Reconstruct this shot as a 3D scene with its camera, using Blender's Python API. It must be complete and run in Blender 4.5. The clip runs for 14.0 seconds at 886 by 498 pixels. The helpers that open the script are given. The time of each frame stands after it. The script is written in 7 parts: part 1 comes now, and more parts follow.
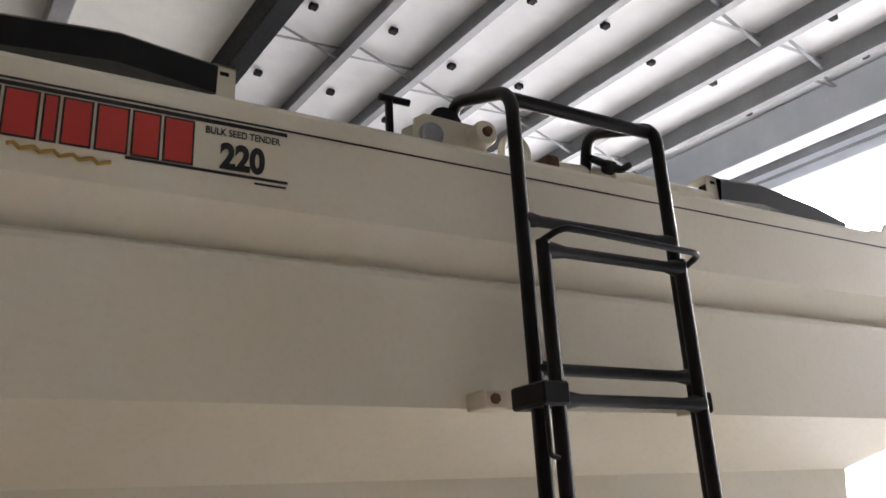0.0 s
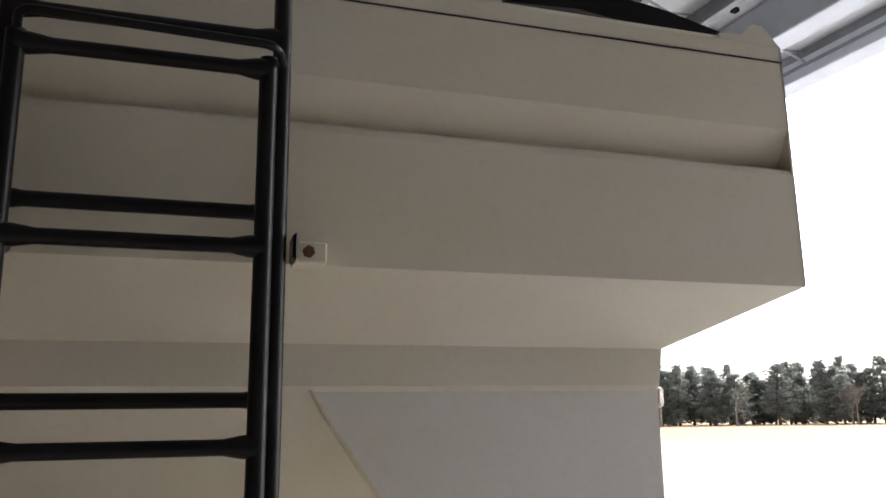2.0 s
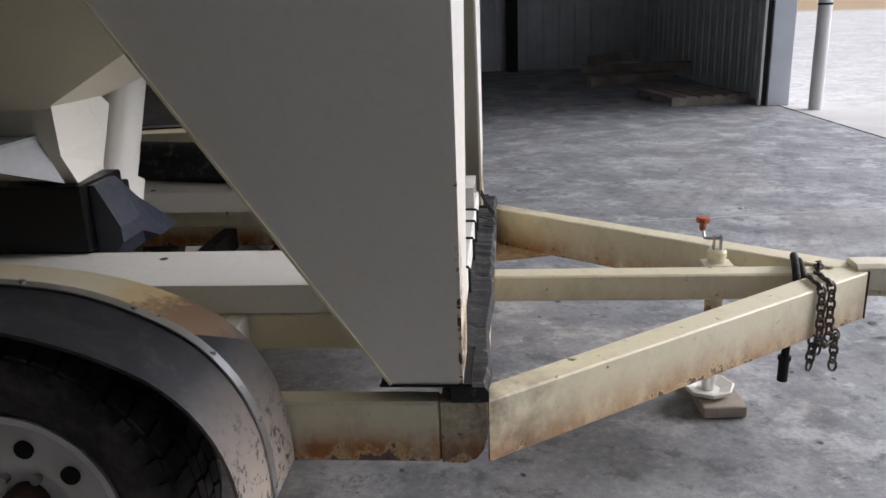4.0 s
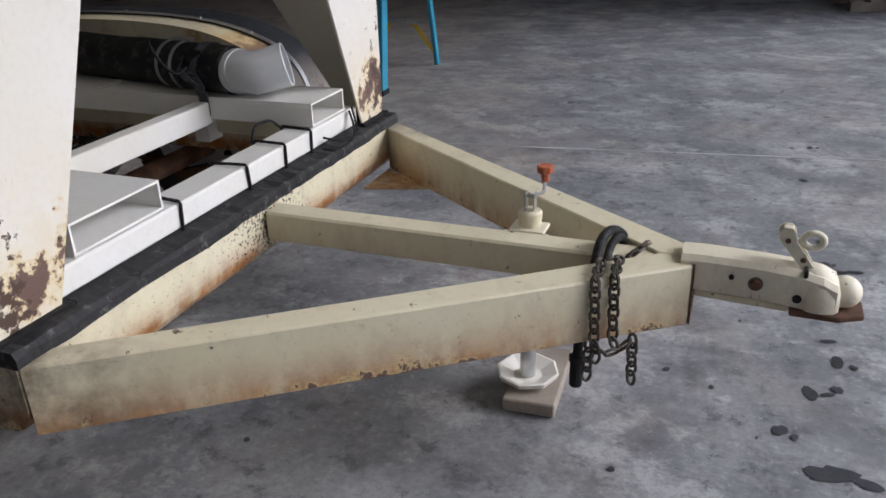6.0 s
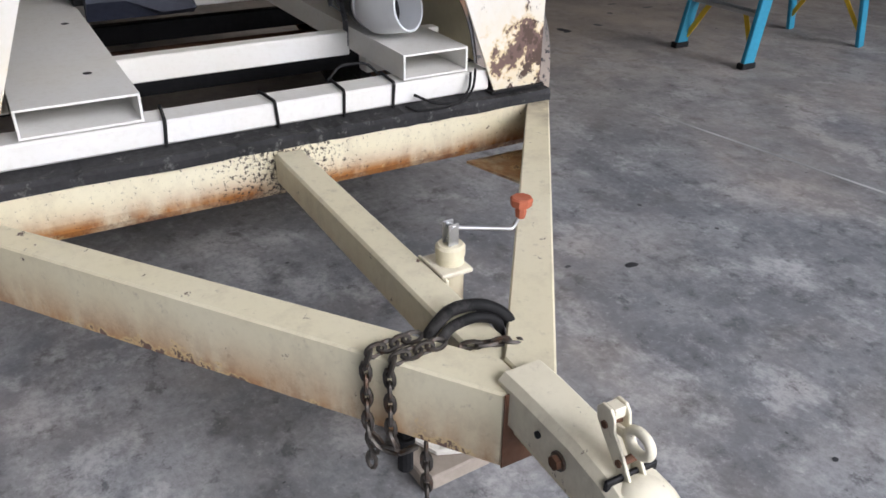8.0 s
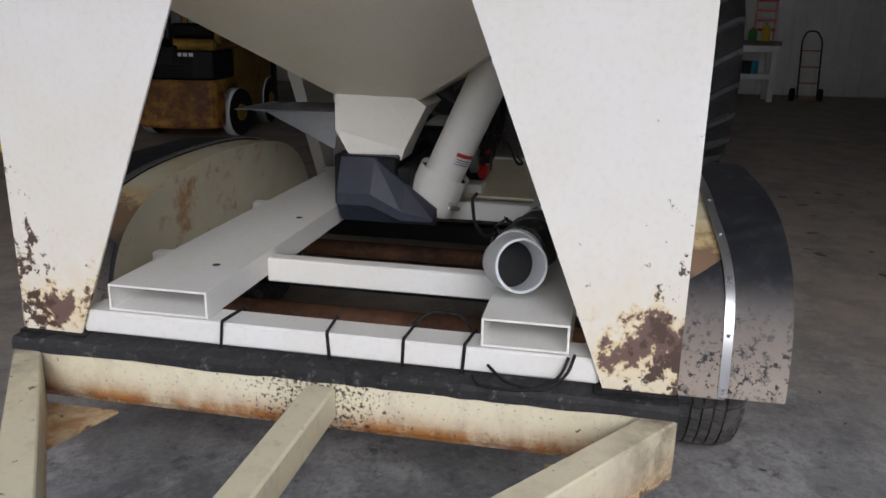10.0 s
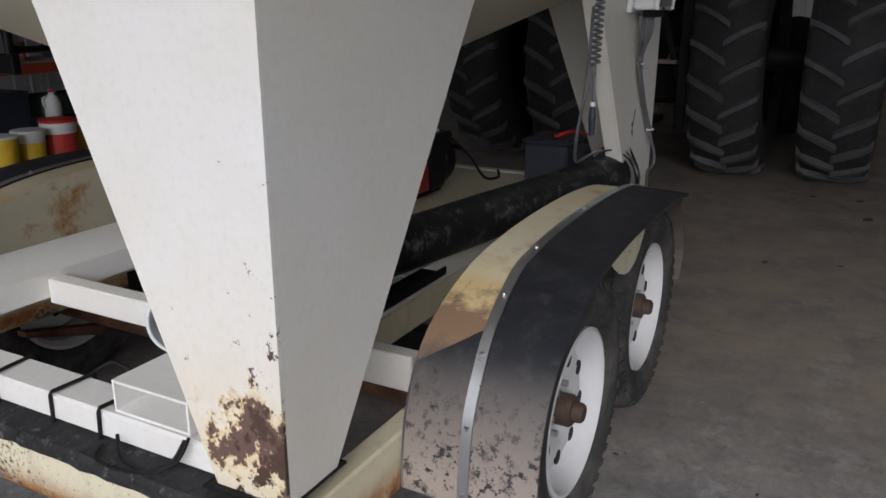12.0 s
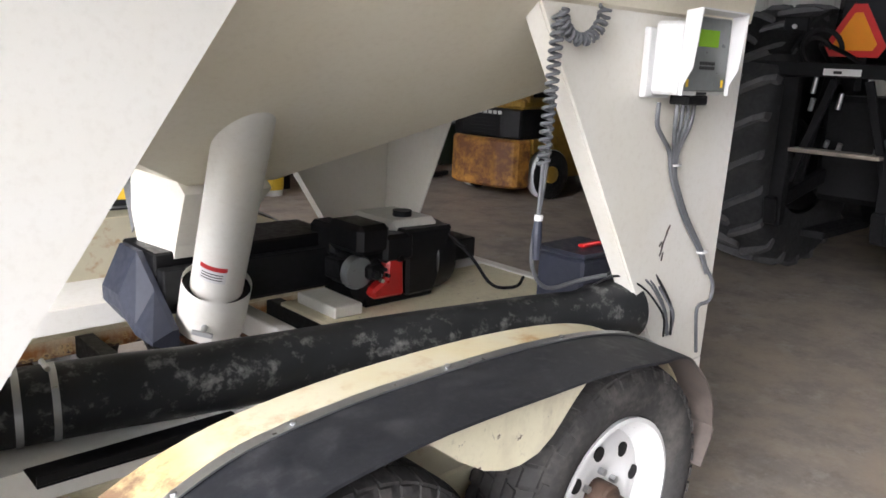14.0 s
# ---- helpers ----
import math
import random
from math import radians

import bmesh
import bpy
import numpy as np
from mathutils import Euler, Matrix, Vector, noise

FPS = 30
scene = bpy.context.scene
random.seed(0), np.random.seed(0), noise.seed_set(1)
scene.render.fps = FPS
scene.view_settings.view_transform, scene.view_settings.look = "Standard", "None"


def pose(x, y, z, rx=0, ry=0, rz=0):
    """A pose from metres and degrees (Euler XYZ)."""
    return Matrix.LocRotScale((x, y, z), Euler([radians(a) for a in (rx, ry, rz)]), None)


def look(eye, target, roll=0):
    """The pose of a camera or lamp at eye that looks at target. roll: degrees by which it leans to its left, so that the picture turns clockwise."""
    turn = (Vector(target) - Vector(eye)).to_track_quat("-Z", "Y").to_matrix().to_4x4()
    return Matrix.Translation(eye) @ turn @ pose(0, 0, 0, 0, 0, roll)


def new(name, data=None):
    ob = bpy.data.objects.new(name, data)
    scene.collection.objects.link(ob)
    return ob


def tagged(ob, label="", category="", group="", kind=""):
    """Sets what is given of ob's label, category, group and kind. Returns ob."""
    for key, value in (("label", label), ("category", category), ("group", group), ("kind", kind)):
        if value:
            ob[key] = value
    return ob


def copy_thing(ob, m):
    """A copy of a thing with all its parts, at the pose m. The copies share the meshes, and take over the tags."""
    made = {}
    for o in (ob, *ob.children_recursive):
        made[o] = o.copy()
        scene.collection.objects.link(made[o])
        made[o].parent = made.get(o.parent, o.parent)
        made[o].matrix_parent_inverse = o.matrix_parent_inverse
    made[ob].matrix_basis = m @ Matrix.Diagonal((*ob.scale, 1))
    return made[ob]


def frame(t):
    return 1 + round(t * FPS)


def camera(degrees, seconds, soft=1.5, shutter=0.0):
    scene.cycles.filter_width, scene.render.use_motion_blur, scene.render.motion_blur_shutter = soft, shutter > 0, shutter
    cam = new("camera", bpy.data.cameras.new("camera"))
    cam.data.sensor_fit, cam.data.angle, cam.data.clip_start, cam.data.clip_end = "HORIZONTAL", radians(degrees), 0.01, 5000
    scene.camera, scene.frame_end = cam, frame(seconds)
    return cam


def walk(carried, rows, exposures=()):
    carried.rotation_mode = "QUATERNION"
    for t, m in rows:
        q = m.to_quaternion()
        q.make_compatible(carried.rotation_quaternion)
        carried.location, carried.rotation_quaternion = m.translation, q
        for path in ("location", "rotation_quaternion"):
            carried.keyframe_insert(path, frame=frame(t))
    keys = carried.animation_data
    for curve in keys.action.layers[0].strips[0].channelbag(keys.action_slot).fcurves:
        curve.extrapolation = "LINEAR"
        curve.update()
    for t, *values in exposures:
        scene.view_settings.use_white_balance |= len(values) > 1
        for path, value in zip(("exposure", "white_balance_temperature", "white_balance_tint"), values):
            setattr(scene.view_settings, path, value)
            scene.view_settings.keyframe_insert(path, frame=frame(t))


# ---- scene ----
cam = camera(58.2, 14.0, soft=1.6)
PATH = [
    (0, (-2.554, -2.609, 1.650), (-1.591, -0.978, 2.293), -3.1),
    (0.5, (-2.236, -2.619, 1.620), (-1.349, -0.942, 2.255), -2.9),
    (1, (-1.880, -2.660, 1.611), (-1.105, -0.938, 2.268), -2.3),
    (1.5, (-1.491, -2.759, 1.628), (-0.835, -0.975, 2.251), -1.5),
    (2, (-1.194, -2.672, 1.577), (-0.597, -0.809, 1.991), -0.8),
    (2.5, (-0.914, -2.598, 1.556), (-0.473, -0.659, 1.766), -0.9),
    (3, (-0.531, -2.608, 1.482), (-0.421, -0.613, 1.395), -0.3),
    (3.5, (-0.242, -2.587, 1.420), (-0.359, -0.631, 1.021), -1.6),
    (3.7, (-0.119, -2.534, 1.394), (-0.253, -0.601, 0.898), -2.0),
    (5.8, (1.069, -1.836, 1.309), (0.447, -0.119, 0.494), -1.6),
    (6, (1.220, -1.757, 1.324), (0.548, -0.068, 0.489), -1.9),
    (6.5, (1.483, -1.483, 1.308), (0.747, 0.147, 0.413), -1.0),
    (7, (1.687, -1.168, 1.323), (0.836, 0.355, 0.344), -0.9),
    (7.5, (1.909, -0.890, 1.323), (0.764, 0.390, 0.299), 1.4),
    (8, (1.950, -0.629, 1.331), (0.437, 0.244, 0.357), 0.7),
    (8.3, (1.937, -0.462, 1.376), (0.264, 0.143, 0.462), 0.3),
    (8.5, (1.935, -0.378, 1.368), (0.168, 0.084, 0.554), -0.0),
    (8.7, (1.950, -0.244, 1.363), (0.120, 0.072, 0.620), 0.4),
    (10.8, (1.496, 1.123, 1.426), (-0.344, 0.569, 0.870), 0.1),
    (11, (1.428, 1.223, 1.415), (-0.402, 0.645, 0.853), 0.0),
    (11.5, (1.182, 1.458, 1.440), (-0.589, 0.735, 0.855), -0.4),
    (12, (0.935, 1.724, 1.456), (-0.750, 0.822, 0.866), -0.0),
    (12.5, (0.633, 1.864, 1.446), (-1.003, 0.836, 0.929), 0.7),
    (13, (0.316, 1.934, 1.475), (-1.276, 0.805, 1.036), 1.3),
    (13.5, (0.027, 2.088, 1.487), (-1.485, 0.850, 1.060), 2.7),
    (14, (-0.206, 2.133, 1.496), (-1.536, 0.713, 1.034), 2.7),
]
walk(cam, [(t, look(e, g, r)) for t, e, g, r in PATH],
     [(0.0, 2.75, 6440, 15), (1.6, 2.65, 6440, 15), (2.0, 1.85, 6390, 15), (2.3, 0.2, 6290, 15), (2.55, -0.55, 6240, 15), (3.0, -0.6, 6160, 15), (3.4, 0.0, 6140, 15), (3.7, 0.55, 6140, 15),
      (5.8, 0.15, 6020, 15), (6.6, 0.2, 6020, 15), (7.5, 0.5, 6020, 15), (8.0, 0.4, 6020, 15), (8.7, 0.25, 6020, 15), (11.0, -0.2, 6030, 14), (11.6, -0.05, 6030, 14), (12.5, 0.35, 6030, 14), (13.0, 0.95, 6080, 14),
      (13.5, 1.6, 6150, 14), (14.0, 2.05, 6150, 14)])

# ---- light: overcast sky through the open side of the shed ----
world = bpy.data.worlds.new("overcast_sky")
scene.world = world
world.use_nodes = True
wn, wl = world.node_tree.nodes, world.node_tree.links
sky = wn.new("ShaderNodeTexSky")
sky.sky_type, sky.sun_disc = "NISHITA", False
sky.sun_elevation, sky.sun_rotation = radians(36), radians(70)
sky.air_density, sky.dust_density, sky.ozone_density = 1.0, 4.0, 1.0
grey = wn.new("ShaderNodeHueSaturation")
grey.inputs["Saturation"].default_value = 0.22
wl.new(sky.outputs[0], grey.inputs["Color"])
wl.new(grey.outputs[0], wn["Background"].inputs["Color"])
wn["Background"].inputs["Strength"].default_value = 0.15
sun = new("sun", bpy.data.lights.new("sun", "SUN"))
sun.data.energy, sun.data.angle, sun.data.color = 1.5, radians(40), (1.0, 0.97, 0.93)
sun.matrix_basis = look((19, 6.5, 14.3), (0, 0, 0))

# ---- materials ----
def nodes_of(name):
    m = bpy.data.materials.new(name)
    m.use_nodes = True
    return m, m.node_tree.nodes, m.node_tree.links, m.node_tree.nodes["Principled BSDF"]


def coords(n, l, scale=(1, 1, 1)):
    """World-sized texture coordinates: the object's own."""
    tc, mp = n.new("ShaderNodeTexCoord"), n.new("ShaderNodeMapping")
    mp.inputs["Scale"].default_value = scale
    l.new(tc.outputs["Object"], mp.inputs["Vector"])
    return mp.outputs["Vector"]


def noise_tex(n, l, vec, scale, detail=5.0, rough=0.6):
    t = n.new("ShaderNodeTexNoise")
    t.inputs["Scale"].default_value, t.inputs["Detail"].default_value, t.inputs["Roughness"].default_value = scale, detail, rough
    l.new(vec, t.inputs["Vector"])
    return t.outputs["Fac"]


def ramp(n, l, fac, lo, hi, a=0.0, b=1.0):
    t = n.new("ShaderNodeMapRange")
    t.inputs["From Min"].default_value, t.inputs["From Max"].default_value = lo, hi
    t.inputs["To Min"].default_value, t.inputs["To Max"].default_value = a, b
    l.new(fac, t.inputs["Value"])
    return t.outputs["Result"]


def mixc(n, l, fac, a, b):
    t = n.new("ShaderNodeMix")
    t.data_type = "RGBA"
    for sock, v in ((t.inputs[0], fac), (t.inputs[6], a), (t.inputs[7], b)):
        if isinstance(v, (int, float)):
            sock.default_value = v
        elif isinstance(v, tuple):
            sock.default_value = (*v[:3], 1)
        else:
            l.new(v, sock)
    return t.outputs[2]


def times(n, l, a, b, op="MULTIPLY"):
    t = n.new("ShaderNodeMath")
    t.operation = op
    for sock, v in ((t.inputs[0], a), (t.inputs[1], b)):
        if isinstance(v, (int, float)):
            sock.default_value = v
        else:
            l.new(v, sock)
    t.use_clamp = op in ("ADD", "MULTIPLY")
    return t.outputs[0]


def bump(n, l, bsdf, height, strength=0.3, dist=0.003):
    t = n.new("ShaderNodeBump")
    t.inputs["Strength"].default_value, t.inputs["Distance"].default_value = strength, dist
    l.new(height, t.inputs["Height"])
    l.new(t.outputs["Normal"], bsdf.inputs["Normal"])


def surface(name, colour, rough=0.5, metal=0.0, vary=0.12, grain=40.0, patch=2.5, relief=0.15, dirt=None, dirt_at=(0.6, 0.75), dirt_scale=6.0):
    """A plain stuff with fine grain, broad patches and, where given, dirt or wear in a second colour."""
    m, n, l, b = nodes_of(name)
    v = coords(n, l)
    fine, broad = noise_tex(n, l, v, grain), noise_tex(n, l, v, patch, 3)
    dark = tuple(c * (1 - vary * 2) for c in colour)
    light = tuple(min(1, c * (1 + vary)) for c in colour)
    col = mixc(n, l, ramp(n, l, broad, 0.3, 0.7), dark, light)
    col = mixc(n, l, ramp(n, l, fine, 0.35, 0.65, 0, 0.35), col, tuple(c * (1 - vary * 1.5) for c in colour))
    if dirt:
        col = mixc(n, l, ramp(n, l, noise_tex(n, l, v, dirt_scale, 8, 0.7), *dirt_at), col, dirt)
    l.new(col, b.inputs["Base Color"])
    b.inputs["Metallic"].default_value = metal
    l.new(ramp(n, l, fine, 0.3, 0.7, max(0.03, rough - 0.1), min(1, rough + 0.1)), b.inputs["Roughness"])
    if relief:
        bump(n, l, b, fine, relief, 0.002)
    return m


def painted(name, colour, low=None, high=None, rust=0.0, rough=0.42, chips=0.80, stain=0.0, foot=None, grime=""):
    """Cream enamel on steel: slight yellowing, fine dust, sharp chips to brown primer; between high and low (the object's own
    height) the chips thicken, with yellow seams round them, and orange rust runs where stain is set."""
    m, n, l, b = nodes_of(name)
    v = coords(n, l)
    broad, fine, chip = noise_tex(n, l, v, 1.8, 3), noise_tex(n, l, v, 60, 4), noise_tex(n, l, v, 19, 12, 0.72)
    col = mixc(n, l, ramp(n, l, broad, 0.35, 0.7), colour, tuple(c * k for c, k in zip(colour, (0.95, 0.925, 0.86))))
    col = mixc(n, l, ramp(n, l, fine, 0.5, 0.72, 0, 0.10), col, (0.42, 0.36, 0.26))
    if low is not None:
        if stain:
            smear = noise_tex(n, l, coords(n, l, (1, 1, 0.6)), 9, 10, 0.72)
            col = mixc(n, l, ramp(n, l, smear, 0.50, 0.70, 0, 0.50), col, (0.46, 0.40, 0.29))
            col = mixc(n, l, ramp(n, l, noise_tex(n, l, v, 34, 10, 0.75), 0.585, 0.70, 0, 0.50), col, (0.26, 0.215, 0.16))
        sep = n.new("ShaderNodeSeparateXYZ")
        l.new(v, sep.inputs[0])
        h = ramp(n, l, sep.outputs["Z"], high, low)
        if stain:
            run = noise_tex(n, l, coords(n, l, (1, 1, 0.25)), 12, 6, 0.6)
            o = times(n, l, times(n, l, times(n, l, h, h), stain * 2.6), ramp(n, l, run, 0.28, 0.55))
            col = mixc(n, l, o, col, (0.40, 0.165, 0.04))
            o2 = times(n, l, times(n, l, h, h), ramp(n, l, noise_tex(n, l, v, 16, 10, 0.78), 0.46, 0.58))
            col = mixc(n, l, times(n, l, o2, stain * 1.2), col, (0.17, 0.055, 0.02))
        if grime:
            near = n.new("ShaderNodeMath")
            near.operation = "ABSOLUTE"
            l.new(sep.outputs["Y"], near.inputs[0])
            g_ = times(n, l, ramp(n, l, near.outputs[0], 0.26, 0.03), 0.115)
            if grime == "joint":
                sp_ = times(n, l, noise_tex(n, l, v, 85, 8, 0.72), g_, "ADD")
                col = mixc(n, l, ramp(n, l, sp_, 0.60, 0.65), col, (0.05, 0.038, 0.03))
            end = times(n, l, ramp(n, l, near.outputs[0], 0.70, 0.84), ramp(n, l, noise_tex(n, l, v, 10, 6, 0.65), 0.35, 0.6))
            col = mixc(n, l, times(n, l, end, 0.8), col, (0.12, 0.075, 0.045))
        lift = times(n, l, times(n, l, h, h), 0.30 * rust)
        if foot is not None:
            lift = times(n, l, lift, ramp(n, l, sep.outputs["Z"], foot, foot + 0.09, 0.45, 1.0))
            col = mixc(n, l, times(n, l, times(n, l, h, h), ramp(n, l, noise_tex(n, l, v, 14, 6, 0.7), 0.3, 0.6, 0.2, 0.85)), col, (0.72, 0.60, 0.36))
        patch = noise_tex(n, l, v, 5.5, 8, 0.62)
        both = times(n, l, times(n, l, patch, 0.55), times(n, l, chip, 0.45), "ADD")
        wear = times(n, l, both, lift, "ADD")
        col = mixc(n, l, ramp(n, l, wear, 0.665, 0.70, 0, 0.85), col, (0.68, 0.52, 0.26))
        col = mixc(n, l, ramp(n, l, wear, 0.70, 0.712), col, (0.15, 0.092, 0.075))
        speck = times(n, l, chip, times(n, l, h, 0.09 * rust), "ADD")
        if foot is not None:
            rim = n.new("ShaderNodeMath")
            rim.operation = "ABSOLUTE"
            l.new(sep.outputs["Y"], rim.inputs[0])
            outer = times(n, l, ramp(n, l, rim.outputs[0], 0.72, 0.83), ramp(n, l, sep.outputs["Z"], 1.30, 0.85, 0, 0.125))
            speck = times(n, l, speck, outer, "ADD")
        col = mixc(n, l, ramp(n, l, speck, 0.70, 0.715), col, (0.075, 0.045, 0.032))
    col = mixc(n, l, ramp(n, l, chip, chips, chips + 0.02), col, (0.10, 0.06, 0.042))
    l.new(col, b.inputs["Base Color"])
    l.new(ramp(n, l, fine, 0.3, 0.7, rough - 0.08, rough + 0.15), b.inputs["Roughness"])
    bump(n, l, b, fine, 0.06, 0.001)
    return m


def concrete():
    """Old slab: cloudy light and dark patches, wisps, blotches with ragged rims, fine pale and dark specks."""
    m, n, l, b = nodes_of("worn_concrete")
    v = coords(n, l)
    big, mid = noise_tex(n, l, v, 0.55, 6, 0.65), noise_tex(n, l, v, 2.4, 10, 0.70)
    fine, tiny = noise_tex(n, l, v, 38, 8, 0.8), noise_tex(n, l, v, 120, 4, 0.7)
    wisp = noise_tex(n, l, coords(n, l, (1.0, 1.15, 1)), 2.6, 10, 0.70)
    spot, blotch = noise_tex(n, l, v, 10, 12, 0.78), noise_tex(n, l, v, 5.0, 12, 0.76)
    col = mixc(n, l, ramp(n, l, big, 0.32, 0.68), (0.235, 0.243, 0.262), (0.375, 0.382, 0.395))
    col = mixc(n, l, ramp(n, l, mid, 0.41, 0.59, 0, 0.80), col, (0.145, 0.152, 0.168))
    col = mixc(n, l, ramp(n, l, wisp, 0.53, 0.60, 0, 0.50), col, (0.57, 0.575, 0.585))
    col = mixc(n, l, ramp(n, l, blotch, 0.50, 0.62, 0, 0.75), col, (0.100, 0.104, 0.115))
    col = mixc(n, l, ramp(n, l, spot, 0.56, 0.62, 0, 0.80), col, (0.080, 0.083, 0.092))
    col = mixc(n, l, ramp(n, l, spot, 0.40, 0.34, 0, 0.40), col, (0.58, 0.58, 0.59))
    col = mixc(n, l, ramp(n, l, fine, 0.47, 0.60, 0, 0.50), col, (0.13, 0.134, 0.145))
    col = mixc(n, l, ramp(n, l, fine, 0.43, 0.35, 0, 0.40), col, (0.55, 0.552, 0.56))
    brown = times(n, l, ramp(n, l, noise_tex(n, l, v, 0.65, 4), 0.50, 0.66), ramp(n, l, wisp, 0.35, 0.6, 0.1, 0.45))
    col = mixc(n, l, brown, col, (0.40, 0.335, 0.28))
    sep = n.new("ShaderNodeSeparateXYZ")
    l.new(v, sep.inputs[0])
    dust = times(n, l, ramp(n, l, sep.outputs["X"], -4.0, -6.2), ramp(n, l, mid, 0.38, 0.58, 0.90, 0.50))
    col = mixc(n, l, dust, col, (0.36, 0.295, 0.225))
    l.new(col, b.inputs["Base Color"])
    l.new(ramp(n, l, mid, 0.3, 0.7, 0.42, 0.72), b.inputs["Roughness"])
    bump(n, l, b, times(n, l, times(n, l, fine, 0.7), times(n, l, tiny, 0.3), "ADD"), 0.22, 0.0016)
    return m


CREAM = (0.74, 0.69, 0.515)
M_tank = painted("cream_tank_paint", (0.75, 0.705, 0.585), chips=0.80)
M_white = painted("white_hopper_paint", (0.78, 0.765, 0.72), chips=0.80)
M_leg = painted("white_leg_paint", (0.79, 0.78, 0.75), low=0.62, high=1.22, rust=1.0, chips=0.80, foot=0.64)
M_beam = painted("cream_beam_paint", CREAM, low=0.432, high=0.555, rust=0.75, stain=1.0, chips=0.66)
M_front = painted("cream_front_beam_paint", CREAM, low=0.432, high=0.555, rust=0.75, stain=1.0, chips=0.655, grime="joint")
M_tongue = painted("cream_tongue_paint", CREAM, low=0.425, high=0.58, rust=0.6, stain=0.34, chips=0.64)
M_root = painted("cream_tongue_root_paint", CREAM, low=0.425, high=0.58, rust=0.7, stain=0.40, chips=0.64, grime="root")
M_frame = painted("white_frame_paint", (0.80, 0.795, 0.77), chips=0.82)
M_coupler = painted("chipped_coupler_paint", (0.78, 0.74, 0.60), low=0.40, high=0.62, rust=0.9, stain=0.3, chips=0.625)
M_rubber = surface("black_rubber", (0.012, 0.012, 0.013), 0.7, vary=0.3, grain=30, dirt=(0.10, 0.095, 0.09), dirt_at=(0.6, 0.8))
M_torn = surface("torn_rubber", (0.022, 0.022, 0.024), 0.75, vary=0.3, grain=60, relief=0.6, dirt=(0.15, 0.145, 0.14), dirt_at=(0.57, 0.70), dirt_scale=26)
M_black = surface("black_enamel", (0.006, 0.006, 0.007), 0.40, vary=0.2, relief=0.03, dirt=(0.10, 0.095, 0.09), dirt_at=(0.75, 0.92))
M_tyre = surface("dusty_tyre_rubber", (0.050, 0.048, 0.047), 0.9, vary=0.25, grain=50, dirt=(0.16, 0.145, 0.13), dirt_at=(0.48, 0.78))
M_rim = surface("white_rim_enamel", (0.78, 0.78, 0.77), 0.35, vary=0.06, dirt=(0.35, 0.25, 0.15), dirt_at=(0.66, 0.78), dirt_scale=14)
M_rust = surface("rusty_iron", (0.16, 0.075, 0.04), 0.85, vary=0.35, grain=60, patch=9)
M_hub = surface("greasy_brown_hub", (0.085, 0.052, 0.036), 0.7, vary=0.3, grain=50, patch=12)
M_chain = surface("weathered_chain_steel", (0.16, 0.145, 0.13), 0.55, 0.8, vary=0.3, dirt=(0.13, 0.07, 0.04), dirt_at=(0.5, 0.7), dirt_scale=30)
M_zinc = surface("zinc_steel", (0.55, 0.56, 0.57), 0.35, 0.9, vary=0.15)
M_pvc = surface("grey_white_pvc", (0.66, 0.68, 0.70), 0.4, vary=0.05)
M_conc = concrete()
M_apron = surface("pale_outdoor_concrete", (0.52, 0.515, 0.50), 0.85, vary=0.10, grain=14, patch=0.7, relief=0.2, dirt=(0.33, 0.32, 0.31), dirt_at=(0.55, 0.8), dirt_scale=1.6)
M_wood = surface("grey_wood", (0.36, 0.31, 0.26), 0.8, vary=0.25, grain=70, dirt=(0.12, 0.10, 0.09))
M_red = surface("red_plastic", (0.55, 0.02, 0.02), 0.35, vary=0.15)
M_orange = surface("faded_orange_plastic", (0.50, 0.14, 0.07), 0.6, vary=0.2)
M_blue = surface("blue_fibreglass", (0.03, 0.27, 0.42), 0.45, vary=0.15)
M_yellow = surface("yellow_plastic", (0.75, 0.50, 0.03), 0.5, vary=0.15, dirt=(0.2, 0.15, 0.06))
M_purlin = surface("galvanised_purlin", (0.30, 0.31, 0.32), 0.5, 0.3, vary=0.12)
M_insul = surface("white_vinyl_insulation", (0.78, 0.79, 0.80), 0.45, vary=0.05, grain=8, relief=0.5)
M_wallin = surface("grey_ribbed_steel", (0.60, 0.63, 0.66), 0.45, 0.2, vary=0.10)
M_liner = surface("white_liner_steel", (0.74, 0.74, 0.70), 0.4, vary=0.06)
M_dark = surface("dark_steel", (0.014, 0.0145, 0.016), 0.55, 0.3, vary=0.25)
M_trim = surface("white_trim_steel", (0.62, 0.66, 0.72), 0.4, vary=0.06)
M_gravel = surface("pale_gravel", (0.40, 0.39, 0.38), 0.9, vary=0.22, grain=3.0, patch=0.12, relief=0.5, dirt=(0.20, 0.19, 0.18), dirt_at=(0.5, 0.75), dirt_scale=1.2)
M_grass = surface("dry_winter_grass", (0.33, 0.23, 0.12), 0.95, vary=0.25, grain=2.0, patch=0.08, dirt=(0.20, 0.16, 0.08), dirt_scale=0.3)
M_bark = surface("pine_bark", (0.10, 0.075, 0.06), 0.9, vary=0.3, grain=6)
# Needle colours are raised to give the far pines their distance haze.
M_hazed_needle = surface("hazed_pine_needles", (0.20, 0.22, 0.195), 0.8, vary=0.35, grain=3, patch=0.3)
nt = M_hazed_needle.node_tree
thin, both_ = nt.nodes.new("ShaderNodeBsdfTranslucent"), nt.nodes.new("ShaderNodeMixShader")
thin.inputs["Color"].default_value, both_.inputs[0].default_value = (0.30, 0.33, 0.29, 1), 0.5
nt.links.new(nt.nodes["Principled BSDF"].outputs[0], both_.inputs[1])
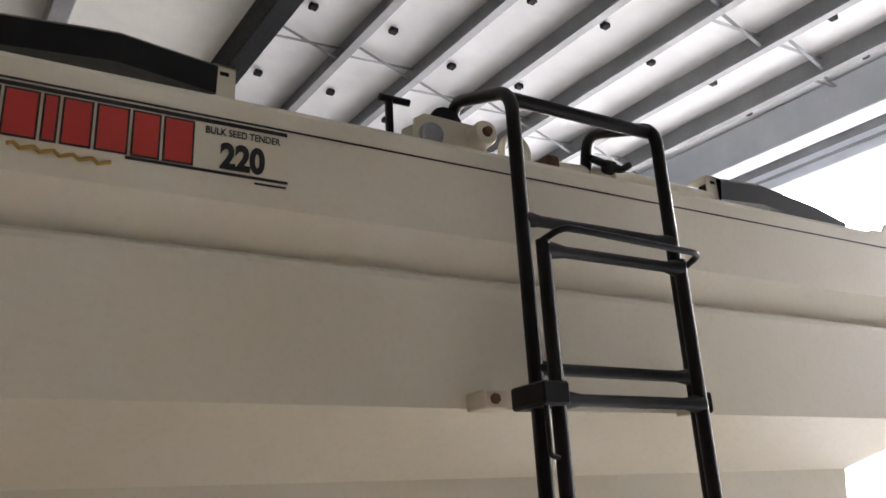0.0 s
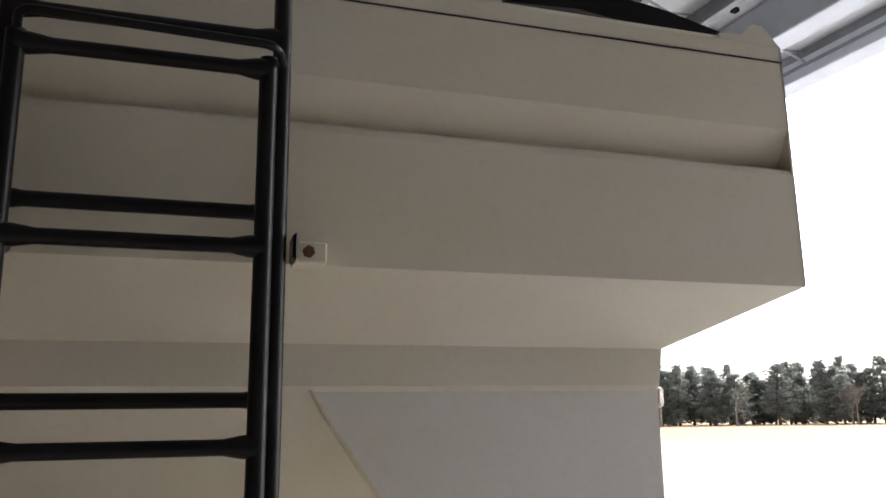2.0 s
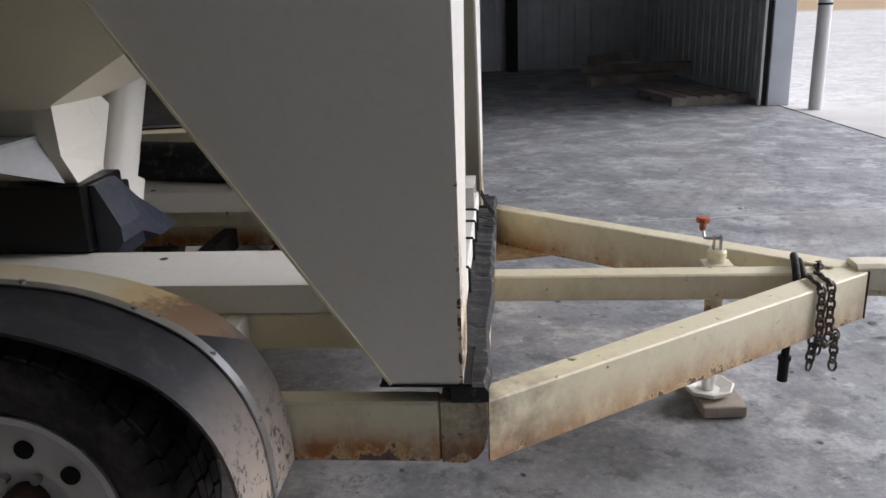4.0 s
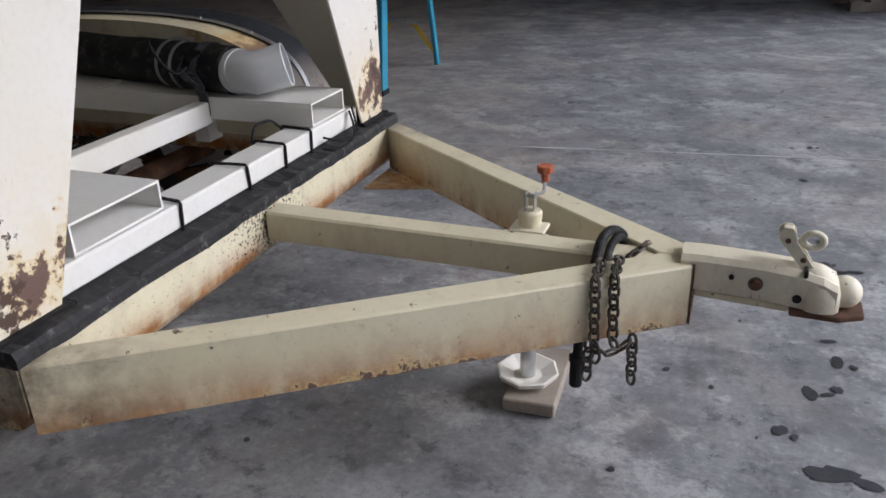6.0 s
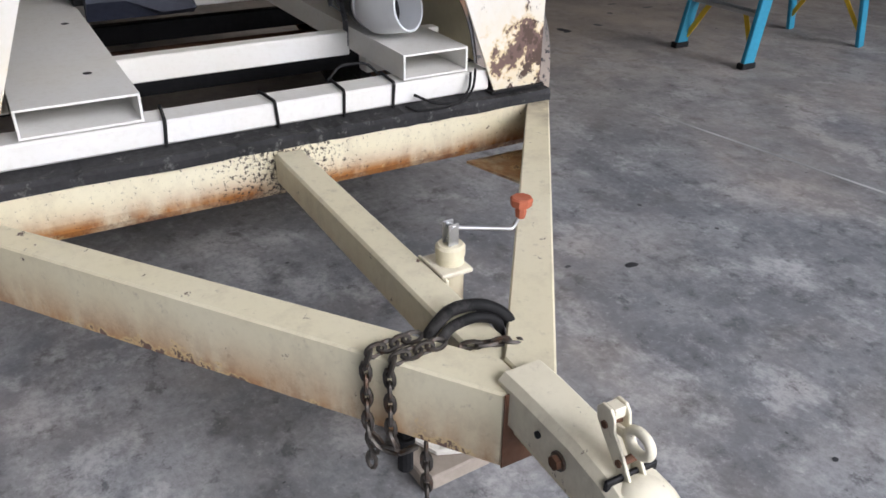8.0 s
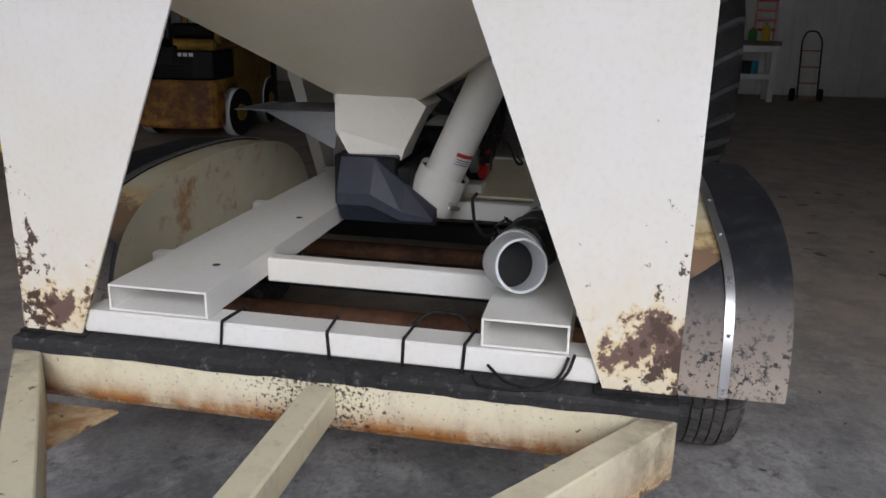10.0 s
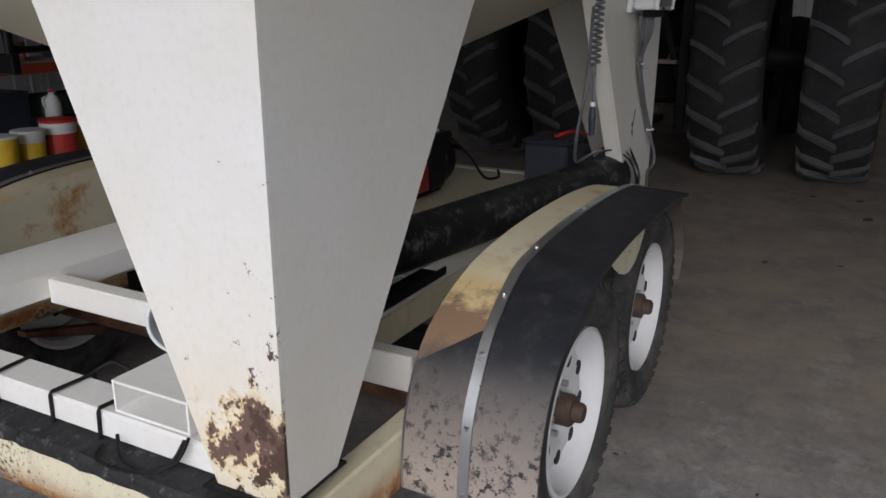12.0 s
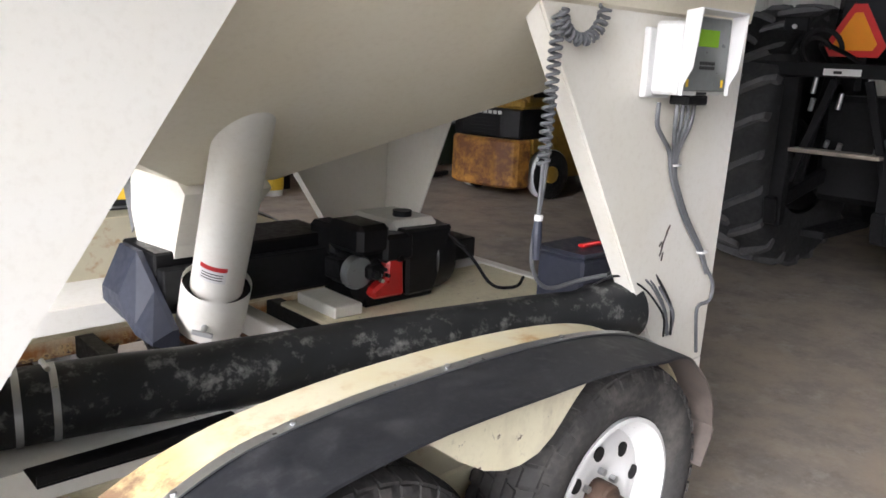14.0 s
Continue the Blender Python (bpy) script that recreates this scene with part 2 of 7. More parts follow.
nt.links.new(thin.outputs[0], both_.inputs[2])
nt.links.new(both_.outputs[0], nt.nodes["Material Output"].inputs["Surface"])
M_twig = surface("bare_twigs", (0.22, 0.19, 0.17), 0.9, vary=0.2)

M_ink = surface("black_decal_ink", (0.015, 0.015, 0.015), 0.5, vary=0.1, relief=0)
M_decal = surface("red_decal", (0.52, 0.045, 0.035), 0.4, vary=0.08, relief=0)
M_gold = surface("gold_decal", (0.50, 0.30, 0.05), 0.4, vary=0.15, relief=0)
M_paper = surface("white_plastic", (0.70, 0.70, 0.69), 0.4, vary=0.04)
M_panel = surface("grey_panel", (0.16, 0.17, 0.17), 0.35, vary=0.08)
M_lcd = surface("green_display", (0.22, 0.42, 0.03), 0.15, vary=0.06, relief=0)
M_cable = surface("grey_cable", (0.13, 0.135, 0.145), 0.5, vary=0.15)
M_navy = surface("navy_plastic", (0.030, 0.035, 0.055), 0.5, vary=0.2)
M_tankwhite = surface("off_white_fuel_tank", (0.66, 0.65, 0.60), 0.4, vary=0.08)
M_strap = surface("grey_webbing", (0.10, 0.105, 0.12), 0.8, vary=0.2, grain=200)
M_hose = surface("dusty_black_hose", (0.018, 0.019, 0.020), 0.45, vary=0.3, grain=14, dirt=(0.17, 0.17, 0.16), dirt_at=(0.54, 0.72), dirt_scale=21)

M_agtyre = surface("grey_tractor_tyre", (0.026, 0.027, 0.029), 0.8, vary=0.2, grain=30, dirt=(0.05, 0.048, 0.045), dirt_at=(0.5, 0.8))
# Lugs paler than the carcass: light on their tops put into the colour.
M_litlug = surface("lit_lug_rubber", (0.10, 0.10, 0.102), 0.8, vary=0.2, grain=30)
M_dkgreen = surface("dark_green_paint", (0.018, 0.035, 0.020), 0.5, vary=0.2)
M_green = surface("green_plastic", (0.05, 0.25, 0.04), 0.5, vary=0.1)
M_cab = surface("dark_cab_glass", (0.015, 0.016, 0.017), 0.15, vary=0.1, relief=0)
M_smv = surface("amber_reflector", (0.85, 0.30, 0.01), 0.5, vary=0.05, relief=0)
M_smvred = surface("red_reflector", (0.62, 0.03, 0.03), 0.4, vary=0.05, relief=0)
M_rustyellow = surface("rusting_yellow_paint", (0.46, 0.22, 0.04), 0.65, vary=0.25, dirt=(0.13, 0.05, 0.02), dirt_at=(0.42, 0.60), dirt_scale=7)
M_yellowpaint = surface("faded_yellow_paint", (0.36, 0.215, 0.03), 0.55, vary=0.2, dirt=(0.14, 0.08, 0.03), dirt_at=(0.55, 0.7))
M_bench = surface("scarred_bench_wood", (0.16, 0.13, 0.10), 0.7, vary=0.3)
M_rackred = surface("red_rack_paint", (0.42, 0.06, 0.025), 0.5, vary=0.2)
M_stain = surface("oil_stain", (0.045, 0.047, 0.053), 0.45, vary=0.25, grain=90)
M_joint = surface("joint_filler", (0.50, 0.50, 0.505), 0.8, vary=0.25, grain=20)


for m_ in (M_black, M_rubber, M_dark, M_hose):
    m_.node_tree.nodes["Principled BSDF"].inputs["Specular IOR Level"].default_value = 0.28


def fender_paint():
    """Cream paint that ends in bare brown metal and black scuffs towards the front foot."""
    m, n, l, b = nodes_of("worn_fender_paint")
    v = coords(n, l)
    sep = n.new("ShaderNodeSeparateXYZ")
    l.new(v, sep.inputs[0])
    wob = noise_tex(n, l, v, 9, 6, 0.7)
    edge = times(n, l, sep.outputs["Z"], ramp(n, l, wob, 0.3, 0.7, -0.03, 0.03), "ADD")
    edge.node.use_clamp = False
    front = ramp(n, l, sep.outputs["X"], -0.78, -0.74)
    bare = times(n, l, front, ramp(n, l, edge, 0.862, 0.842))
    scuff = times(n, l, front, ramp(n, l, edge, 0.785, 0.73))
    col = mixc(n, l, ramp(n, l, noise_tex(n, l, v, 4, 5), 0.4, 0.65), (0.74, 0.68, 0.50), (0.72, 0.62, 0.38))
    ru = times(n, l, ramp(n, l, noise_tex(n, l, v, 12, 8, 0.7), 0.52, 0.68), ramp(n, l, noise_tex(n, l, v, 2.2, 3), 0.45, 0.6))
    col = mixc(n, l, times(n, l, ru, 0.85), col, (0.50, 0.27, 0.08))
    rim = times(n, l, front, times(n, l, ramp(n, l, edge, 0.935, 0.868), 0.6))
    col = mixc(n, l, rim, col, (0.66, 0.45, 0.17))
    col = mixc(n, l, bare, col, (0.26, 0.165, 0.10))
    dusty = mixc(n, l, ramp(n, l, sep.outputs["Z"], 0.40, 0.60), (0.22, 0.20, 0.18), (0.055, 0.055, 0.058))
    col = mixc(n, l, times(n, l, scuff, ramp(n, l, wob, 0.15, 0.42)), col, dusty)
    l.new(col, b.inputs["Base Color"])
    b.inputs["Roughness"].default_value = 0.5
    bump(n, l, b, noise_tex(n, l, v, 60, 4), 0.08, 0.001)
    return m


def flap_rubber():
    """Black rubber, chalky low down, with dark flakes."""
    m, n, l, b = nodes_of("scuffed_flap_rubber")
    v = coords(n, l)
    sep = n.new("ShaderNodeSeparateXYZ")
    l.new(v, sep.inputs[0])
    fine, flake = noise_tex(n, l, v, 18, 8, 0.7), noise_tex(n, l, v, 42, 6, 0.7)
    col = mixc(n, l, ramp(n, l, fine, 0.5, 0.75), (0.014, 0.0155, 0.020), (0.060, 0.061, 0.066))
    chalk = times(n, l, ramp(n, l, sep.outputs["Z"], 0.78, 0.50), ramp(n, l, sep.outputs["X"], -1.25, -1.0))
    col = mixc(n, l, times(n, l, chalk, ramp(n, l, noise_tex(n, l, v, 26, 8, 0.75), 0.33, 0.45)), col, (0.34, 0.285, 0.24))
    col = mixc(n, l, times(n, l, ramp(n, l, chalk, 0.2, 0.7), ramp(n, l, flake, 0.55, 0.58)), col, (0.02, 0.021, 0.025))
    road = times(n, l, ramp(n, l, sep.outputs["X"], -1.97, -2.13), ramp(n, l, fine, 0.3, 0.6, 0.55, 1.0))
    col = mixc(n, l, road, col, (0.135, 0.11, 0.095))
    l.new(col, b.inputs["Base Color"])
    l.new(ramp(n, l, fine, 0.3, 0.7, 0.45, 0.75), b.inputs["Roughness"])
    bump(n, l, b, fine, 0.2, 0.003)
    return m


M_fender, M_flap = fender_paint(), flap_rubber()
M_fwall = surface("rust_streaked_fender_wall", (0.70, 0.65, 0.49), 0.5, vary=0.08, grain=60, patch=3, relief=0.06, dirt=(0.42, 0.21, 0.07), dirt_at=(0.54, 0.66), dirt_scale=5)


# ---- builders ----
def mesh_from(name, bm, mat):
    me = bpy.data.meshes.new(name)
    bmesh.ops.recalc_face_normals(bm, faces=bm.faces)
    bm.to_mesh(me)
    bm.free()
    me.materials.append(mat)
    return me


def part(name, bm, mat, parent, label="", smooth=False):
    me = mesh_from(name, bm, mat)
    if smooth:
        me.polygons.foreach_set("use_smooth", [True] * len(me.polygons))
        me.set_sharp_from_angle(angle=radians(38))
    ob = new(name, me)
    ob.parent = parent
    return tagged(ob, label) if label else ob


def thing(name, label, category, group="", at=(0, 0, 0)):
    e = new(name)
    e.empty_display_size = 0.2
    e.location = at
    return tagged(e, label, category, group)


def whole(name, bm, mat, label, category, group="", kind="", smooth=False):
    ob = part(name, bm, mat, None, smooth=smooth)
    return tagged(ob, label, category, group, kind)


def bx(x0, x1, y0, y1, z0, z1, bev=0.004, bm=None):
    """A box between two corners, its edges eased by bev."""
    own = bm is None or bev
    b = bmesh.new() if own else bm
    r = bmesh.ops.create_cube(b, size=1)
    for v in r["verts"]:
        v.co = (((x0 + x1) + v.co.x * 2 * (x1 - x0)) / 2, ((y0 + y1) + v.co.y * 2 * (y1 - y0)) / 2, ((z0 + z1) + v.co.z * 2 * (z1 - z0)) / 2)
    if bev:
        bmesh.ops.bevel(b, geom=b.edges[:], offset=min(bev, 0.45 * min(abs(x1 - x0), abs(y1 - y0), abs(z1 - z0))), segments=1, affect="EDGES")
    if bm is not None and own:
        merge(bm, b)
        return bm
    return b


def merge(into, bm):
    me = bpy.data.meshes.new("tmp")
    bm.to_mesh(me)
    bm.free()
    into.from_mesh(me)
    bpy.data.meshes.remove(me)
    return into


def moved(bm, m):
    bmesh.ops.transform(bm, matrix=m, verts=bm.verts)
    return bm


def bar(p, q, w, h, bev=0.003, up=(0, 0, 1), bm=None):
    """A straight bar from p to q, w wide and h deep (along up)."""
    p, q = Vector(p), Vector(q)
    d = (q - p)
    x = d.normalized()
    side = Vector(up).cross(x)
    side = side.normalized() if side.length > 1e-4 else Vector((0, 1, 0))
    u = x.cross(side)
    m = Matrix((x, side, u)).transposed().to_4x4()
    m.translation = (p + q) / 2
    b = moved(bx(-d.length / 2, d.length / 2, -w / 2, w / 2, -h / 2, h / 2, bev), m)
    return b if bm is None else merge(bm, b)


def slab(pts, depth, bev=0.0, bm=None):
    """A flat polygon thickened by the vector depth."""
    b = bmesh.new()
    lo = [b.verts.new(p) for p in pts]
    hi = [b.verts.new(Vector(p) + Vector(depth)) for p in pts]
    b.faces.new(lo)
    b.faces.new(hi[::-1])
    k = len(pts)
    for i in range(k):
        b.faces.new((lo[i], hi[i], hi[(i + 1) % k], lo[(i + 1) % k]))
    bmesh.ops.recalc_face_normals(b, faces=b.faces)
    if bev:
        bmesh.ops.bevel(b, geom=b.edges[:], offset=bev, segments=1, affect="EDGES")
    return b if bm is None else merge(bm, b)


def tube(pts, r, seg=12, bm=None, closed=False, caps=True):
    """A round tube along a line of points; r may be a list."""
    b = bm if bm is not None else bmesh.new()
    pts = [Vector(p) for p in pts]
    k = len(pts)
    rs = r if isinstance(r, (list, tuple)) else [r] * k
    rings, side = [], None
    for i, p in enumerate(pts):
        a = pts[(i - 1) % k] if closed or i else p
        c = pts[(i + 1) % k] if closed or i < k - 1 else p
        d = (c - a).normalized()
        if side is None:
            side = d.orthogonal().normalized()
        side = (side - d * side.dot(d)).normalized()
        up = d.cross(side)
        rings.append([b.verts.new(p + (side * math.cos(2 * math.pi * j / seg) + up * math.sin(2 * math.pi * j / seg)) * rs[i]) for j in range(seg)])
    for i in range(k if closed else k - 1):
        A, B = rings[i], rings[(i + 1) % k]
        for j in range(seg):
            b.faces.new((A[j], A[(j + 1) % seg], B[(j + 1) % seg], B[j]))
    if caps and not closed:
        b.faces.new(rings[0][::-1])
        b.faces.new(rings[-1])
    return b


def cyl(p, q, r, seg=20, r2=None, bm=None):
    return tube([p, q], [r, r if r2 is None else r2], seg, bm)


def rounded(pts, r, n=5):
    """The line with its corners rounded by about r."""
    pts = [Vector(p) for p in pts]
    out = [pts[0]]
    for a, p, c in zip(pts, pts[1:], pts[2:]):
        u, w = (a - p), (c - p)
        k = min(r, u.length * 0.45, w.length * 0.45)
        s, e = p + u.normalized() * k, p + w.normalized() * k
        for i in range(n + 1):
            f = i / n
            out.append(s.lerp(p, f).lerp(p.lerp(e, f), f))
    out.append(pts[-1])
    return out


def lathe(profile, seg=36, axis="y", bm=None):
    """A turned body: profile of (radius, along), round the axis through the origin; a radius of 0 closes it."""
    b = bm if bm is not None else bmesh.new()
    rings = []
    for r, h in profile:
        ring = []
        for j in range(seg if r > 1e-6 else 1):
            a = 2 * math.pi * j / seg
            u, w = r * math.cos(a), r * math.sin(a)
            ring.append(b.verts.new({"x": (h, u, w), "y": (u, h, w), "z": (u, w, h)}[axis]))
        rings.append(ring)
    for A, B in zip(rings, rings[1:]):
        for j in range(seg):
            a0, a1, b0, b1 = A[j % len(A)], A[(j + 1) % len(A)], B[j % len(B)], B[(j + 1) % len(B)]
            f = [a0] + ([a1] if len(A) > 1 else []) + ([b1] if len(B) > 1 else []) + [b0]
            if len(set(f)) >= 3:
                b.faces.new(f)
    return b


def loft(sections, bm=None, closed_ends=True):
    """Skin through equal-length rings of points."""
    b = bm if bm is not None else bmesh.new()
    rings = [[b.verts.new(p) for p in s] for s in sections]
    k = len(rings[0])
    for A, B in zip(rings, rings[1:]):
        for j in range(k):
            b.faces.new((A[j], A[(j + 1) % k], B[(j + 1) % k], B[j]))
    if closed_ends:
        b.faces.new(rings[0][::-1])
        b.faces.new(rings[-1])
    return b

# ---- the shed and the ground ----
BLD = pose(3.27, 7.50, 0, 0, 0, 5)        # at the foot of the door jamb; local x points out of the shed, y along its front
ROOF = pose(3.865, 8.372, 0, 0, 0, 5)     # at the eave: the roof overhangs the front wall


def setting(name, bm, mat, label, m=None, smooth=False):
    ob = whole(name, bm, mat, label, name.rstrip("_0123456789").split("_")[0], kind="structure", smooth=smooth)
    if m is not None:
        ob.matrix_basis = m
    return ob


def ground_material():
    m, n, l, b = nodes_of("gravel_yard_and_dry_grass")
    v = coords(n, l)
    fine, mid = noise_tex(n, l, v, 9, 6, 0.75), noise_tex(n, l, v, 0.9, 8, 0.7)
    gravel = mixc(n, l, ramp(n, l, mid, 0.35, 0.65), (0.42, 0.415, 0.41), (0.58, 0.57, 0.555))
    gravel = mixc(n, l, ramp(n, l, fine, 0.45, 0.62, 0, 0.6), gravel, (0.27, 0.26, 0.255))
    grass = mixc(n, l, ramp(n, l, mid, 0.35, 0.65), (0.36, 0.235, 0.12), (0.27, 0.20, 0.105))
    d = n.new("ShaderNodeVectorMath")
    d.operation = "DOT_PRODUCT"
    l.new(v, d.inputs[0])
    d.inputs[1].default_value = (0.47, 0.88, 0)
    edge = ramp(n, l, d.outputs["Value"], 46, 52)
    l.new(mixc(n, l, edge, gravel, grass), b.inputs["Base Color"])
    b.inputs["Roughness"].default_value = 0.9
    bump(n, l, b, fine, 0.6, 0.02)
    return m


g = bmesh.new()
bmesh.ops.create_grid(g, x_segments=40, y_segments=40, size=1500)
for v in g.verts:
    v.co.z = -0.035
setting("ground", g, ground_material(), "pale gravel yard with dry winter grass beyond")

setting("floor", bx(-20.2, 0.02, -17, 6.2, -0.2, 0.0, 0), M_conc, "worn grey concrete shed floor with dark oil stains", BLD)
setting("pavement", bx(0.035, 7.5, -15, 0.02, -0.2, -0.004, 0.01), M_apron, "concrete apron outside the open shed door", BLD)
setting("threshold", bx(0.022, 0.034, -10.79, 0.0, -0.1, 0.006, 0.004), M_dark, "dark joint along the door sill", BLD)


def ribbed(length, height, pitch=0.305, rib=0.022, thick=0.05, z0=0.0):
    """A ribbed steel sheet along local x, standing up, ribs towards -y."""
    b = bmesh.new()
    line, x = [], 0.0
    while x < length - 1e-6:
        for dx, y in ((0.0, 0.0), (0.10, 0.0), (0.112, -0.006), (0.122, 0.0), (0.205, 0.0), (0.225, -rib), (0.265, -rib), (0.285, 0.0)):
            if x + dx < length:
                line.append((x + dx, y))
        x += pitch
    line.append((length, 0.0))
    outline = line + [(length, thick), (0.0, thick)]
    lo = [b.verts.new((x, y, z0)) for x, y in outline]
    hi = [b.verts.new((x, y, height)) for x, y in outline]
    k = len(lo)
    for i in range(k):
        b.faces.new((lo[i], lo[(i + 1) % k], hi[(i + 1) % k], hi[i]))
    return b


# front wall beside the door, far side wall, back wall, near side wall
setting("wall_east", ribbed(6.0, 5.18), M_wallin, "grey ribbed steel shed wall beside the door opening", BLD @ pose(0.0, 6.1, 0, 0, 0, -90))
setting("wall_north", ribbed(19.9, 7.1), M_wallin, "grey ribbed steel side wall of the shed", BLD @ pose(-19.9, 6.1, 0))
setting("wall_west", ribbed(23.1, 7.1), M_liner, "white ribbed steel liner on the shed's back wall", BLD @ pose(-19.8, -17, 0, 0, 0, 90))
setting("wall_south", ribbed(19.9, 7.1), M_wallin, "grey ribbed steel end wall of the shed", BLD @ pose(0.0, -16.3, 0, 0, 0, 180))
# Unseen return wall, placed to keep daylight off the tank's near side.
setting("wall_front_return", ribbed(5.5, 5.18), M_wallin, "unseen grey ribbed steel wall, added to narrow the door's daylight", BLD @ pose(0.0, -10.8, 0, 0, 0, -90))
setting("door_jamb_1", bx(-0.10, 0.16, -0.02, 0.14, 0, 4.78, 0.006), M_trim, "pale blue-white steel door jamb trim", BLD)
setting("door_track_1", bx(-0.15, -0.105, 0.02, 0.09, 0, 4.78, 0.004), M_dark, "black rubber seal along the door jamb", BLD)
setting("trim_1", bx(-0.19, -0.155, 0.03, 0.10, 0, 4.78, 0.004), M_liner, "white strip beside the door seal", BLD)
setting("door_header", bx(-0.12, 0.14, -10.79, -0.03, 4.80, 5.18, 0.01), M_trim, "pale steel header over the wide door opening", BLD)
setting("eave_trim", bx(0.15, 0.42, -14.5, 5.6, 4.82, 5.02, 0.01), M_trim, "pale steel eave trim along the roof edge", ROOF)

SLOPE = 0.10


def roof_z(u):
    return 5.16 - SLOPE * u


# insulated roof over the bay behind the door, purlins along its length
r = bmesh.new()
us = [0.3 - 0.0844 * i for i in range(68)]
vs = [-17.2 + 0.75 * i for i in range(31)]
grid = [[r.verts.new((u, v, roof_z(u) - 0.035 * math.sin(math.pi * ((0.3 - u) % 0.675) / 0.675) ** 2 + 0.006 * noise.noise((u * 3, v * 1.3, 0)))) for v in vs] for u in us]
for i in range(len(us) - 1):
    for j in range(len(vs) - 1):
        r.faces.new((grid[i][j], grid[i + 1][j], grid[i + 1][j + 1], grid[i][j + 1]))
setting("ceiling", r, M_insul, "white vinyl-faced insulation under the shed roof", ROOF, smooth=True)
setting("roof", slab([(0.4, -17.3, roof_z(0.4) + 0.06), (0.4, 5.6, roof_z(0.4) + 0.06), (-20.9, 5.6, roof_z(-20.9) + 0.06), (-20.9, -17.3, roof_z(-20.9) + 0.06)], (0, 0, 0.05)), M_trim, "pale steel roof sheets of the shed", ROOF)

for i in range(9):
    u = 0.3 - 0.675 * i - 0.1
    z = roof_z(u) - 0.01
    p = bmesh.new()
    bx(u - 0.003, u + 0.003, -17, 5.28, z - 0.21, z, 0, p)
    bx(u + 0.003, u + 0.07, -17, 5.28, z - 0.006, z, 0, p)
    bx(u - 0.07, u - 0.003, -17, 5.28, z - 0.21, z - 0.204, 0, p)
    bx(u - 0.074, u - 0.07, -17, 5.28, z - 0.21, z - 0.185, 0, p)
    setting(f"purlin_{i + 1}", p, M_purlin, "galvanised steel roof purlin", ROOF)
# bridging straps between the purlins, and the clips of the insulation
br, cl = bmesh.new(), bmesh.new()
for i in range(8):
    ua, ub = 0.2 - 0.675 * i, 0.2 - 0.675 * (i + 1)
    for k in range(9):
        v = -14.2 + 2.25 * k + 0.12 * (i % 2)
        bar((ua, v, roof_z(ua) - 0.19), (ub, v, roof_z(ub) - 0.05), 0.03, 0.004, 0, bm=br)
        bar((ua, v + 0.02, roof_z(ua) - 0.05), (ub, v + 0.02, roof_z(ub) - 0.19), 0.03, 0.004, 0, bm=br)
        for w in (0.8, 1.9):
            um = (ua + ub) / 2 - 0.1
            bx(um - 0.035, um + 0.035, v + w - 0.03, v + w + 0.03, roof_z(um) - 0.075, roof_z(um) - 0.03, 0.006, cl)
setting("ceiling_bridging", br, M_purlin, "thin steel bridging straps between the purlins", ROOF)
setting("ceiling_clips", cl, M_dark, "small dark clips on the insulation", ROOF)
# flat lined ceiling deeper inside, its edge beam and ribs
setting("ceiling_lining", bx(-20.7, -5.35, -17, 5.28, 5.62, 5.66, 0), M_liner, "flat off-white lined ceiling of the workshop half", ROOF)
setting("beam_1", bx(-5.38, -5.2, -17, 5.28, 5.35, 5.72, 0.01), M_dark, "dark steel edge beam at the lined ceiling", ROOF)
setting("beam_3", bx(-16.8, -5.40, -3.95, -3.75, 5.05, 5.615, 0.01), M_dark, "dark steel rafter across the lined ceiling", ROOF)
setting("beam_2", bx(-6.75, -6.6, -17, 5.28, 5.42, 5.61, 0.01), M_purlin, "grey steel beam under the lined ceiling", ROOF)


# ---- outside: bollard, pines, poles ----
b = thing("bollard", "white steel bollard with two dark bands beside the door", "bollard", at=(3.60, 7.11, -0.03))
part("post", lathe([(0, 0), (0.075, 0), (0.075, 1.40), (0.068, 1.43), (0.03, 1.45), (0, 1.452)], 24, "z"), M_paper, b, smooth=True)
for z in (1.18, 1.36):
    part("band", lathe([(0.0765, z), (0.0775, z + 0.003), (0.0775, z + 0.022), (0.0765, z + 0.025)], 24, "z"), M_dark, b, "dark band")


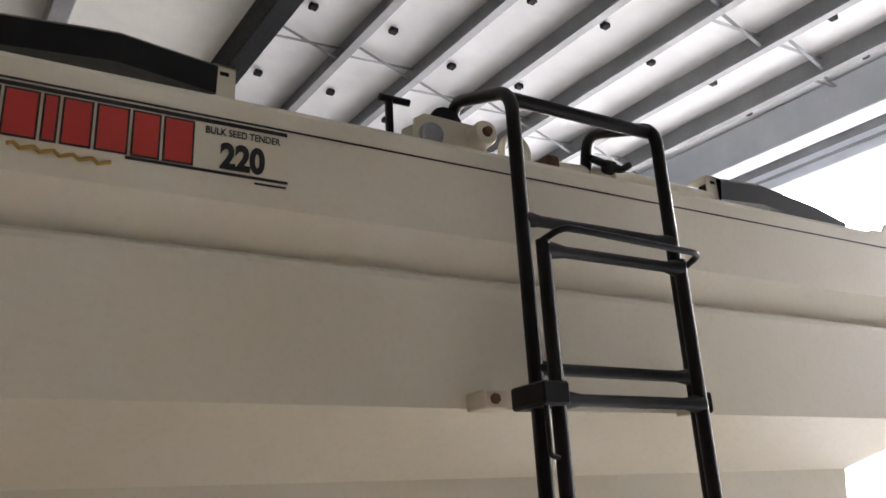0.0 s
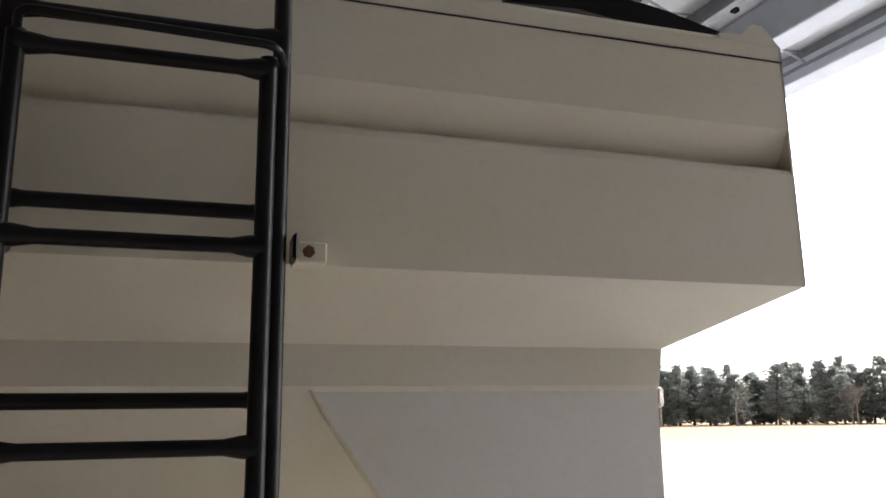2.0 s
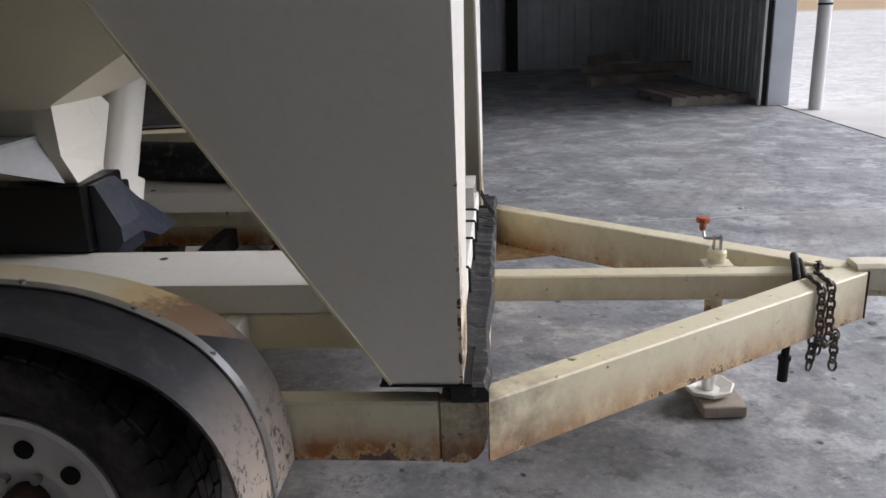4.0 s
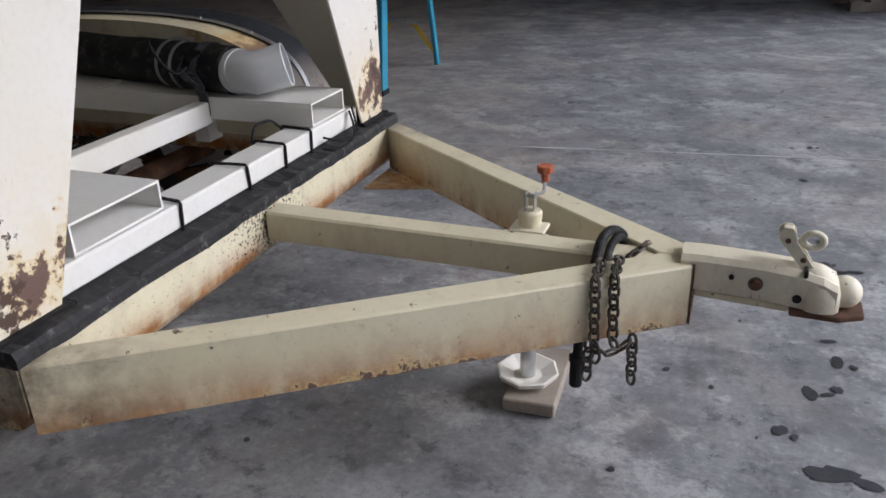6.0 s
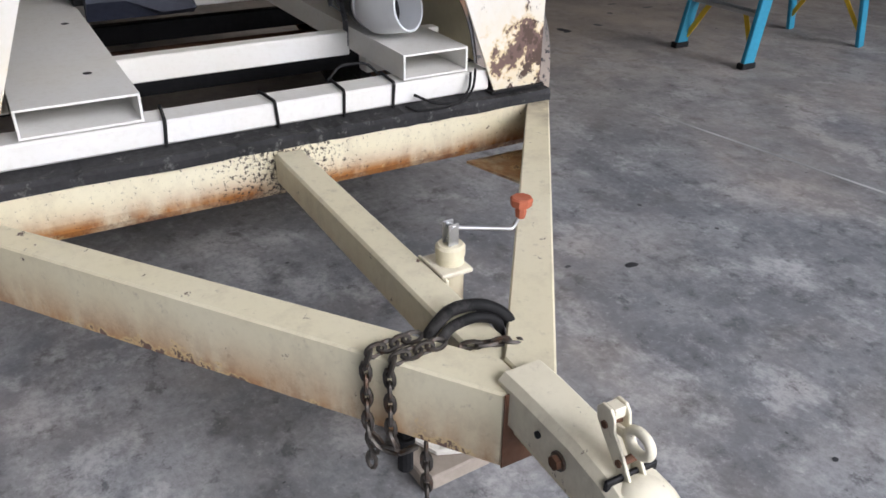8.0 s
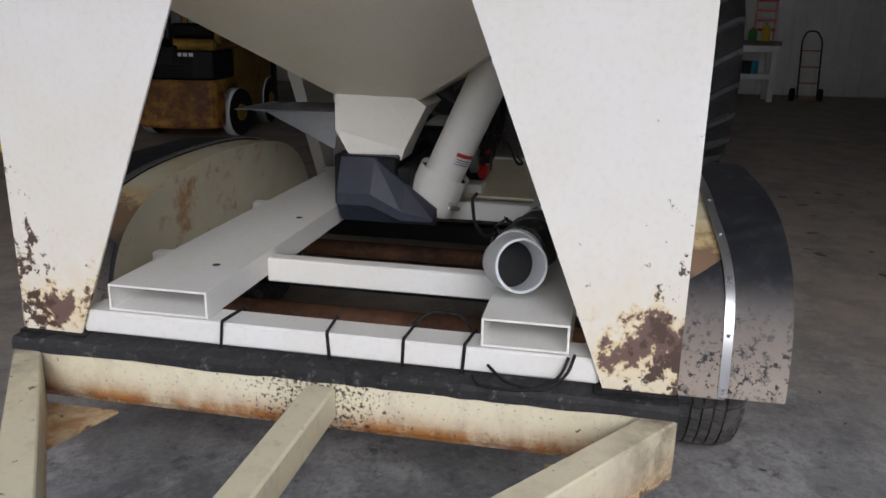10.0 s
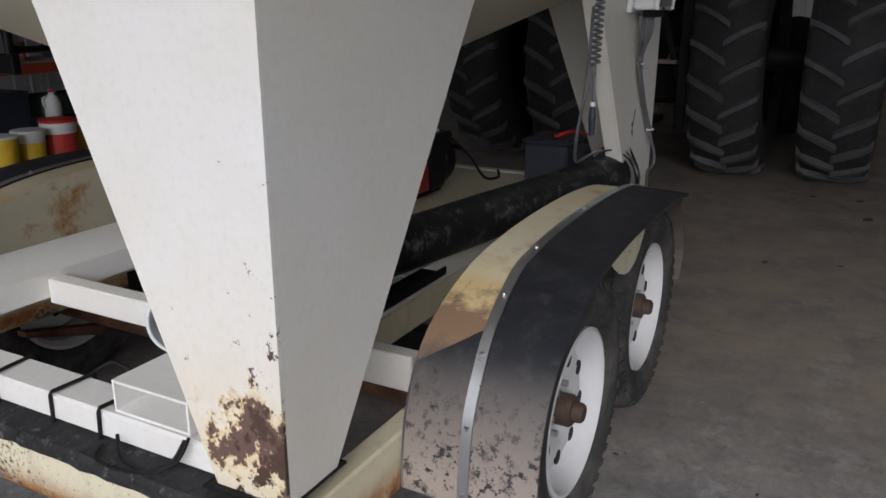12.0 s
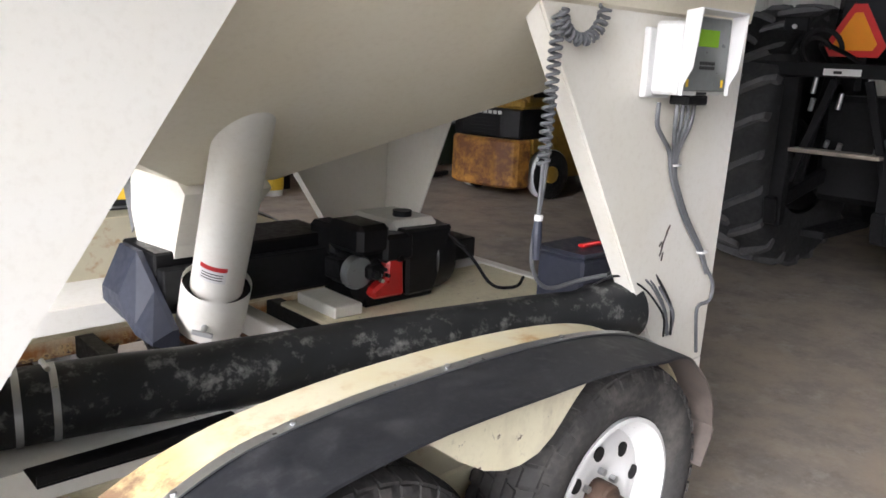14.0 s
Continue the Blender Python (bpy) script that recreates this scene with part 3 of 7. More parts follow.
def pine(seed, h):
    rng = random.Random(seed)
    t = thing("pine_tree", "tall dark green pine at the edge of the field, paled for haze", "tree", "pines along the field")
    trunk = [(0.12 * math.sin(k + seed), 0.12 * math.cos(1.7 * k), h * k / 7 * 0.96) for k in range(8)]
    tb = tube(trunk, [0.20 * (1 - 0.11 * k) for k in range(8)], 7)
    crown = bmesh.new()
    base = h * rng.uniform(0.02, 0.12)
    for k in range(80):
        f = (k + rng.random()) / 80
        z = base + (h - base) * f
        reach = (0.35 + 3.0 * (1 - f) ** 0.75 * min(1, 0.35 + 2.2 * f)) * rng.uniform(0.55, 1.2)
        a = rng.uniform(0, 6.283)
        tip = Vector((reach * math.cos(a), reach * math.sin(a), z + reach * rng.uniform(0.0, 0.35)))
        bar((0, 0, z - 0.1), tip, 0.05, 0.05, 0, bm=tb)
        for c in range(6):
            q = Vector((0, 0, z)).lerp(tip, rng.uniform(0.4, 1.05)) + Vector((rng.gauss(0, 0.28), rng.gauss(0, 0.28), rng.gauss(0, 0.22)))
            for s in range(9):
                d = Vector((rng.gauss(0, 1), rng.gauss(0, 1), rng.gauss(0.3, 0.8))).normalized()
                w = d.orthogonal().normalized() * 0.075
                e = q + d * rng.uniform(0.25, 0.5)
                crown.faces.new([crown.verts.new(p) for p in (q - w, q + w, e + w * 0.6, e - w * 0.6)])
    part("trunk", tb, M_bark, t)
    part("crown", crown, M_hazed_needle, t)
    return t


def bare_tree(seed, h):
    rng = random.Random(seed)
    t = thing("bare_tree", "leafless grey winter tree among the pines", "tree", "bare trees along the field")
    b = bmesh.new()

    def grow(p, d, length, r, depth):
        q = p + d * length
        tube([p, q], [r, r * 0.7], 5, b, caps=False)
        if depth:
            for _ in range(3):
                e = (d + Vector((rng.gauss(0, 0.5), rng.gauss(0, 0.5), rng.gauss(0.1, 0.3)))).normalized()
                grow(p.lerp(q, rng.uniform(0.5, 1)), e, length * rng.uniform(0.55, 0.8), r * 0.55, depth - 1)
    grow(Vector((0, 0, 0)), Vector((0, 0, 1)), h * 0.36, 0.14, 5)
    part("trunk", b, M_twig, t)
    return t


AIM, SIDE = Vector((0.47, 0.88)), Vector((0.88, -0.47))
kinds, first = [pine(s, 11.5) for s in range(5)], []
rng = random.Random(4)
for k in range(150):
    along = -60 + 108 * ((k * 0.618034) % 1.0) + rng.uniform(-1, 1)
    deep = 112 + rng.uniform(0, 16)
    p = AIM * deep + SIDE * along
    m = pose(p.x, p.y, -0.1, 0, 0, rng.uniform(0, 360)) @ Matrix.Diagonal((*[rng.uniform(0.72, 1.08)] * 2, rng.uniform(0.48, 0.80), 1))
    src = kinds[k % 5]
    if k < 5:
        first.append(m)
    else:
        copy_thing(src, m)
for src, m in zip(kinds, first):
    src.matrix_basis = m
bare = bare_tree(3, 6.8)
for k in range(12):
    p = AIM * (108 + rng.uniform(0, 4)) + SIDE * rng.uniform(-55, 45)
    m = pose(p.x, p.y, -0.1, 0, 0, rng.uniform(0, 360))
    if k == 0:
        bare.matrix_basis = m
    else:
        copy_thing(bare, m)
for k, s in enumerate((0.0, 2.6)):
    p = AIM * 104 + SIDE * (6.0 + s)
    u = thing("utility_pole", "weathered wooden utility pole before the pines", "utility pole", "poles by the field", at=(p.x, p.y, 0))
    part("pole", tube([(0, 0, -0.2), (0, 0, 8.2)], [0.16, 0.11], 10), M_twig, u)

# ---- the seed tender: a hopper on a tandem trailer; +x is its hitch end, z up ----
RIDE = -0.071                             # the trailer and what rides on it are built about the frame, and stand this much lower
tr = thing("seed_tender", "cream steel bulk seed tender on a tandem-axle trailer with rusty edges", "trailer", at=(0, 0, RIDE))
H0, H1 = 0.438, 0.588                     # bottom and top of the main beams
W = 0.875

# front cross beam, tongue, middle beam
fb = bmesh.new()
fp = [(-0.10, H1), (0.0, H1), (0.0, H0 + 0.06), (-0.006, H0 + 0.034), (-0.022, H0 + 0.012), (-0.048, H0), (-0.10, H0)]
slab([(x, -W, z) for x, z in fp], (0, 2 * W, 0), bm=fb)
part("front_beam", fb, M_front, tr, "cream beam with a rusty lower edge")
APEX = 1.15
for s in (-1, 1):
    pts = [(0.004, s * W, H0), (APEX, s * 0.05, H0), (APEX, s * 0.002, H0), (1.065, s * 0.002, H0), (0.004, s * (W - 0.085), H0)]
    part("tongue_beam", slab(pts, (0, 0, H1 - H0 + 0.004), 0.004), M_root, tr, "cream tongue beam with rust along its bottom")
    part("gusset", slab([(0.004, s * (W - 0.09), H0 - 0.006), (0.22, s * (W - 0.24), H0 - 0.006), (0.004, s * (W - 0.30), H0 - 0.006)], (0, 0, 0.008)), M_tongue, tr)
    part("side_beam", bx(-2.61, -0.102, s * (W - 0.06), s * W, H0, H1, 0.006) if s > 0 else bx(-2.61, -0.102, -W, -(W - 0.06), H0, H1, 0.006), M_beam, tr)
part("middle_beam", bx(0.004, 1.06, -0.032, 0.046, 0.497, 0.583, 0.006), M_tongue, tr)
rs = []
for k in range(90):
    y = -W + 2 * W * k / 89
    n1, n2 = noise.noise((y * 9, 0.3, 1.0)), noise.noise((y * 26, 2.0, 5.0))
    f_, t_ = 0.006 + 0.010 * n1 + 0.005 * n2, H1 + 0.036 + 0.008 * n1 + 0.008 * n2
    rs.append([(-0.075, y, H1 + 0.002), (f_, y, H1 + 0.002), (f_ + 0.003 * n2, y, H1 + 0.024), (f_ - 0.008, y, t_), (-0.03, y, t_ + 0.003 * n2), (-0.075, y, H1 + 0.041)])
part("rubber_strip", loft(rs), M_torn, tr, "torn and scuffed black rubber strip")
part("rear_beam", bx(-2.61, -2.53, -W + 0.062, W - 0.062, H0, H1, 0.006), M_beam, tr)

# upper deck frame: white front bar, two long box rails, cross bars
part("deck_bar", bx(-0.165, -0.062, -0.70, 0.69, H1 + 0.044, 0.696, 0.006), M_frame, tr, "white deck bar tied round with wire")
for y0, y1 in ((0.398, 0.614), (-0.62, -0.333)):
    t, x0, x1, z0, z1 = 0.006, -2.605, -0.07, 0.700, 0.774
    rail = bmesh.new()
    out, hol = ((y0, z0), (y1, z0), (y1, z1), (y0, z1)), ((y0 + t, z0 + t), (y1 - t, z0 + t), (y1 - t, z1 - t), (y0 + t, z1 - t))
    vs = [[rail.verts.new((x, y, z)) for y, z in sec] for x in (x0, x1) for sec in (out, hol)]
    for k in range(4):
        n_ = (k + 1) % 4
        rail.faces.new((vs[0][k], vs[0][n_], vs[2][n_], vs[2][k]))
        rail.faces.new((vs[1][k], vs[3][k], vs[3][n_], vs[1][n_]))
        rail.faces.new((vs[2][k], vs[2][n_], vs[3][n_], vs[3][k]))
        rail.faces.new((vs[0][k], vs[1][k], vs[1][n_], vs[0][n_]))
    part("deck_rail", rail, M_frame, tr, "white box rail open at its end")
    part("rail_bearer", bx(-2.60, -0.167, y1 - 0.06 if y0 > 0 else y0, y1 if y0 > 0 else y0 + 0.06, 0.60, 0.696, 0.004), M_tongue, tr)
for x, z in ((-0.455, 0.757), (-1.40, 0.757), (-2.52, 0.757)):
    part("cross_bar", bx(x - 0.055, x, -0.332, 0.397, z - 0.075, z, 0.004), M_frame, tr)

# corner legs of folded plate: a tapered end plate and a raking side plate
T_ = 0.008
for s in (-1, 1):
    y = s * 0.872
    part("leg_end_plate", slab([(-0.048, s * 0.70, 0.630), (-0.048, y, 0.630), (-0.048, y, 1.815), (-0.048, s * 0.24, 1.815)], (-T_, 0, 0)), M_leg, tr, "white plate leg with its paint flaking to brown at the foot")
    part("leg_side_plate", slab([(-0.0565, y, 0.630), (-0.203, y, 0.630), (-0.937, y, 1.72), (-0.937, y, 1.815), (-0.0565, y, 1.815)], (0, -s * T_, 0)), M_white, tr, "clean white side plate of the leg")
    if s < 0:
        part("leg_flange", bar((-0.206, y - s * 0.020, 0.632), (-0.940, y - s * 0.020, 1.722), 0.050, 0.006, 0, up=(1, 0, -0.7)), M_tongue, tr, "cream folded lip along the raking edge")
    part("leg_pad", bx(-0.23, -0.03, s * 0.68 if s > 0 else -0.875, 0.875 if s > 0 else -0.68, H1 + 0.044, 0.628, 0.004), M_rubber, tr)
    x0, xt = -2.61, -2.65
    part("leg_side_plate", slab([(x0 + T_, y, 0.630), (-2.365, y, 0.630), (-1.655, y, 1.72), (-1.655, y, 1.815), (xt + T_, y, 1.815)], (0, -s * T_, 0)), M_white, tr)
    part("leg_end_plate", slab([(x0, s * 0.70, 0.630), (x0, y, 0.630), (xt, y, 1.815), (xt, s * 0.24, 1.815)], (T_, 0, 0)), M_white, tr)
    part("leg_flange", bar((-2.365, y - s * 0.036, 0.63), (-1.655, y - s * 0.036, 1.72), 0.055, 0.008, 0, up=(1, 0, 0.7)), M_white, tr)
    part("leg_foot_plate", bx(x0, x0 + 0.23, s * 0.68 if s > 0 else -0.875, 0.875 if s > 0 else -0.68, 0.580, 0.628, 0.004), M_frame, tr)

for dx, dz, ln, tilt in ((0.0, 0.0, 0.055, 62), (0.012, -0.030, 0.042, 70), (-0.014, 0.030, 0.030, 55), (0.004, -0.052, 0.026, 80), (0.020, -0.012, 0.018, 40)):
    part("scratch", moved(bx(-ln / 2, ln / 2, 0, 0.0012, -0.0035, 0.0035, 0), pose(-2.30 + dx, 0.8722, 1.07 + dz, 0, tilt, 0)), M_chain, tr, "dark scuff through the paint")

# hopper tank: grooved upper wall, overhanging ends, pyramid bottom
TX0, TX1, TY = -2.95, 0.226, 1.120
prof = [(1.04, 2.597), (TY - 0.01, 2.587), (TY, 2.572), (TY, 2.347), (TY - 0.050, 2.262), (TY - 0.006, 2.240), (TY, 2.226), (TY, 1.946), (0.892, 1.812)]
PX0, PX1 = -2.645, -0.040               # where the overhang meets the legs
def ring(y, z, x0, x1):
    return [(x0, -y, z), (x1, -y, z), (x1, y, z), (x0, y, z)]
rings = []
for y, z in prof:
    k = 0.0 if z > 1.92 else 1.0
    d = 0.0
    rings.append(ring(y, z, TX0 + d + (PX0 - TX0) * k, TX1 - d + (PX1 - TX1) * k))
rings.append(ring(0.885, 1.72, PX0 + 0.01, PX1 - 0.01))
rings.append([(-1.50, -0.345, 1.18), (-1.21, -0.345, 1.18), (-1.21, -0.03, 1.18), (-1.50, -0.03, 1.18)])
part("hopper", loft(rings), M_tank, tr, "cream sheet-steel hopper with a pressed groove along the side")
for x in (TX0 - 0.002, TX1 - 0.004):
    part("end_sheet", slab([(x, -TY, 1.950), (x, TY, 1.950), (x, TY, 2.572), (x, TY - 0.012, 2.589), (x, -TY + 0.012, 2.589), (x, -TY, 2.572)], (0.006, 0, 0)), M_tank, tr, "flat end sheet closing the groove")
E_ = slab([(0.046, -TY + 0.004, 2.542), (0.221, -TY + 0.004, 2.542), (0.219, -TY + 0.004, 2.587), (0.181, -TY + 0.004, 2.63), (0.151, -TY + 0.004, 2.63), (0.116, -TY + 0.004, 2.595), (0.046, -TY + 0.004, 2.592)], (0, 0.012, 0))
part("lifting_ear", E_, M_tank, tr)
part("lifting_ear", slab([(0.03, TY - 0.016, 2.542), (0.205, TY - 0.016, 2.542), (0.203, TY - 0.016, 2.587), (0.165, TY - 0.016, 2.63), (0.135, TY - 0.016, 2.63), (0.10, TY - 0.016, 2.595), (0.03, TY - 0.016, 2.592)], (0, 0.012, 0)), M_tank, tr)

# handle on the front leg, wire ties round the deck bar
part("leg_handle", tube(rounded([(-0.05, -0.85, 1.715), (-0.022, -0.85, 1.715), (-0.022, -0.85, 1.668), (-0.05, -0.85, 1.668)], 0.010), 0.004, 8), M_white, tr, smooth=True)
for y, lean in ((-0.287, 0.012), (0.003, -0.01), (0.204, 0.006), (0.360, 0.010)):
    z0, z1, x0, x1 = H1 + 0.036, 0.700, -0.170, -0.057
    part("wire_tie", tube([(x0, y + lean, z0 + 0.02), (x0, y + lean, z1), (x0 + 0.004, y + lean, z1 + 0.003), (x1 - 0.004, y, z1 + 0.003), (x1, y, z1 - 0.004), (x1, y - lean * 0.5, z0 + 0.004)], 0.0045, 6), M_rubber, tr, "black wire tie")
loose = [(-0.052, 0.615, 0.70), (-0.03, 0.60, 0.655), (0.0, 0.54, 0.63), (0.012, 0.47, 0.628), (0.0, 0.40, 0.628), (-0.035, 0.385, 0.635)]
part("loose_wire", tube(rounded(loose, 0.03, 3), 0.004, 6), M_rubber, tr, "loose black wire end")
part("loose_wire", tube(rounded([(-0.05, 0.63, 0.71), (-0.03, 0.615, 0.66), (0.005, 0.56, 0.632), (-0.01, 0.47, 0.635), (-0.05, 0.42, 0.66)], 0.03, 3), 0.004, 6), M_rubber, tr)
part("loose_wire", tube(rounded([(-0.17, 0.20, 0.70), (-0.19, 0.25, 0.735), (-0.18, 0.33, 0.735), (-0.165, 0.36, 0.70)], 0.02, 3), 0.004, 6), M_rubber, tr)

# ---- coupler ----
cp = bmesh.new()
secs = []
for x, w, z0, z1 in ((1.12, 0.045, 0.534, 0.612), (1.17, 0.045, 0.531, 0.614), (1.30, 0.043, 0.526, 0.61), (1.37, 0.046, 0.519, 0.604), (1.42, 0.050, 0.517, 0.595), (1.450, 0.050, 0.517, 0.58)):
    secs.append([(x, -w, z0), (x, -w, z1 - 0.012), (x, -w + 0.012, z1), (x, w - 0.012, z1), (x, w, z1 - 0.012), (x, w, z0)])
loft(secs, cp)
part("coupler", cp, M_coupler, tr, "chipped cream ball coupler with bare rusty spots")
nose = bmesh.new()
bmesh.ops.create_uvsphere(nose, u_segments=24, v_segments=14, radius=0.039)
moved(nose, Matrix.Translation((1.468, 0.004, 0.550)) @ Matrix.Diagonal((0.95, 0.98, 0.93, 1)))
part("coupler_nose", nose, M_coupler, tr, smooth=True)
part("coupler_lip", slab([(1.36, -0.058, 0.502), (1.36, 0.058, 0.502), (1.46, 0.060, 0.502), (1.512, 0.033, 0.502), (1.512, -0.033, 0.502), (1.46, -0.060, 0.502)], (0, 0, 0.014), 0.003), M_rust, tr, "bare rusty coupler lip")
part("coupler_socket", bar((1.155, 0, 0.518), (1.36, 0, 0.508), 0.07, 0.018), M_tongue, tr)
part("coupler_bolt", cyl((1.284, -0.056, 0.564), (1.284, 0.056, 0.564), 0.012, 6), M_rust, tr, "rusty bolt")
part("bolt_washer", cyl((1.284, -0.0475, 0.564), (1.284, 0.0475, 0.564), 0.016, 18), M_chain, tr)
for x, z, r_ in ((1.372, 0.541, 0.010), (1.232, 0.574, 0.006)):
    part("coupler_hole", cyl((x, -0.0485, z), (x, 0.0485, z), r_, 14), M_dark, tr, "dark rusty hole")
# the flared shoulder over the ball socket, chipped along its rim
shoulder = []
for x, w, z0, z1 in ((1.388, 0.050, 0.517, 0.606), (1.402, 0.058, 0.517, 0.610), (1.425, 0.058, 0.517, 0.604), (1.447, 0.052, 0.517, 0.588), (1.458, 0.042, 0.519, 0.574)):
    shoulder.append([(x, w * math.cos(a), z0 + (z1 - z0) * (0.30 + 0.70 * math.sin(a))) for a in [math.pi * k / 12 for k in range(13)]] + [(x, -w, z0), (x, w, z0)])
part("coupler_shoulder", loft(shoulder), M_coupler, tr, smooth=True)
part("coupler_collar", bx(1.379, 1.387, -0.046, 0.046, 0.592, 0.6095, 0.002), M_dark, tr, "bare dark gap behind the shoulder")
lp = [(1.402, 0.600), (1.374, 0.600), (1.340, 0.640), (1.320, 0.664), (1.317, 0.681), (1.327, 0.694), (1.344, 0.694), (1.353, 0.683), (1.357, 0.662), (1.378, 0.636)]
for y in (-0.016, 0.011):
    part("latch", slab([(x, y, z) for x, z in lp], (0, 0.005, 0), 0.001), M_coupler, tr, "perforated cream coupler latch")
part("latch", bx(1.326, 1.348, -0.0105, 0.0105, 0.674, 0.692, 0.002), M_coupler, tr)
for x, z in ((1.338, 0.664), (1.374, 0.622)):
    part("latch_rivet", cyl((x, -0.019, z), (x, 0.019, z), 0.006, 10), M_rust, tr)
part("latch_ring", tube([(1.390 + 0.021 * math.cos(a), 0.0, 0.664 + 0.017 * math.sin(a)) for a in [k * math.pi / 10 for k in range(20)]], 0.0075, 10, closed=True), M_coupler, tr, "chipped cream ring eye", smooth=True)
part("latch_pin", bar((1.342, 0.0, 0.656), (1.374, 0.0, 0.661), 0.010, 0.014, 0.002), M_coupler, tr)

part("weld", bx(1.1502, 1.1535, -0.053, 0.053, H0 + 0.002, H1 + 0.006, 0.001), M_rust, tr, "rusty weld seam behind the coupler")

# ---- jack, its crank, foot ----
JX, JY = 0.730, 0.092
part("jack_tube", lathe([(0, 0.30), (0.029, 0.30), (0.029, 0.600), (0.031, 0.602), (0.031, 0.620), (0.026, 0.626), (0, 0.626)], 20, "z"), M_tongue, tr, smooth=True).location = (JX, JY, 0)
part("jack_post", cyl((JX, JY, 0.121), (JX, JY, 0.31), 0.022, 16), M_zinc, tr, "bare steel jack post", smooth=True)
ft = lathe([(0, 0.0), (0.045, 0.0), (0.085, 0.012), (0.090, 0.026), (0.084, 0.028), (0.042, 0.010), (0, 0.010)], 8, "z")
part("jack_foot", moved(ft, pose(JX, JY, 0.115)), M_frame, tr)
pl = bmesh.new()
bx(JX - 0.046, JX + 0.046, 0.048, 0.120, 0.574, 0.584, 0.002, pl)
bx(JX - 0.06, JX + 0.06, 0.048, 0.056, 0.47, 0.58, 0.002, pl)
part("jack_plate", pl, M_coupler, tr)
yk = bmesh.new()
for d in (-0.011, 0.011):
    bx(JX + d - 0.002, JX + d + 0.002, JY - 0.012, JY + 0.012, 0.615, 0.674, 0.001, yk)
cyl((JX - 0.016, JY, 0.664), (JX + 0.016, JY, 0.664), 0.006, 10, bm=yk)
part("crank_yoke", yk, M_zinc, tr)
part("crank_arm", tube(rounded([(JX, JY, 0.662), (JX - 0.004, JY + 0.155, 0.618), (JX - 0.006, JY + 0.172, 0.645), (JX - 0.006, JY + 0.175, 0.665)], 0.012), 0.005, 8), M_zinc, tr, "bent steel crank", smooth=True)
kb = lathe([(0, 0.0), (0.012, 0.0), (0.015, 0.018), (0.013, 0.028), (0.027, 0.034), (0.029, 0.052), (0.024, 0.056), (0, 0.054)], 8, "z")
part("crank_knob", moved(kb, pose(JX - 0.006, JY + 0.175, 0.640) @ Matrix.Scale(0.85, 4)), M_orange, tr, "faded orange crank knob")
wb = thing("wood_block", "short grey plank under the jack foot", "wood block")
part("plank", moved(bx(-0.072, 0.072, -0.15, 0.15, 0.0, 0.040, 0.004), pose(0.755, 0.125, 0.003, 0, 0, 3)), M_wood, wb)


# ---- safety chains and breakaway hose ----
def chain(name, pts, label):
    """Links strung along a line of points, turned alternately."""
    b, pts = bmesh.new(), [Vector(p) for p in pts]
    step, carry, k = 0.027, 0.0, 0
    for p, q in zip(pts, pts[1:]):
        d = q - p
        n = max(1, round(d.length / step))
        for i in range(n):
            c = p.lerp(q, (i + 0.5) / n)
            x = d.normalized()
            up = x.orthogonal().normalized() if abs(x.z) > 0.9 else Vector((0, 0, 1)).cross(x).cross(x).normalized()
            side = x.cross(up)
            a = up if k % 2 else side
            a = (a + (side if k % 2 else up) * 0.35).normalized()
            k += 1
            ring = []
            for j in range(10):
                f = 2 * math.pi * j / 10
                ring.append(c + x * 0.019 * math.cos(f) + a * 0.0105 * math.sin(f))
            tube(ring, 0.0042, 5, b, closed=True)
    return part(name, b, M_chain, tr, label, smooth=True)


def face(x):
    """The outer face of the hitch-side beam at x."""
    return -(W + (0.05 - W) * x / APEX) - 0.010


for x, drop in ((0.955, 0.20), (0.992, 0.17)):
    y = face(x)
    chain("safety_chain", [(x - 0.005, y + 0.10, H1 + 0.012), (x, y + 0.005, H1 + 0.012), (x + 0.002, y - 0.004, H1 - 0.01), (x + 0.006, y - 0.006, H0 + 0.01), (x + 0.010, y + 0.004, H1 - drop)], "rusty steel safety chain")
chain("safety_chain", [(0.962, face(0.962) - 0.008, H0 - 0.005), (0.985, face(0.985) - 0.012, H0 - 0.028), (1.012, face(1.012) - 0.010, H0 - 0.026), (1.035, face(1.035) - 0.006, H0 - 0.004)], "rusty steel safety chain")
chain("safety_chain", [(0.948, face(0.948) + 0.01, H0 + 0.005), (0.945, face(0.948) + 0.01, H0 - 0.10)], "rusty steel safety chain")
chain("safety_chain", [(1.037, face(1.037) + 0.01, H0 - 0.005), (1.040, face(1.037) + 0.01, H0 - 0.13)], "rusty steel safety chain")
# a short chain looped over the middle beam
chain("safety_chain", [(1.000, -0.044, 0.505), (1.002, -0.042, 0.590), (1.018, -0.015, 0.594), (1.030, 0.030, 0.594), (1.034, 0.056, 0.585), (1.034, 0.058, 0.515)], "rusty steel safety chain")
hose = [(0.905, -0.105, 0.33), (0.912, -0.105, 0.45), (0.93, -0.085, 0.56), (0.935, -0.03, 0.625), (0.95, 0.03, 0.625), (0.968, 0.070, 0.602), (0.982, 0.085, 0.56), (0.985, 0.088, 0.50)]
part("wiring_hose", tube(rounded(hose, 0.05, 4), 0.012, 10), M_rubber, tr, "black rubber wiring hose", smooth=True)
part("wiring_hose", tube(rounded([(0.955, -0.09, 0.50), (0.955, -0.045, 0.60), (0.962, 0.01, 0.612), (0.975, 0.05, 0.60), (0.98, 0.06, 0.52)], 0.04, 4), 0.010, 10), M_rubber, tr, smooth=True)
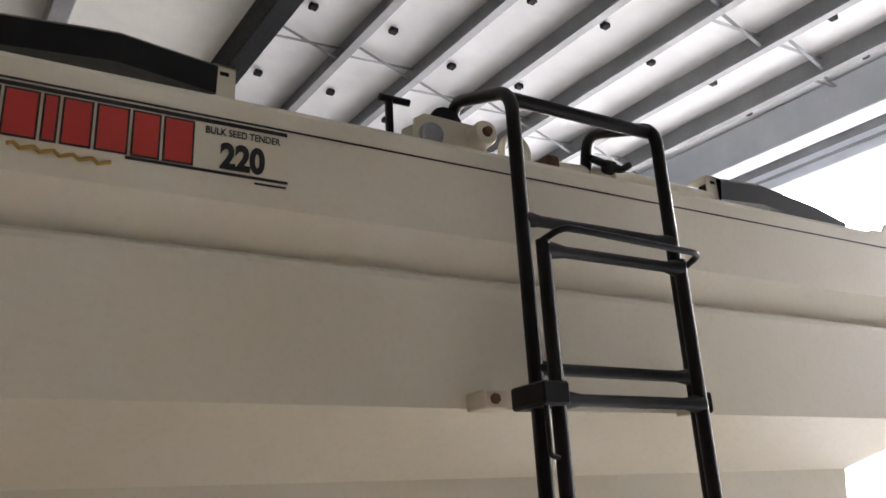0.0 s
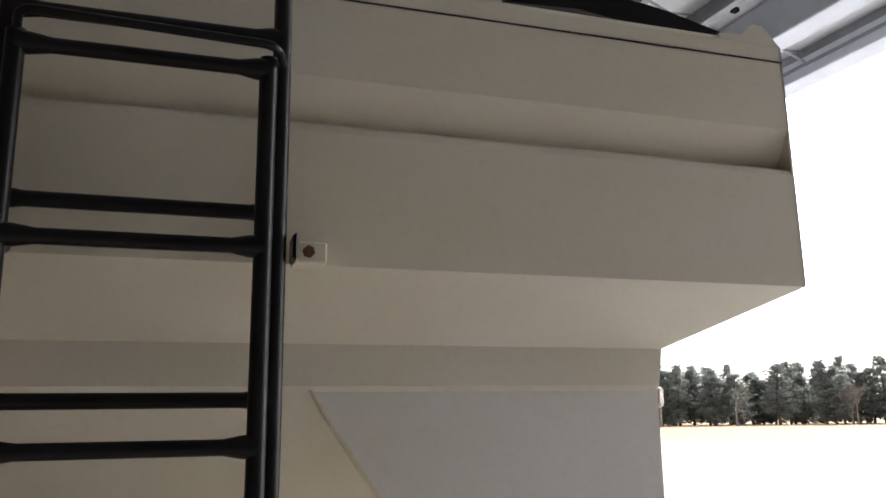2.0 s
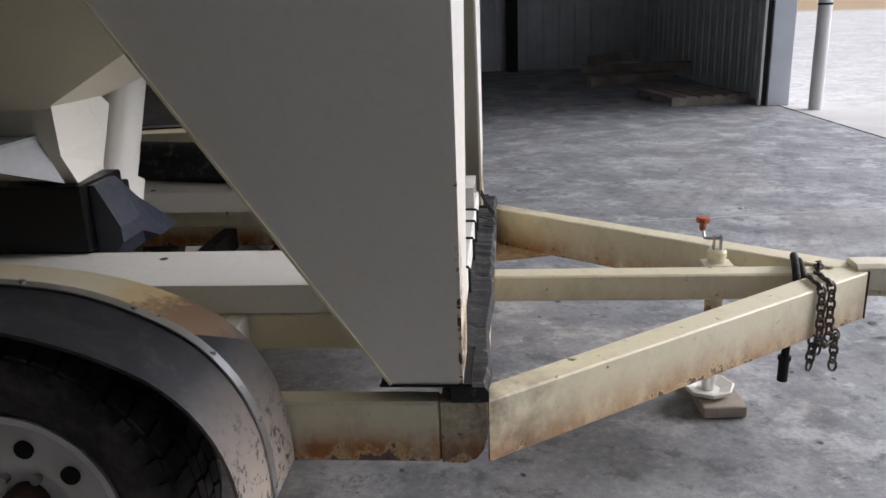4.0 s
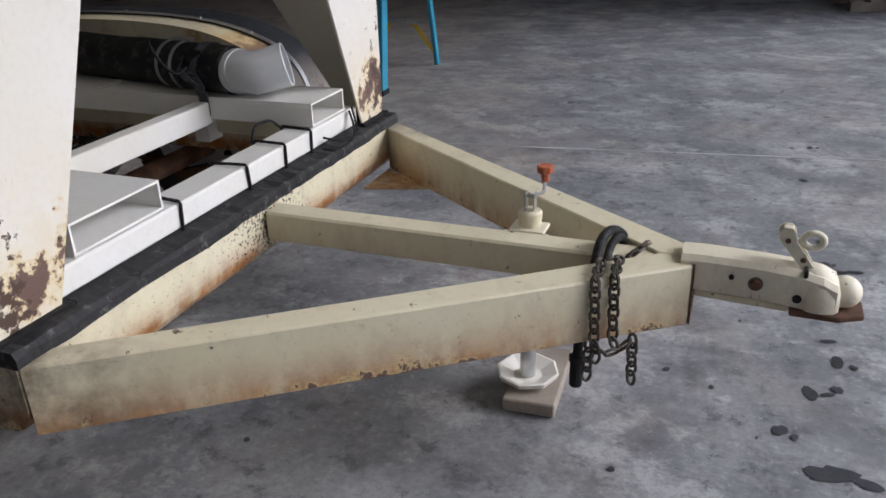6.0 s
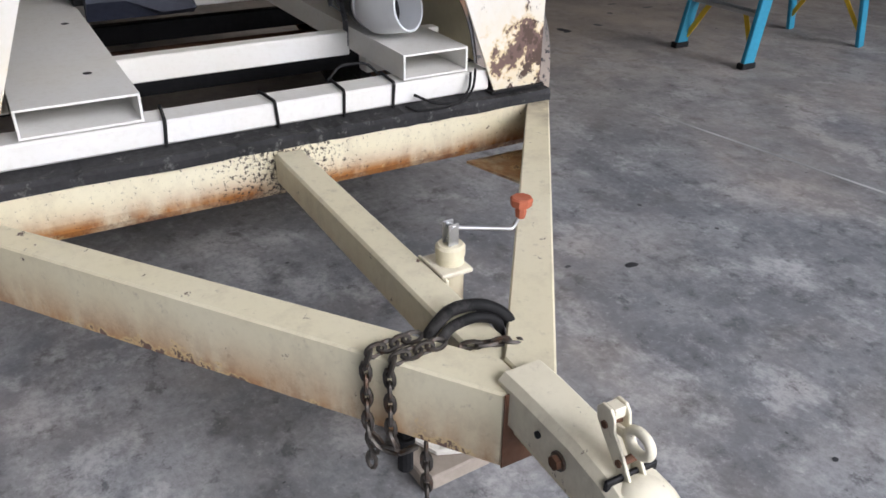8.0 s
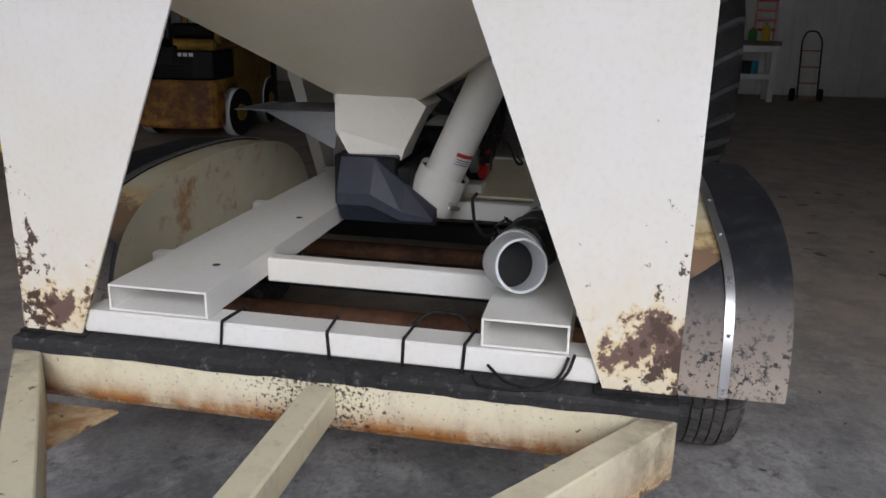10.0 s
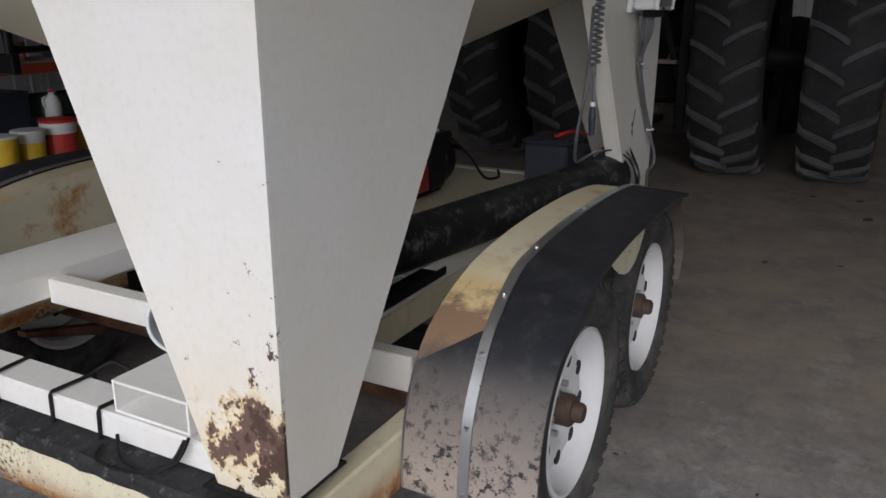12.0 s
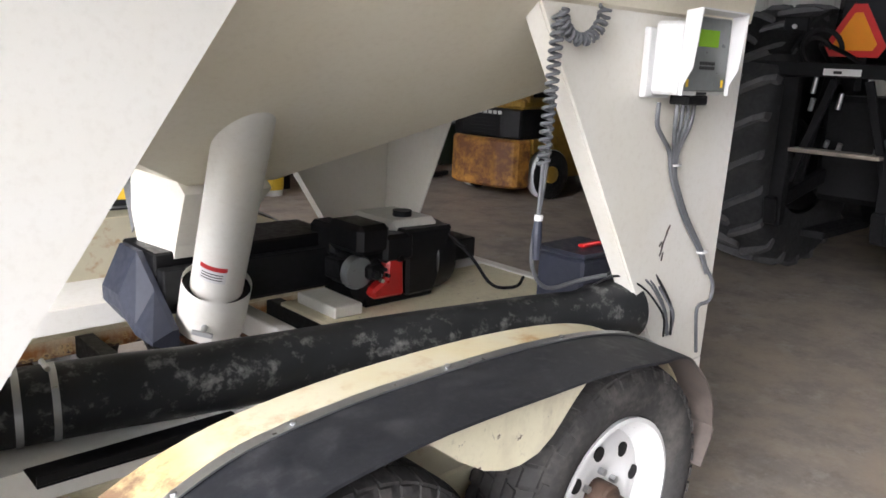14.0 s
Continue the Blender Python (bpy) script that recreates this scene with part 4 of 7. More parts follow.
part("plug", cyl((0.904, -0.105, 0.255), (0.905, -0.105, 0.325), 0.016, 12), M_rubber, tr, "black trailer plug")
part("plug_collar", cyl((0.905, -0.105, 0.325), (0.905, -0.105, 0.338), 0.020, 12), M_rubber, tr)


# ---- wheels and fenders ----
R = 0.385


def tyre_mesh():
    b = lathe([(0.230, -0.085), (0.246, -0.100), (0.290, -0.112), (0.330, -0.108), (0.352, -0.094), (0.360, -0.080), (0.360, 0.080), (0.352, 0.094), (0.330, 0.108), (0.290, 0.112), (0.246, 0.100), (0.230, 0.085)], 48, "y")
    return b


def tread_mesh():
    b = bmesh.new()
    for k in range(44):
        a0 = 2 * math.pi * k / 44
        for y0, y1, tw in ((-0.094, -0.054, 0.10), (-0.048, -0.020, -0.08), (-0.014, 0.014, 0.09), (0.020, 0.048, -0.08), (0.054, 0.094, 0.10)):
            q = []
            for r in (0.357, 0.370):
                for da, y in ((0.0, y0), (0.118, y0), (0.118 + tw * 0.25, y1), (tw * 0.25, y1)):
                    rr = r - (0.012 if abs(y) > 0.09 else 0)
                    q.append(b.verts.new((rr * math.cos(a0 + da), y, rr * math.sin(a0 + da))))
            b.faces.new(q[4:])
            for i in range(4):
                b.faces.new((q[i], q[(i + 1) % 4], q[4 + (i + 1) % 4], q[4 + i]))
        for y in (-1, 1):
            q = [(0.332, 0.1085 * y, 0.0), (0.352, 0.098 * y, 0.0), (0.352, 0.098 * y, 0.07), (0.332, 0.1085 * y, 0.07)]
            lo = [b.verts.new((r * math.cos(a0 + a), yy, r * math.sin(a0 + a))) for r, yy, a in q]
            hi = [b.verts.new((r * math.cos(a0 + a), yy + 0.006 * y, r * math.sin(a0 + a))) for r, yy, a in q]
            b.faces.new(hi)
            for i in range(4):
                b.faces.new((lo[i], lo[(i + 1) % 4], hi[(i + 1) % 4], hi[i]))
    return b


def rim_mesh():
    b = lathe([(0.205, -0.088), (0.216, -0.092), (0.216, -0.080), (0.190, -0.06), (0.185, 0.03), (0.198, 0.070), (0.216, 0.082), (0.2165, 0.094), (0.206, 0.096), (0.194, 0.080), (0.180, 0.045), (0.168, 0.030)], 40, "y")
    lathe([(0.168, 0.030), (0.150, 0.040), (0.120, 0.052), (0.095, 0.050), (0.075, 0.032), (0.048, 0.030), (0.048, 0.024), (0.0, 0.024)], 40, "y", b)
    return b


wheel = new("wheel", mesh_from("wheel", moved(tyre_mesh(), Matrix.Diagonal((1.04, 1.0, 1.04, 1))), M_tyre))
for p in wheel.data.polygons:
    p.use_smooth = len(p.vertices) == 4 and p.area > 2e-4
wheel.data.set_sharp_from_angle(angle=radians(30))
wheel.parent = tr
tagged(wheel, "dusty black trailer tyre")
tagged(part("tread", moved(tread_mesh(), Matrix.Diagonal((1.04, 1.0, 1.04, 1))), M_tyre, wheel), "worn tread blocks", kind="stuff")
part("rim", moved(rim_mesh(), Matrix.Diagonal((1.10, 1.0, 1.10, 1))), M_rim, wheel, "white steel rim with round holes", smooth=True)
for k in range(8):
    a = k * math.pi / 4 + 0.2
    q = cyl((0.139 * math.cos(a), 0.0478, 0.139 * math.sin(a)), (0.139 * math.cos(a), 0.0520, 0.139 * math.sin(a)), 0.021, 14)
    part("rim_hole", q, M_dark, wheel)
for k in range(6):
    a = k * math.pi / 3
    part("lug_nut", cyl((0.070 * math.cos(a), 0.030, 0.070 * math.sin(a)), (0.070 * math.cos(a), 0.050, 0.070 * math.sin(a)), 0.010, 6), M_zinc, wheel)
part("hub", lathe([(0.046, 0.02), (0.046, 0.075), (0.040, 0.082), (0.030, 0.084), (0.028, 0.105), (0.022, 0.112), (0, 0.112)], 20, "y"), M_hub, wheel, "rusty hub cap", smooth=True)
FX, RX, WF, WY = -0.960, -1.840, 1.035, 0.998
HUB = R - RIDE
wheel.matrix_basis = pose(FX, WF, HUB)
copy_thing(wheel, pose(RX, WY, HUB, 0, 24, 0))
copy_thing(wheel, pose(FX, -WF, HUB, 0, 0, 180))
copy_thing(wheel, pose(RX, -WY, HUB, 0, 40, 180))
for x in (FX, RX):
    part("axle", cyl((x, -0.99, 0.385), (x, 0.99, 0.385), 0.04, 14), M_rust, tr, "rusty axle", smooth=True)
    for s in (-1, 1):
        part("spring", slab([(x - 0.30, s * 0.80, 0.415), (x, s * 0.80, 0.335), (x + 0.30, s * 0.80, 0.415), (x + 0.30, s * 0.80, 0.395), (x, s * 0.80, 0.295), (x - 0.30, s * 0.80, 0.395)], (0, s * 0.05, 0)), M_rust, tr)

FP = [(-0.440, 0.448), (-0.443, 0.53), (-0.458, 0.625), (-0.497, 0.717), (-0.562, 0.792), (-0.652, 0.844), (-0.78, 0.888), (-0.92, 0.912), (-1.12, 0.927), (-1.38, 0.930), (-1.60, 0.922), (-1.80, 0.902), (-1.95, 0.868), (-2.07, 0.815), (-2.17, 0.735), (-2.235, 0.64), (-2.245, 0.55), (-2.20, 0.45)]


def strip(prof, ya, yb, thick, droop=0.0, wave=0.0, tail=0.0, lead=(0.0, 0.0)):
    """A band along the fender's line, from ya to yb, whose edges swing out by lead towards the front."""
    b = bmesh.new()
    rows = []
    n = 6
    for i, (x, z) in enumerate(prof):
        a, c = prof[max(0, i - 1)], prof[min(len(prof) - 1, i + 1)]
        t = Vector((c[0] - a[0], c[1] - a[1])).normalized()
        nx, nz = (-t.y, t.x) if -t.x < 0 else (t.y, -t.x)
        row = []
        for k in range(n + 1):
            f = k / n
            off = -droop * f * f + wave * f * noise.noise((x * 4, z * 4, f))
            ye = yb - math.copysign(tail * min(1, max(0, (-1.82 - x) / 0.30)), yb)
            front = min(1, max(0, (x + 0.80) / 0.30))
            y0, y1 = ya + math.copysign(lead[0] * front, ya), ye + math.copysign(lead[1] * front, ya)
            row.append((x + nx * off, y0 + (y1 - y0) * f, z + nz * off))
        rows.append((row, [(p[0] - nx * thick, p[1], p[2] - nz * thick) for p in row]))
    up = [[b.verts.new(p) for p in r[0]] for r in rows]
    dn = [[b.verts.new(p) for p in r[1]] for r in rows]
    for i in range(len(rows) - 1):
        for k in range(n):
            b.faces.new((up[i][k], up[i][k + 1], up[i + 1][k + 1], up[i + 1][k]))
            b.faces.new((dn[i][k], dn[i + 1][k], dn[i + 1][k + 1], dn[i][k + 1]))
        for k in (0, n):
            b.faces.new((up[i][k], up[i + 1][k], dn[i + 1][k], dn[i][k]))
    for i in (0, -1):
        for k in range(n):
            b.faces.new((up[i][k], up[i][k + 1], dn[i][k + 1], dn[i][k]))
    return b


def smooth_profile(p, n=3):
    out = []
    for i in range(len(p) - 1):
        a, b_, c, d = p[max(0, i - 1)], p[i], p[i + 1], p[min(len(p) - 1, i + 2)]
        for k in range(n):
            f = k / n
            out.append(tuple(0.5 * (2 * b_[j] + (c[j] - a[j]) * f + (2 * a[j] - 5 * b_[j] + 4 * c[j] - d[j]) * f * f + (3 * b_[j] - a[j] - 3 * c[j] + d[j]) * f ** 3) for j in (0, 1)))
    return out + [p[-1]]


SP = smooth_profile(FP)
for s in (-1, 1):
    part("fender", strip(SP, s * 0.877, s * 1.02, 0.004, lead=(0, 0.03)), M_fender, tr, "cream tandem fender with a rust-brown worn front", smooth=True)
    RB = [(x + (0.004 if x > -1.2 else -0.004), z + 0.008) for x, z in SP]
    part("fender_flap", strip(RB, s * 0.998, s * 1.212, 0.007, droop=0.004, wave=0.006, tail=0.085, lead=(0.032, 0.0)), M_flap, tr, "scuffed black rubber fender flap", smooth=True)
    part("fender_strip", strip([(x + (0.009 if x > -1.2 else -0.009), z + 0.013) for x, z in SP], s * 0.996, s * 1.022, 0.004, lead=(0.032, 0.032)), M_zinc, tr, "aluminium strip holding the flap", smooth=True)
    ff = strip([(x + 0.005, z + 0.005) for x, z in SP if x > -0.66], s * 0.886, s * 1.004, 0.005, wave=0.004, lead=(0, 0.030))
    bmesh.ops.bisect_plane(ff, geom=ff.verts[:] + ff.edges[:] + ff.faces[:], plane_co=(0, s * 0.886, 0.745), plane_no=(0, -s * 0.55, 1), clear_outer=True)
    part("front_flap", ff, M_flap, tr, "chalky rubber flap bolted over the fender's front", smooth=True)
    inner = [(x, s * 0.878, z - 0.003) for x, z in SP if z > 0.60]
    part("fender_wall", slab(inner + [(inner[-1][0], s * 0.878, 0.60), (inner[0][0], s * 0.878, 0.60)], (0, s * 0.004, 0)), M_fwall, tr)
    sk = [(-1.04, 0.922), (-1.14, 0.86), (-1.22, 0.80), (-1.29, 0.757), (-1.35, 0.737), (-1.40, 0.732), (-1.46, 0.742), (-1.51, 0.772), (-1.58, 0.84), (-1.66, 0.905)]
    part("fender_skirt", slab([(x, s * 1.125, z) for x, z in sk], (0, s * 0.004, 0)), M_tongue, tr, "plain cream skirt between the wheels")
    for k in range(1, len(SP), 5):
        x, z = SP[k]
        y = s * (1.009 + 0.032 * min(1, max(0, (x + 0.80) / 0.30)))
        part("rivet", cyl((x + 0.006, y, z + 0.012), (x + 0.008, y, z + 0.019), 0.006, 8), M_zinc, tr)

# ---- ladder on the side of the tank ----
RA, RBB = 0.0175, 0.0165
YA, YB = -1.226, -1.266
for x in (-1.522, -1.05):
    part("ladder_rail", tube(rounded([(x, YA, 1.342), (x, YA, 2.700), (x, YA + 0.27, 2.805), (x, YA + 0.31, 2.600)], 0.06, 6), RA, 14), M_black, tr, "black tubular ladder rail", smooth=True)
part("ladder_top_bar", cyl((-1.517, YA + 0.02, 2.692), (-1.055, YA + 0.02, 2.692), RA, 14), M_black, tr, smooth=True)
for z in (2.367, 2.019, 1.682, 1.354):
    part("rung", tube([(-1.522, YA, z), (-1.502, YA, z), (-1.472, YA, z), (-1.102, YA, z), (-1.072, YA, z), (-1.05, YA, z)], [0.019, 0.019, 0.014, 0.014, 0.019, 0.019], 12), M_black, tr, smooth=True)
for x in (-1.5, -1.078):
    part("ladder_rail", tube([(x, YB, 1.297), (x, YB, 2.304)], RBB, 14), M_black, tr, smooth=True)
for z in (2.282, 1.947, 1.604):
    part("rung", tube([(-1.5, YB, z), (-1.478, YB, z), (-1.442, YB, z), (-1.132, YB, z), (-1.102, YB, z), (-1.078, YB, z)], [0.021, 0.020, 0.014, 0.014, 0.020, 0.021], 12), M_black, tr, smooth=True)
part("ladder_bail", tube(rounded([(-1.5, YB, 2.304), (-1.488, YB - 0.06, 2.317), (-1.067, YB - 0.06, 2.304), (-1.052, YB, 2.294)], 0.04, 5), 0.008, 10), M_black, tr, "thin black bail", smooth=True)
part("ladder_foot", bx(-1.072, -1.032, YB - 0.03, YA + 0.03, 1.262, 1.342, 0.006), M_black, tr)
part("ladder_foot", bx(-1.542, -1.502, YB - 0.03, YA + 0.03, 1.262, 1.342, 0.006), M_black, tr)
for x, tab in ((-1.562, -1.612), (-1.022, -0.987)):
    part("ladder_bracket", bx(min(x, x + 0.07), max(x, x + 0.07) if x < -1.312 else x + 0.010, YB - 0.035 if x < -1.312 else YA - 0.02, -1.18, 1.932, 1.982, 0.005), M_black, tr)
    part("ladder_tab", bx(tab - 0.025, tab + 0.035, -1.195, -1.118, 1.937, 1.977, 0.003), M_tank, tr, "cream weld-on tab")
    part("tab_bolt", cyl((tab, -1.202, 1.957), (tab, -1.19, 1.957), 0.012, 6), M_rust, tr)
part("ladder_pin", tube(rounded([(-1.547, YB - 0.02, 1.942), (-1.547, YB - 0.02, 1.832), (-1.527, YB - 0.02, 1.827)], 0.01), 0.006, 8), M_black, tr, smooth=True)

# ---- stripe and decals on the tank side ----
YD = -TY - 0.0015
for z, h, x0, x1 in ((2.53, 0.004, TX0, TX1), (2.519, 0.008, -2.80, -2.049), (2.4075, 0.006, -2.37, -2.047)):
    part("pinstripe", bx(x0, x1, YD - 0.0008, YD + 0.001, z - h / 2, z + h / 2, 0), M_ink, tr, "thin black stripe")
part("pinstripe", bx(TX0, TX1, TY + 0.0005, TY + 0.0023, 2.528, 2.532, 0), M_ink, tr)
x = -2.247
for w in (0.052, 0.046, 0.052, 0.046, 0.020, 0.052, 0.046):
    part("logo_block", bx(x - w - 0.004, x + 0.004, YD - 0.0010, YD + 0.001, 2.413, 2.511, 0), M_ink, tr)
    part("logo_block", bx(x - w, x, YD - 0.0020, YD + 0.001, 2.417, 2.507, 0), M_decal, tr, "plain red logo block")
    x -= w + 0.013
sc = bmesh.new()
pts = [(-2.570 + 0.011 * k, YD - 0.002, 2.397 + 0.005 * math.sin(k * 2.1) - 0.0006 * k) for k in range(17)]
tube(pts, 0.0042, 6, sc)
part("logo_script", sc, M_gold, tr, "plain gold scroll under the logo")


def writing(name, text, height, at, mat, parent, squeeze=1.0, turn=(90, 0, 0), label="", heavy=0.0):
    c = bpy.data.curves.new(name, "FONT")
    c.body, c.size, c.extrude = text, height * 1.42, 0.0006
    c.offset = heavy
    o = bpy.data.objects.new(name, c)
    scene.collection.objects.link(o)
    bpy.context.view_layer.update()
    me = bpy.data.meshes.new_from_object(o.evaluated_get(bpy.context.evaluated_depsgraph_get()))
    bpy.data.objects.remove(o)
    me.name = name
    me.materials.clear()
    me.materials.append(mat)
    ob = new(name, me)
    ob.matrix_basis = pose(*at, *turn) @ Matrix.Diagonal((squeeze, 1, 1, 1))
    ob.parent = parent
    return tagged(ob, label) if label else ob


writing("lettering", "220", 0.054, (-2.190, YD - 0.0008, 2.420), M_ink, tr, 0.80, label="bold black number decal", heavy=0.0035)
writing("lettering", "BULK SEED TENDER", 0.0155, (-2.222, YD - 0.0008, 2.4915), M_ink, tr, 0.80, heavy=0.0003, label="small black lettering")
part("small_print", bx(-2.118, -2.05, YD - 0.0008, YD + 0.001, 2.394, 2.398, 0), M_ink, tr)

# ---- roll tarp, brackets, winch and hooks along the top edge ----
for xs, top in (([-2.95, -2.62, -2.38, -2.16], [2.76, 2.787, 2.807, 2.78]), ([-0.465, -0.25, 0.02, 0.19], [2.78, 2.793, 2.757, 2.717])):
    part("tarp_roll", loft([[(x, -0.935, z - 0.085), (x, -0.945, z - 0.02), (x, -0.92, z), (x, -0.86, z), (x, -0.835, z - 0.02), (x, -0.845, z - 0.085)] for x, z in zip(xs, top)]), M_black, tr, "rolled black tarp bow", smooth=True)
for x in (-2.145, -0.492):
    tb = bmesh.new()
    slab([(x - 0.035, -0.925, 2.595), (x + 0.055, -0.925, 2.595), (x + 0.032, -0.925, 2.63), (x + 0.032, -0.925, 2.78), (x - 0.022, -0.925, 2.78), (x - 0.022, -0.925, 2.63)], (0, 0.006, 0), bm=tb)
    bx(x - 0.022, x + 0.032, -0.925, -0.84, 2.773, 2.78, 0, tb)
    part("tarp_bracket", tb, M_tank, tr)
    part("bracket_slot", bx(x - 0.006, x + 0.016, -0.9275, -0.924, 2.75, 2.761, 0.002), M_dark, tr)
rim = part("top_rim", bx(TX0 + 0.03, TX1 - 0.03, -1.06, -0.80, 2.59, 2.607, 0.006), M_tank, tr)
part("top_rim", bx(TX0 + 0.03, TX1 - 0.03, 0.80, 1.06, 2.59, 2.607, 0.006), M_tank, tr)
part("crank_post", bx(-1.724, -1.706, -0.958, -0.940, 2.607, 2.775, 0.003), M_black, tr, "black tarp crank post")
part("crank_handle", cyl((-1.742, -0.949, 2.777), (-1.655, -0.949, 2.777), 0.010, 10), M_black, tr)
wh = bmesh.new()
slab([(-1.665, -0.985, 2.607), (-1.435, -0.985, 2.607), (-1.445, -0.985, 2.708), (-1.475, -0.985, 2.732), (-1.63, -0.985, 2.736), (-1.66, -0.985, 2.716)], (0, 0.008, 0), 0.002, wh)
slab([(-1.665, -0.915, 2.607), (-1.435, -0.915, 2.607), (-1.445, -0.915, 2.708), (-1.475, -0.915, 2.732), (-1.63, -0.915, 2.736), (-1.66, -0.915, 2.716)], (0, 0.008, 0), 0.002, wh)
bx(-1.655, -1.455, -0.976, -0.916, 2.607, 2.625, 0.003, wh)
part("winch_housing", wh, M_tank, tr, "cream plate housing of the tarp winch")
part("strap_reel", moved(lathe([(0, -0.028), (0.048, -0.028), (0.050, -0.022), (0.046, 0.0), (0.050, 0.022), (0.048, 0.028), (0, 0.028)], 24, "y"), pose(-1.555, -0.946, 2.727)), M_black, tr, "black strap wound on the winch", smooth=True)
part("winch_gear", moved(lathe([(0, -0.012), (0.030, -0.012), (0.034, -0.006), (0.034, 0.006), (0.030, 0.012), (0, 0.012)], 20, "y"), pose(-1.615, -0.992, 2.672)), M_zinc, tr, "bare steel winch gear")
part("winch_drum", moved(lathe([(0, -0.05), (0.032, -0.05), (0.036, -0.044), (0.036, 0.03), (0.030, 0.036), (0, 0.036)], 22, "y"), pose(-1.470, -0.985, 2.690)), M_tank, tr, "small round cream drum", smooth=True)
part("drum_hub", moved(lathe([(0, -0.062), (0.012, -0.062), (0.015, -0.048), (0, -0.048)], 12, "y"), pose(-1.470, -0.985, 2.690)), M_rust, tr)
part("loop_handle", tube(rounded([(-1.378, -0.96, 2.607), (-1.372, -0.96, 2.705), (-1.345, -0.96, 2.738), (-1.308, -0.96, 2.738), (-1.284, -0.96, 2.705), (-1.280, -0.96, 2.607)], 0.02, 5), 0.011, 10), M_tank, tr, "cream loop handle", smooth=True)
part("loop_web", bx(-1.366, -1.292, -0.964, -0.956, 2.607, 2.660, 0.002), M_tank, tr)
part("tarp_tube", tube([(-1.20, -0.93, 2.682), (-0.84, -0.93, 2.700), (-0.52, -0.93, 2.690)], 0.021, 14), M_tank, tr, smooth=True)
part("tube_clamp", bx(-1.215, -1.165, -0.962, -0.898, 2.607, 2.712, 0.010), M_rust, tr, "dark rusty tube clamp")
part("tube_clamp", bx(-0.965, -0.935, -0.958, -0.902, 2.607, 2.718, 0.008), M_tank, tr)
part("tarp_hook", tube(rounded([(-1.055, -0.965, 2.722), (-1.00, -0.975, 2.705), (-0.955, -0.985, 2.690), (-0.925, -0.99, 2.712)], 0.02), 0.012, 8), M_black, tr, "black rubber strap hook", smooth=True)
part("hook_knot", bx(-1.012, -0.965, -0.988, -0.950, 2.682, 2.722, 0.010), M_black, tr)

# ---- outlet chute, discharge tube, conveyor under the hopper ----
ch = bmesh.new()
loft([[(-1.47, -0.352, 1.44), (-1.180, -0.352, 1.385), (-1.190, 0.0, 1.16), (-1.47, 0.0, 1.16)],
      [(-1.45, -0.352, 1.12), (-1.172, -0.352, 1.06), (-1.192, -0.045, 1.07), (-1.45, -0.045, 1.10)],
      [(-1.40, -0.300, 0.985), (-1.166, -0.300, 0.975), (-1.195, -0.085, 0.99), (-1.38, -0.085, 0.99)],
      [(-1.36, -0.240, 0.95), (-1.170, -0.240, 0.94), (-1.195, -0.097, 0.95), (-1.36, -0.097, 0.95)]], ch)
part("outlet_chute", ch, M_white, tr, "white folded outlet chute")
A0, A1 = Vector((-1.252, 0.052, 0.880)), Vector((-1.217, 0.367, 1.58))
ax = (A1 - A0).normalized()
part("discharge_tube", cyl(A0 - ax * 0.03, A1, 0.076, 28), M_white, tr, "white steel discharge tube", smooth=True)
part("tube_collar", tube([A0 + ax * 0.035, A0 - ax * 0.125], 0.100, 28, caps=False), M_white, tr, smooth=True)
part("tube_gap", cyl(A0 + ax * 0.012, A0 + ax * 0.014, 0.0990, 28), M_dark, tr)
q = Vector((0.62, 0.74, -0.24)).normalized()
side = ax.cross(q).normalized()
q = side.cross(ax)
part("wing_bolt", tube([A0 - ax * 0.06 + q * 0.096, A0 - ax * 0.06 + q * 0.132], [0.010, 0.007], 10), M_zinc, tr)
part("wing_bolt", bar(A0 - ax * 0.06 + q * 0.130 - side * 0.03, A0 - ax * 0.06 + q * 0.130 + side * 0.03, 0.008, 0.016), M_zinc, tr)
# sticker on the tube, wrapped on its round
def wrap(name, mat, along0, along1, turn0, turn1, lift, label=""):
    b = bmesh.new()
    rows = []
    for al in (along0, along1):
        rows.append([b.verts.new(A0 + ax * al + (q * math.cos(t) + side * math.sin(t)) * (0.076 + lift)) for t in [turn0 + (turn1 - turn0) * k / 8 for k in range(9)]])
    for k in range(8):
        b.faces.new((rows[0][k], rows[0][k + 1], rows[1][k + 1], rows[1][k]))
    return part(name, b, mat, tr, label, smooth=True)
wrap("sticker", M_paper, 0.085, 0.140, -0.62, 0.42, 0.0012, "white and red warning sticker")
wrap("sticker", M_red, 0.126, 0.141, -0.62, 0.42, 0.0018)
for k in range(3):
    wrap("sticker_line", M_ink, 0.095 + 0.009 * k, 0.098 + 0.009 * k, -0.52, 0.30, 0.0018)
part("conveyor_body", bx(-1.78, -1.135, -0.345, -0.10, 0.776, 0.972, 0.006), M_black, tr, "black conveyor body")
part("conveyor_tail", bx(-2.50, -1.782, -0.335, -0.12, 0.776, 0.862, 0.006), M_black, tr)
cv = bmesh.new()
loft([[(-1.133, y, 0.725 + 0.05 * (y < -0.32)), (-1.133, y, zt), (-1.115, y, zt), (-1.055, y, zt - 0.125 * k), (-1.055, y, zt - 0.17 * k), (-1.11, y, 0.725 + 0.05 * (y < -0.32))]
      for y, zt, k in ((-0.31, 0.967, 1.0), (-0.18, 0.967, 1.0), (-0.06, 0.875, 0.75), (0.06, 0.785, 0.2))], cv)
part("conveyor_nose", cv, M_navy, tr, "dark navy sloping conveyor nose")
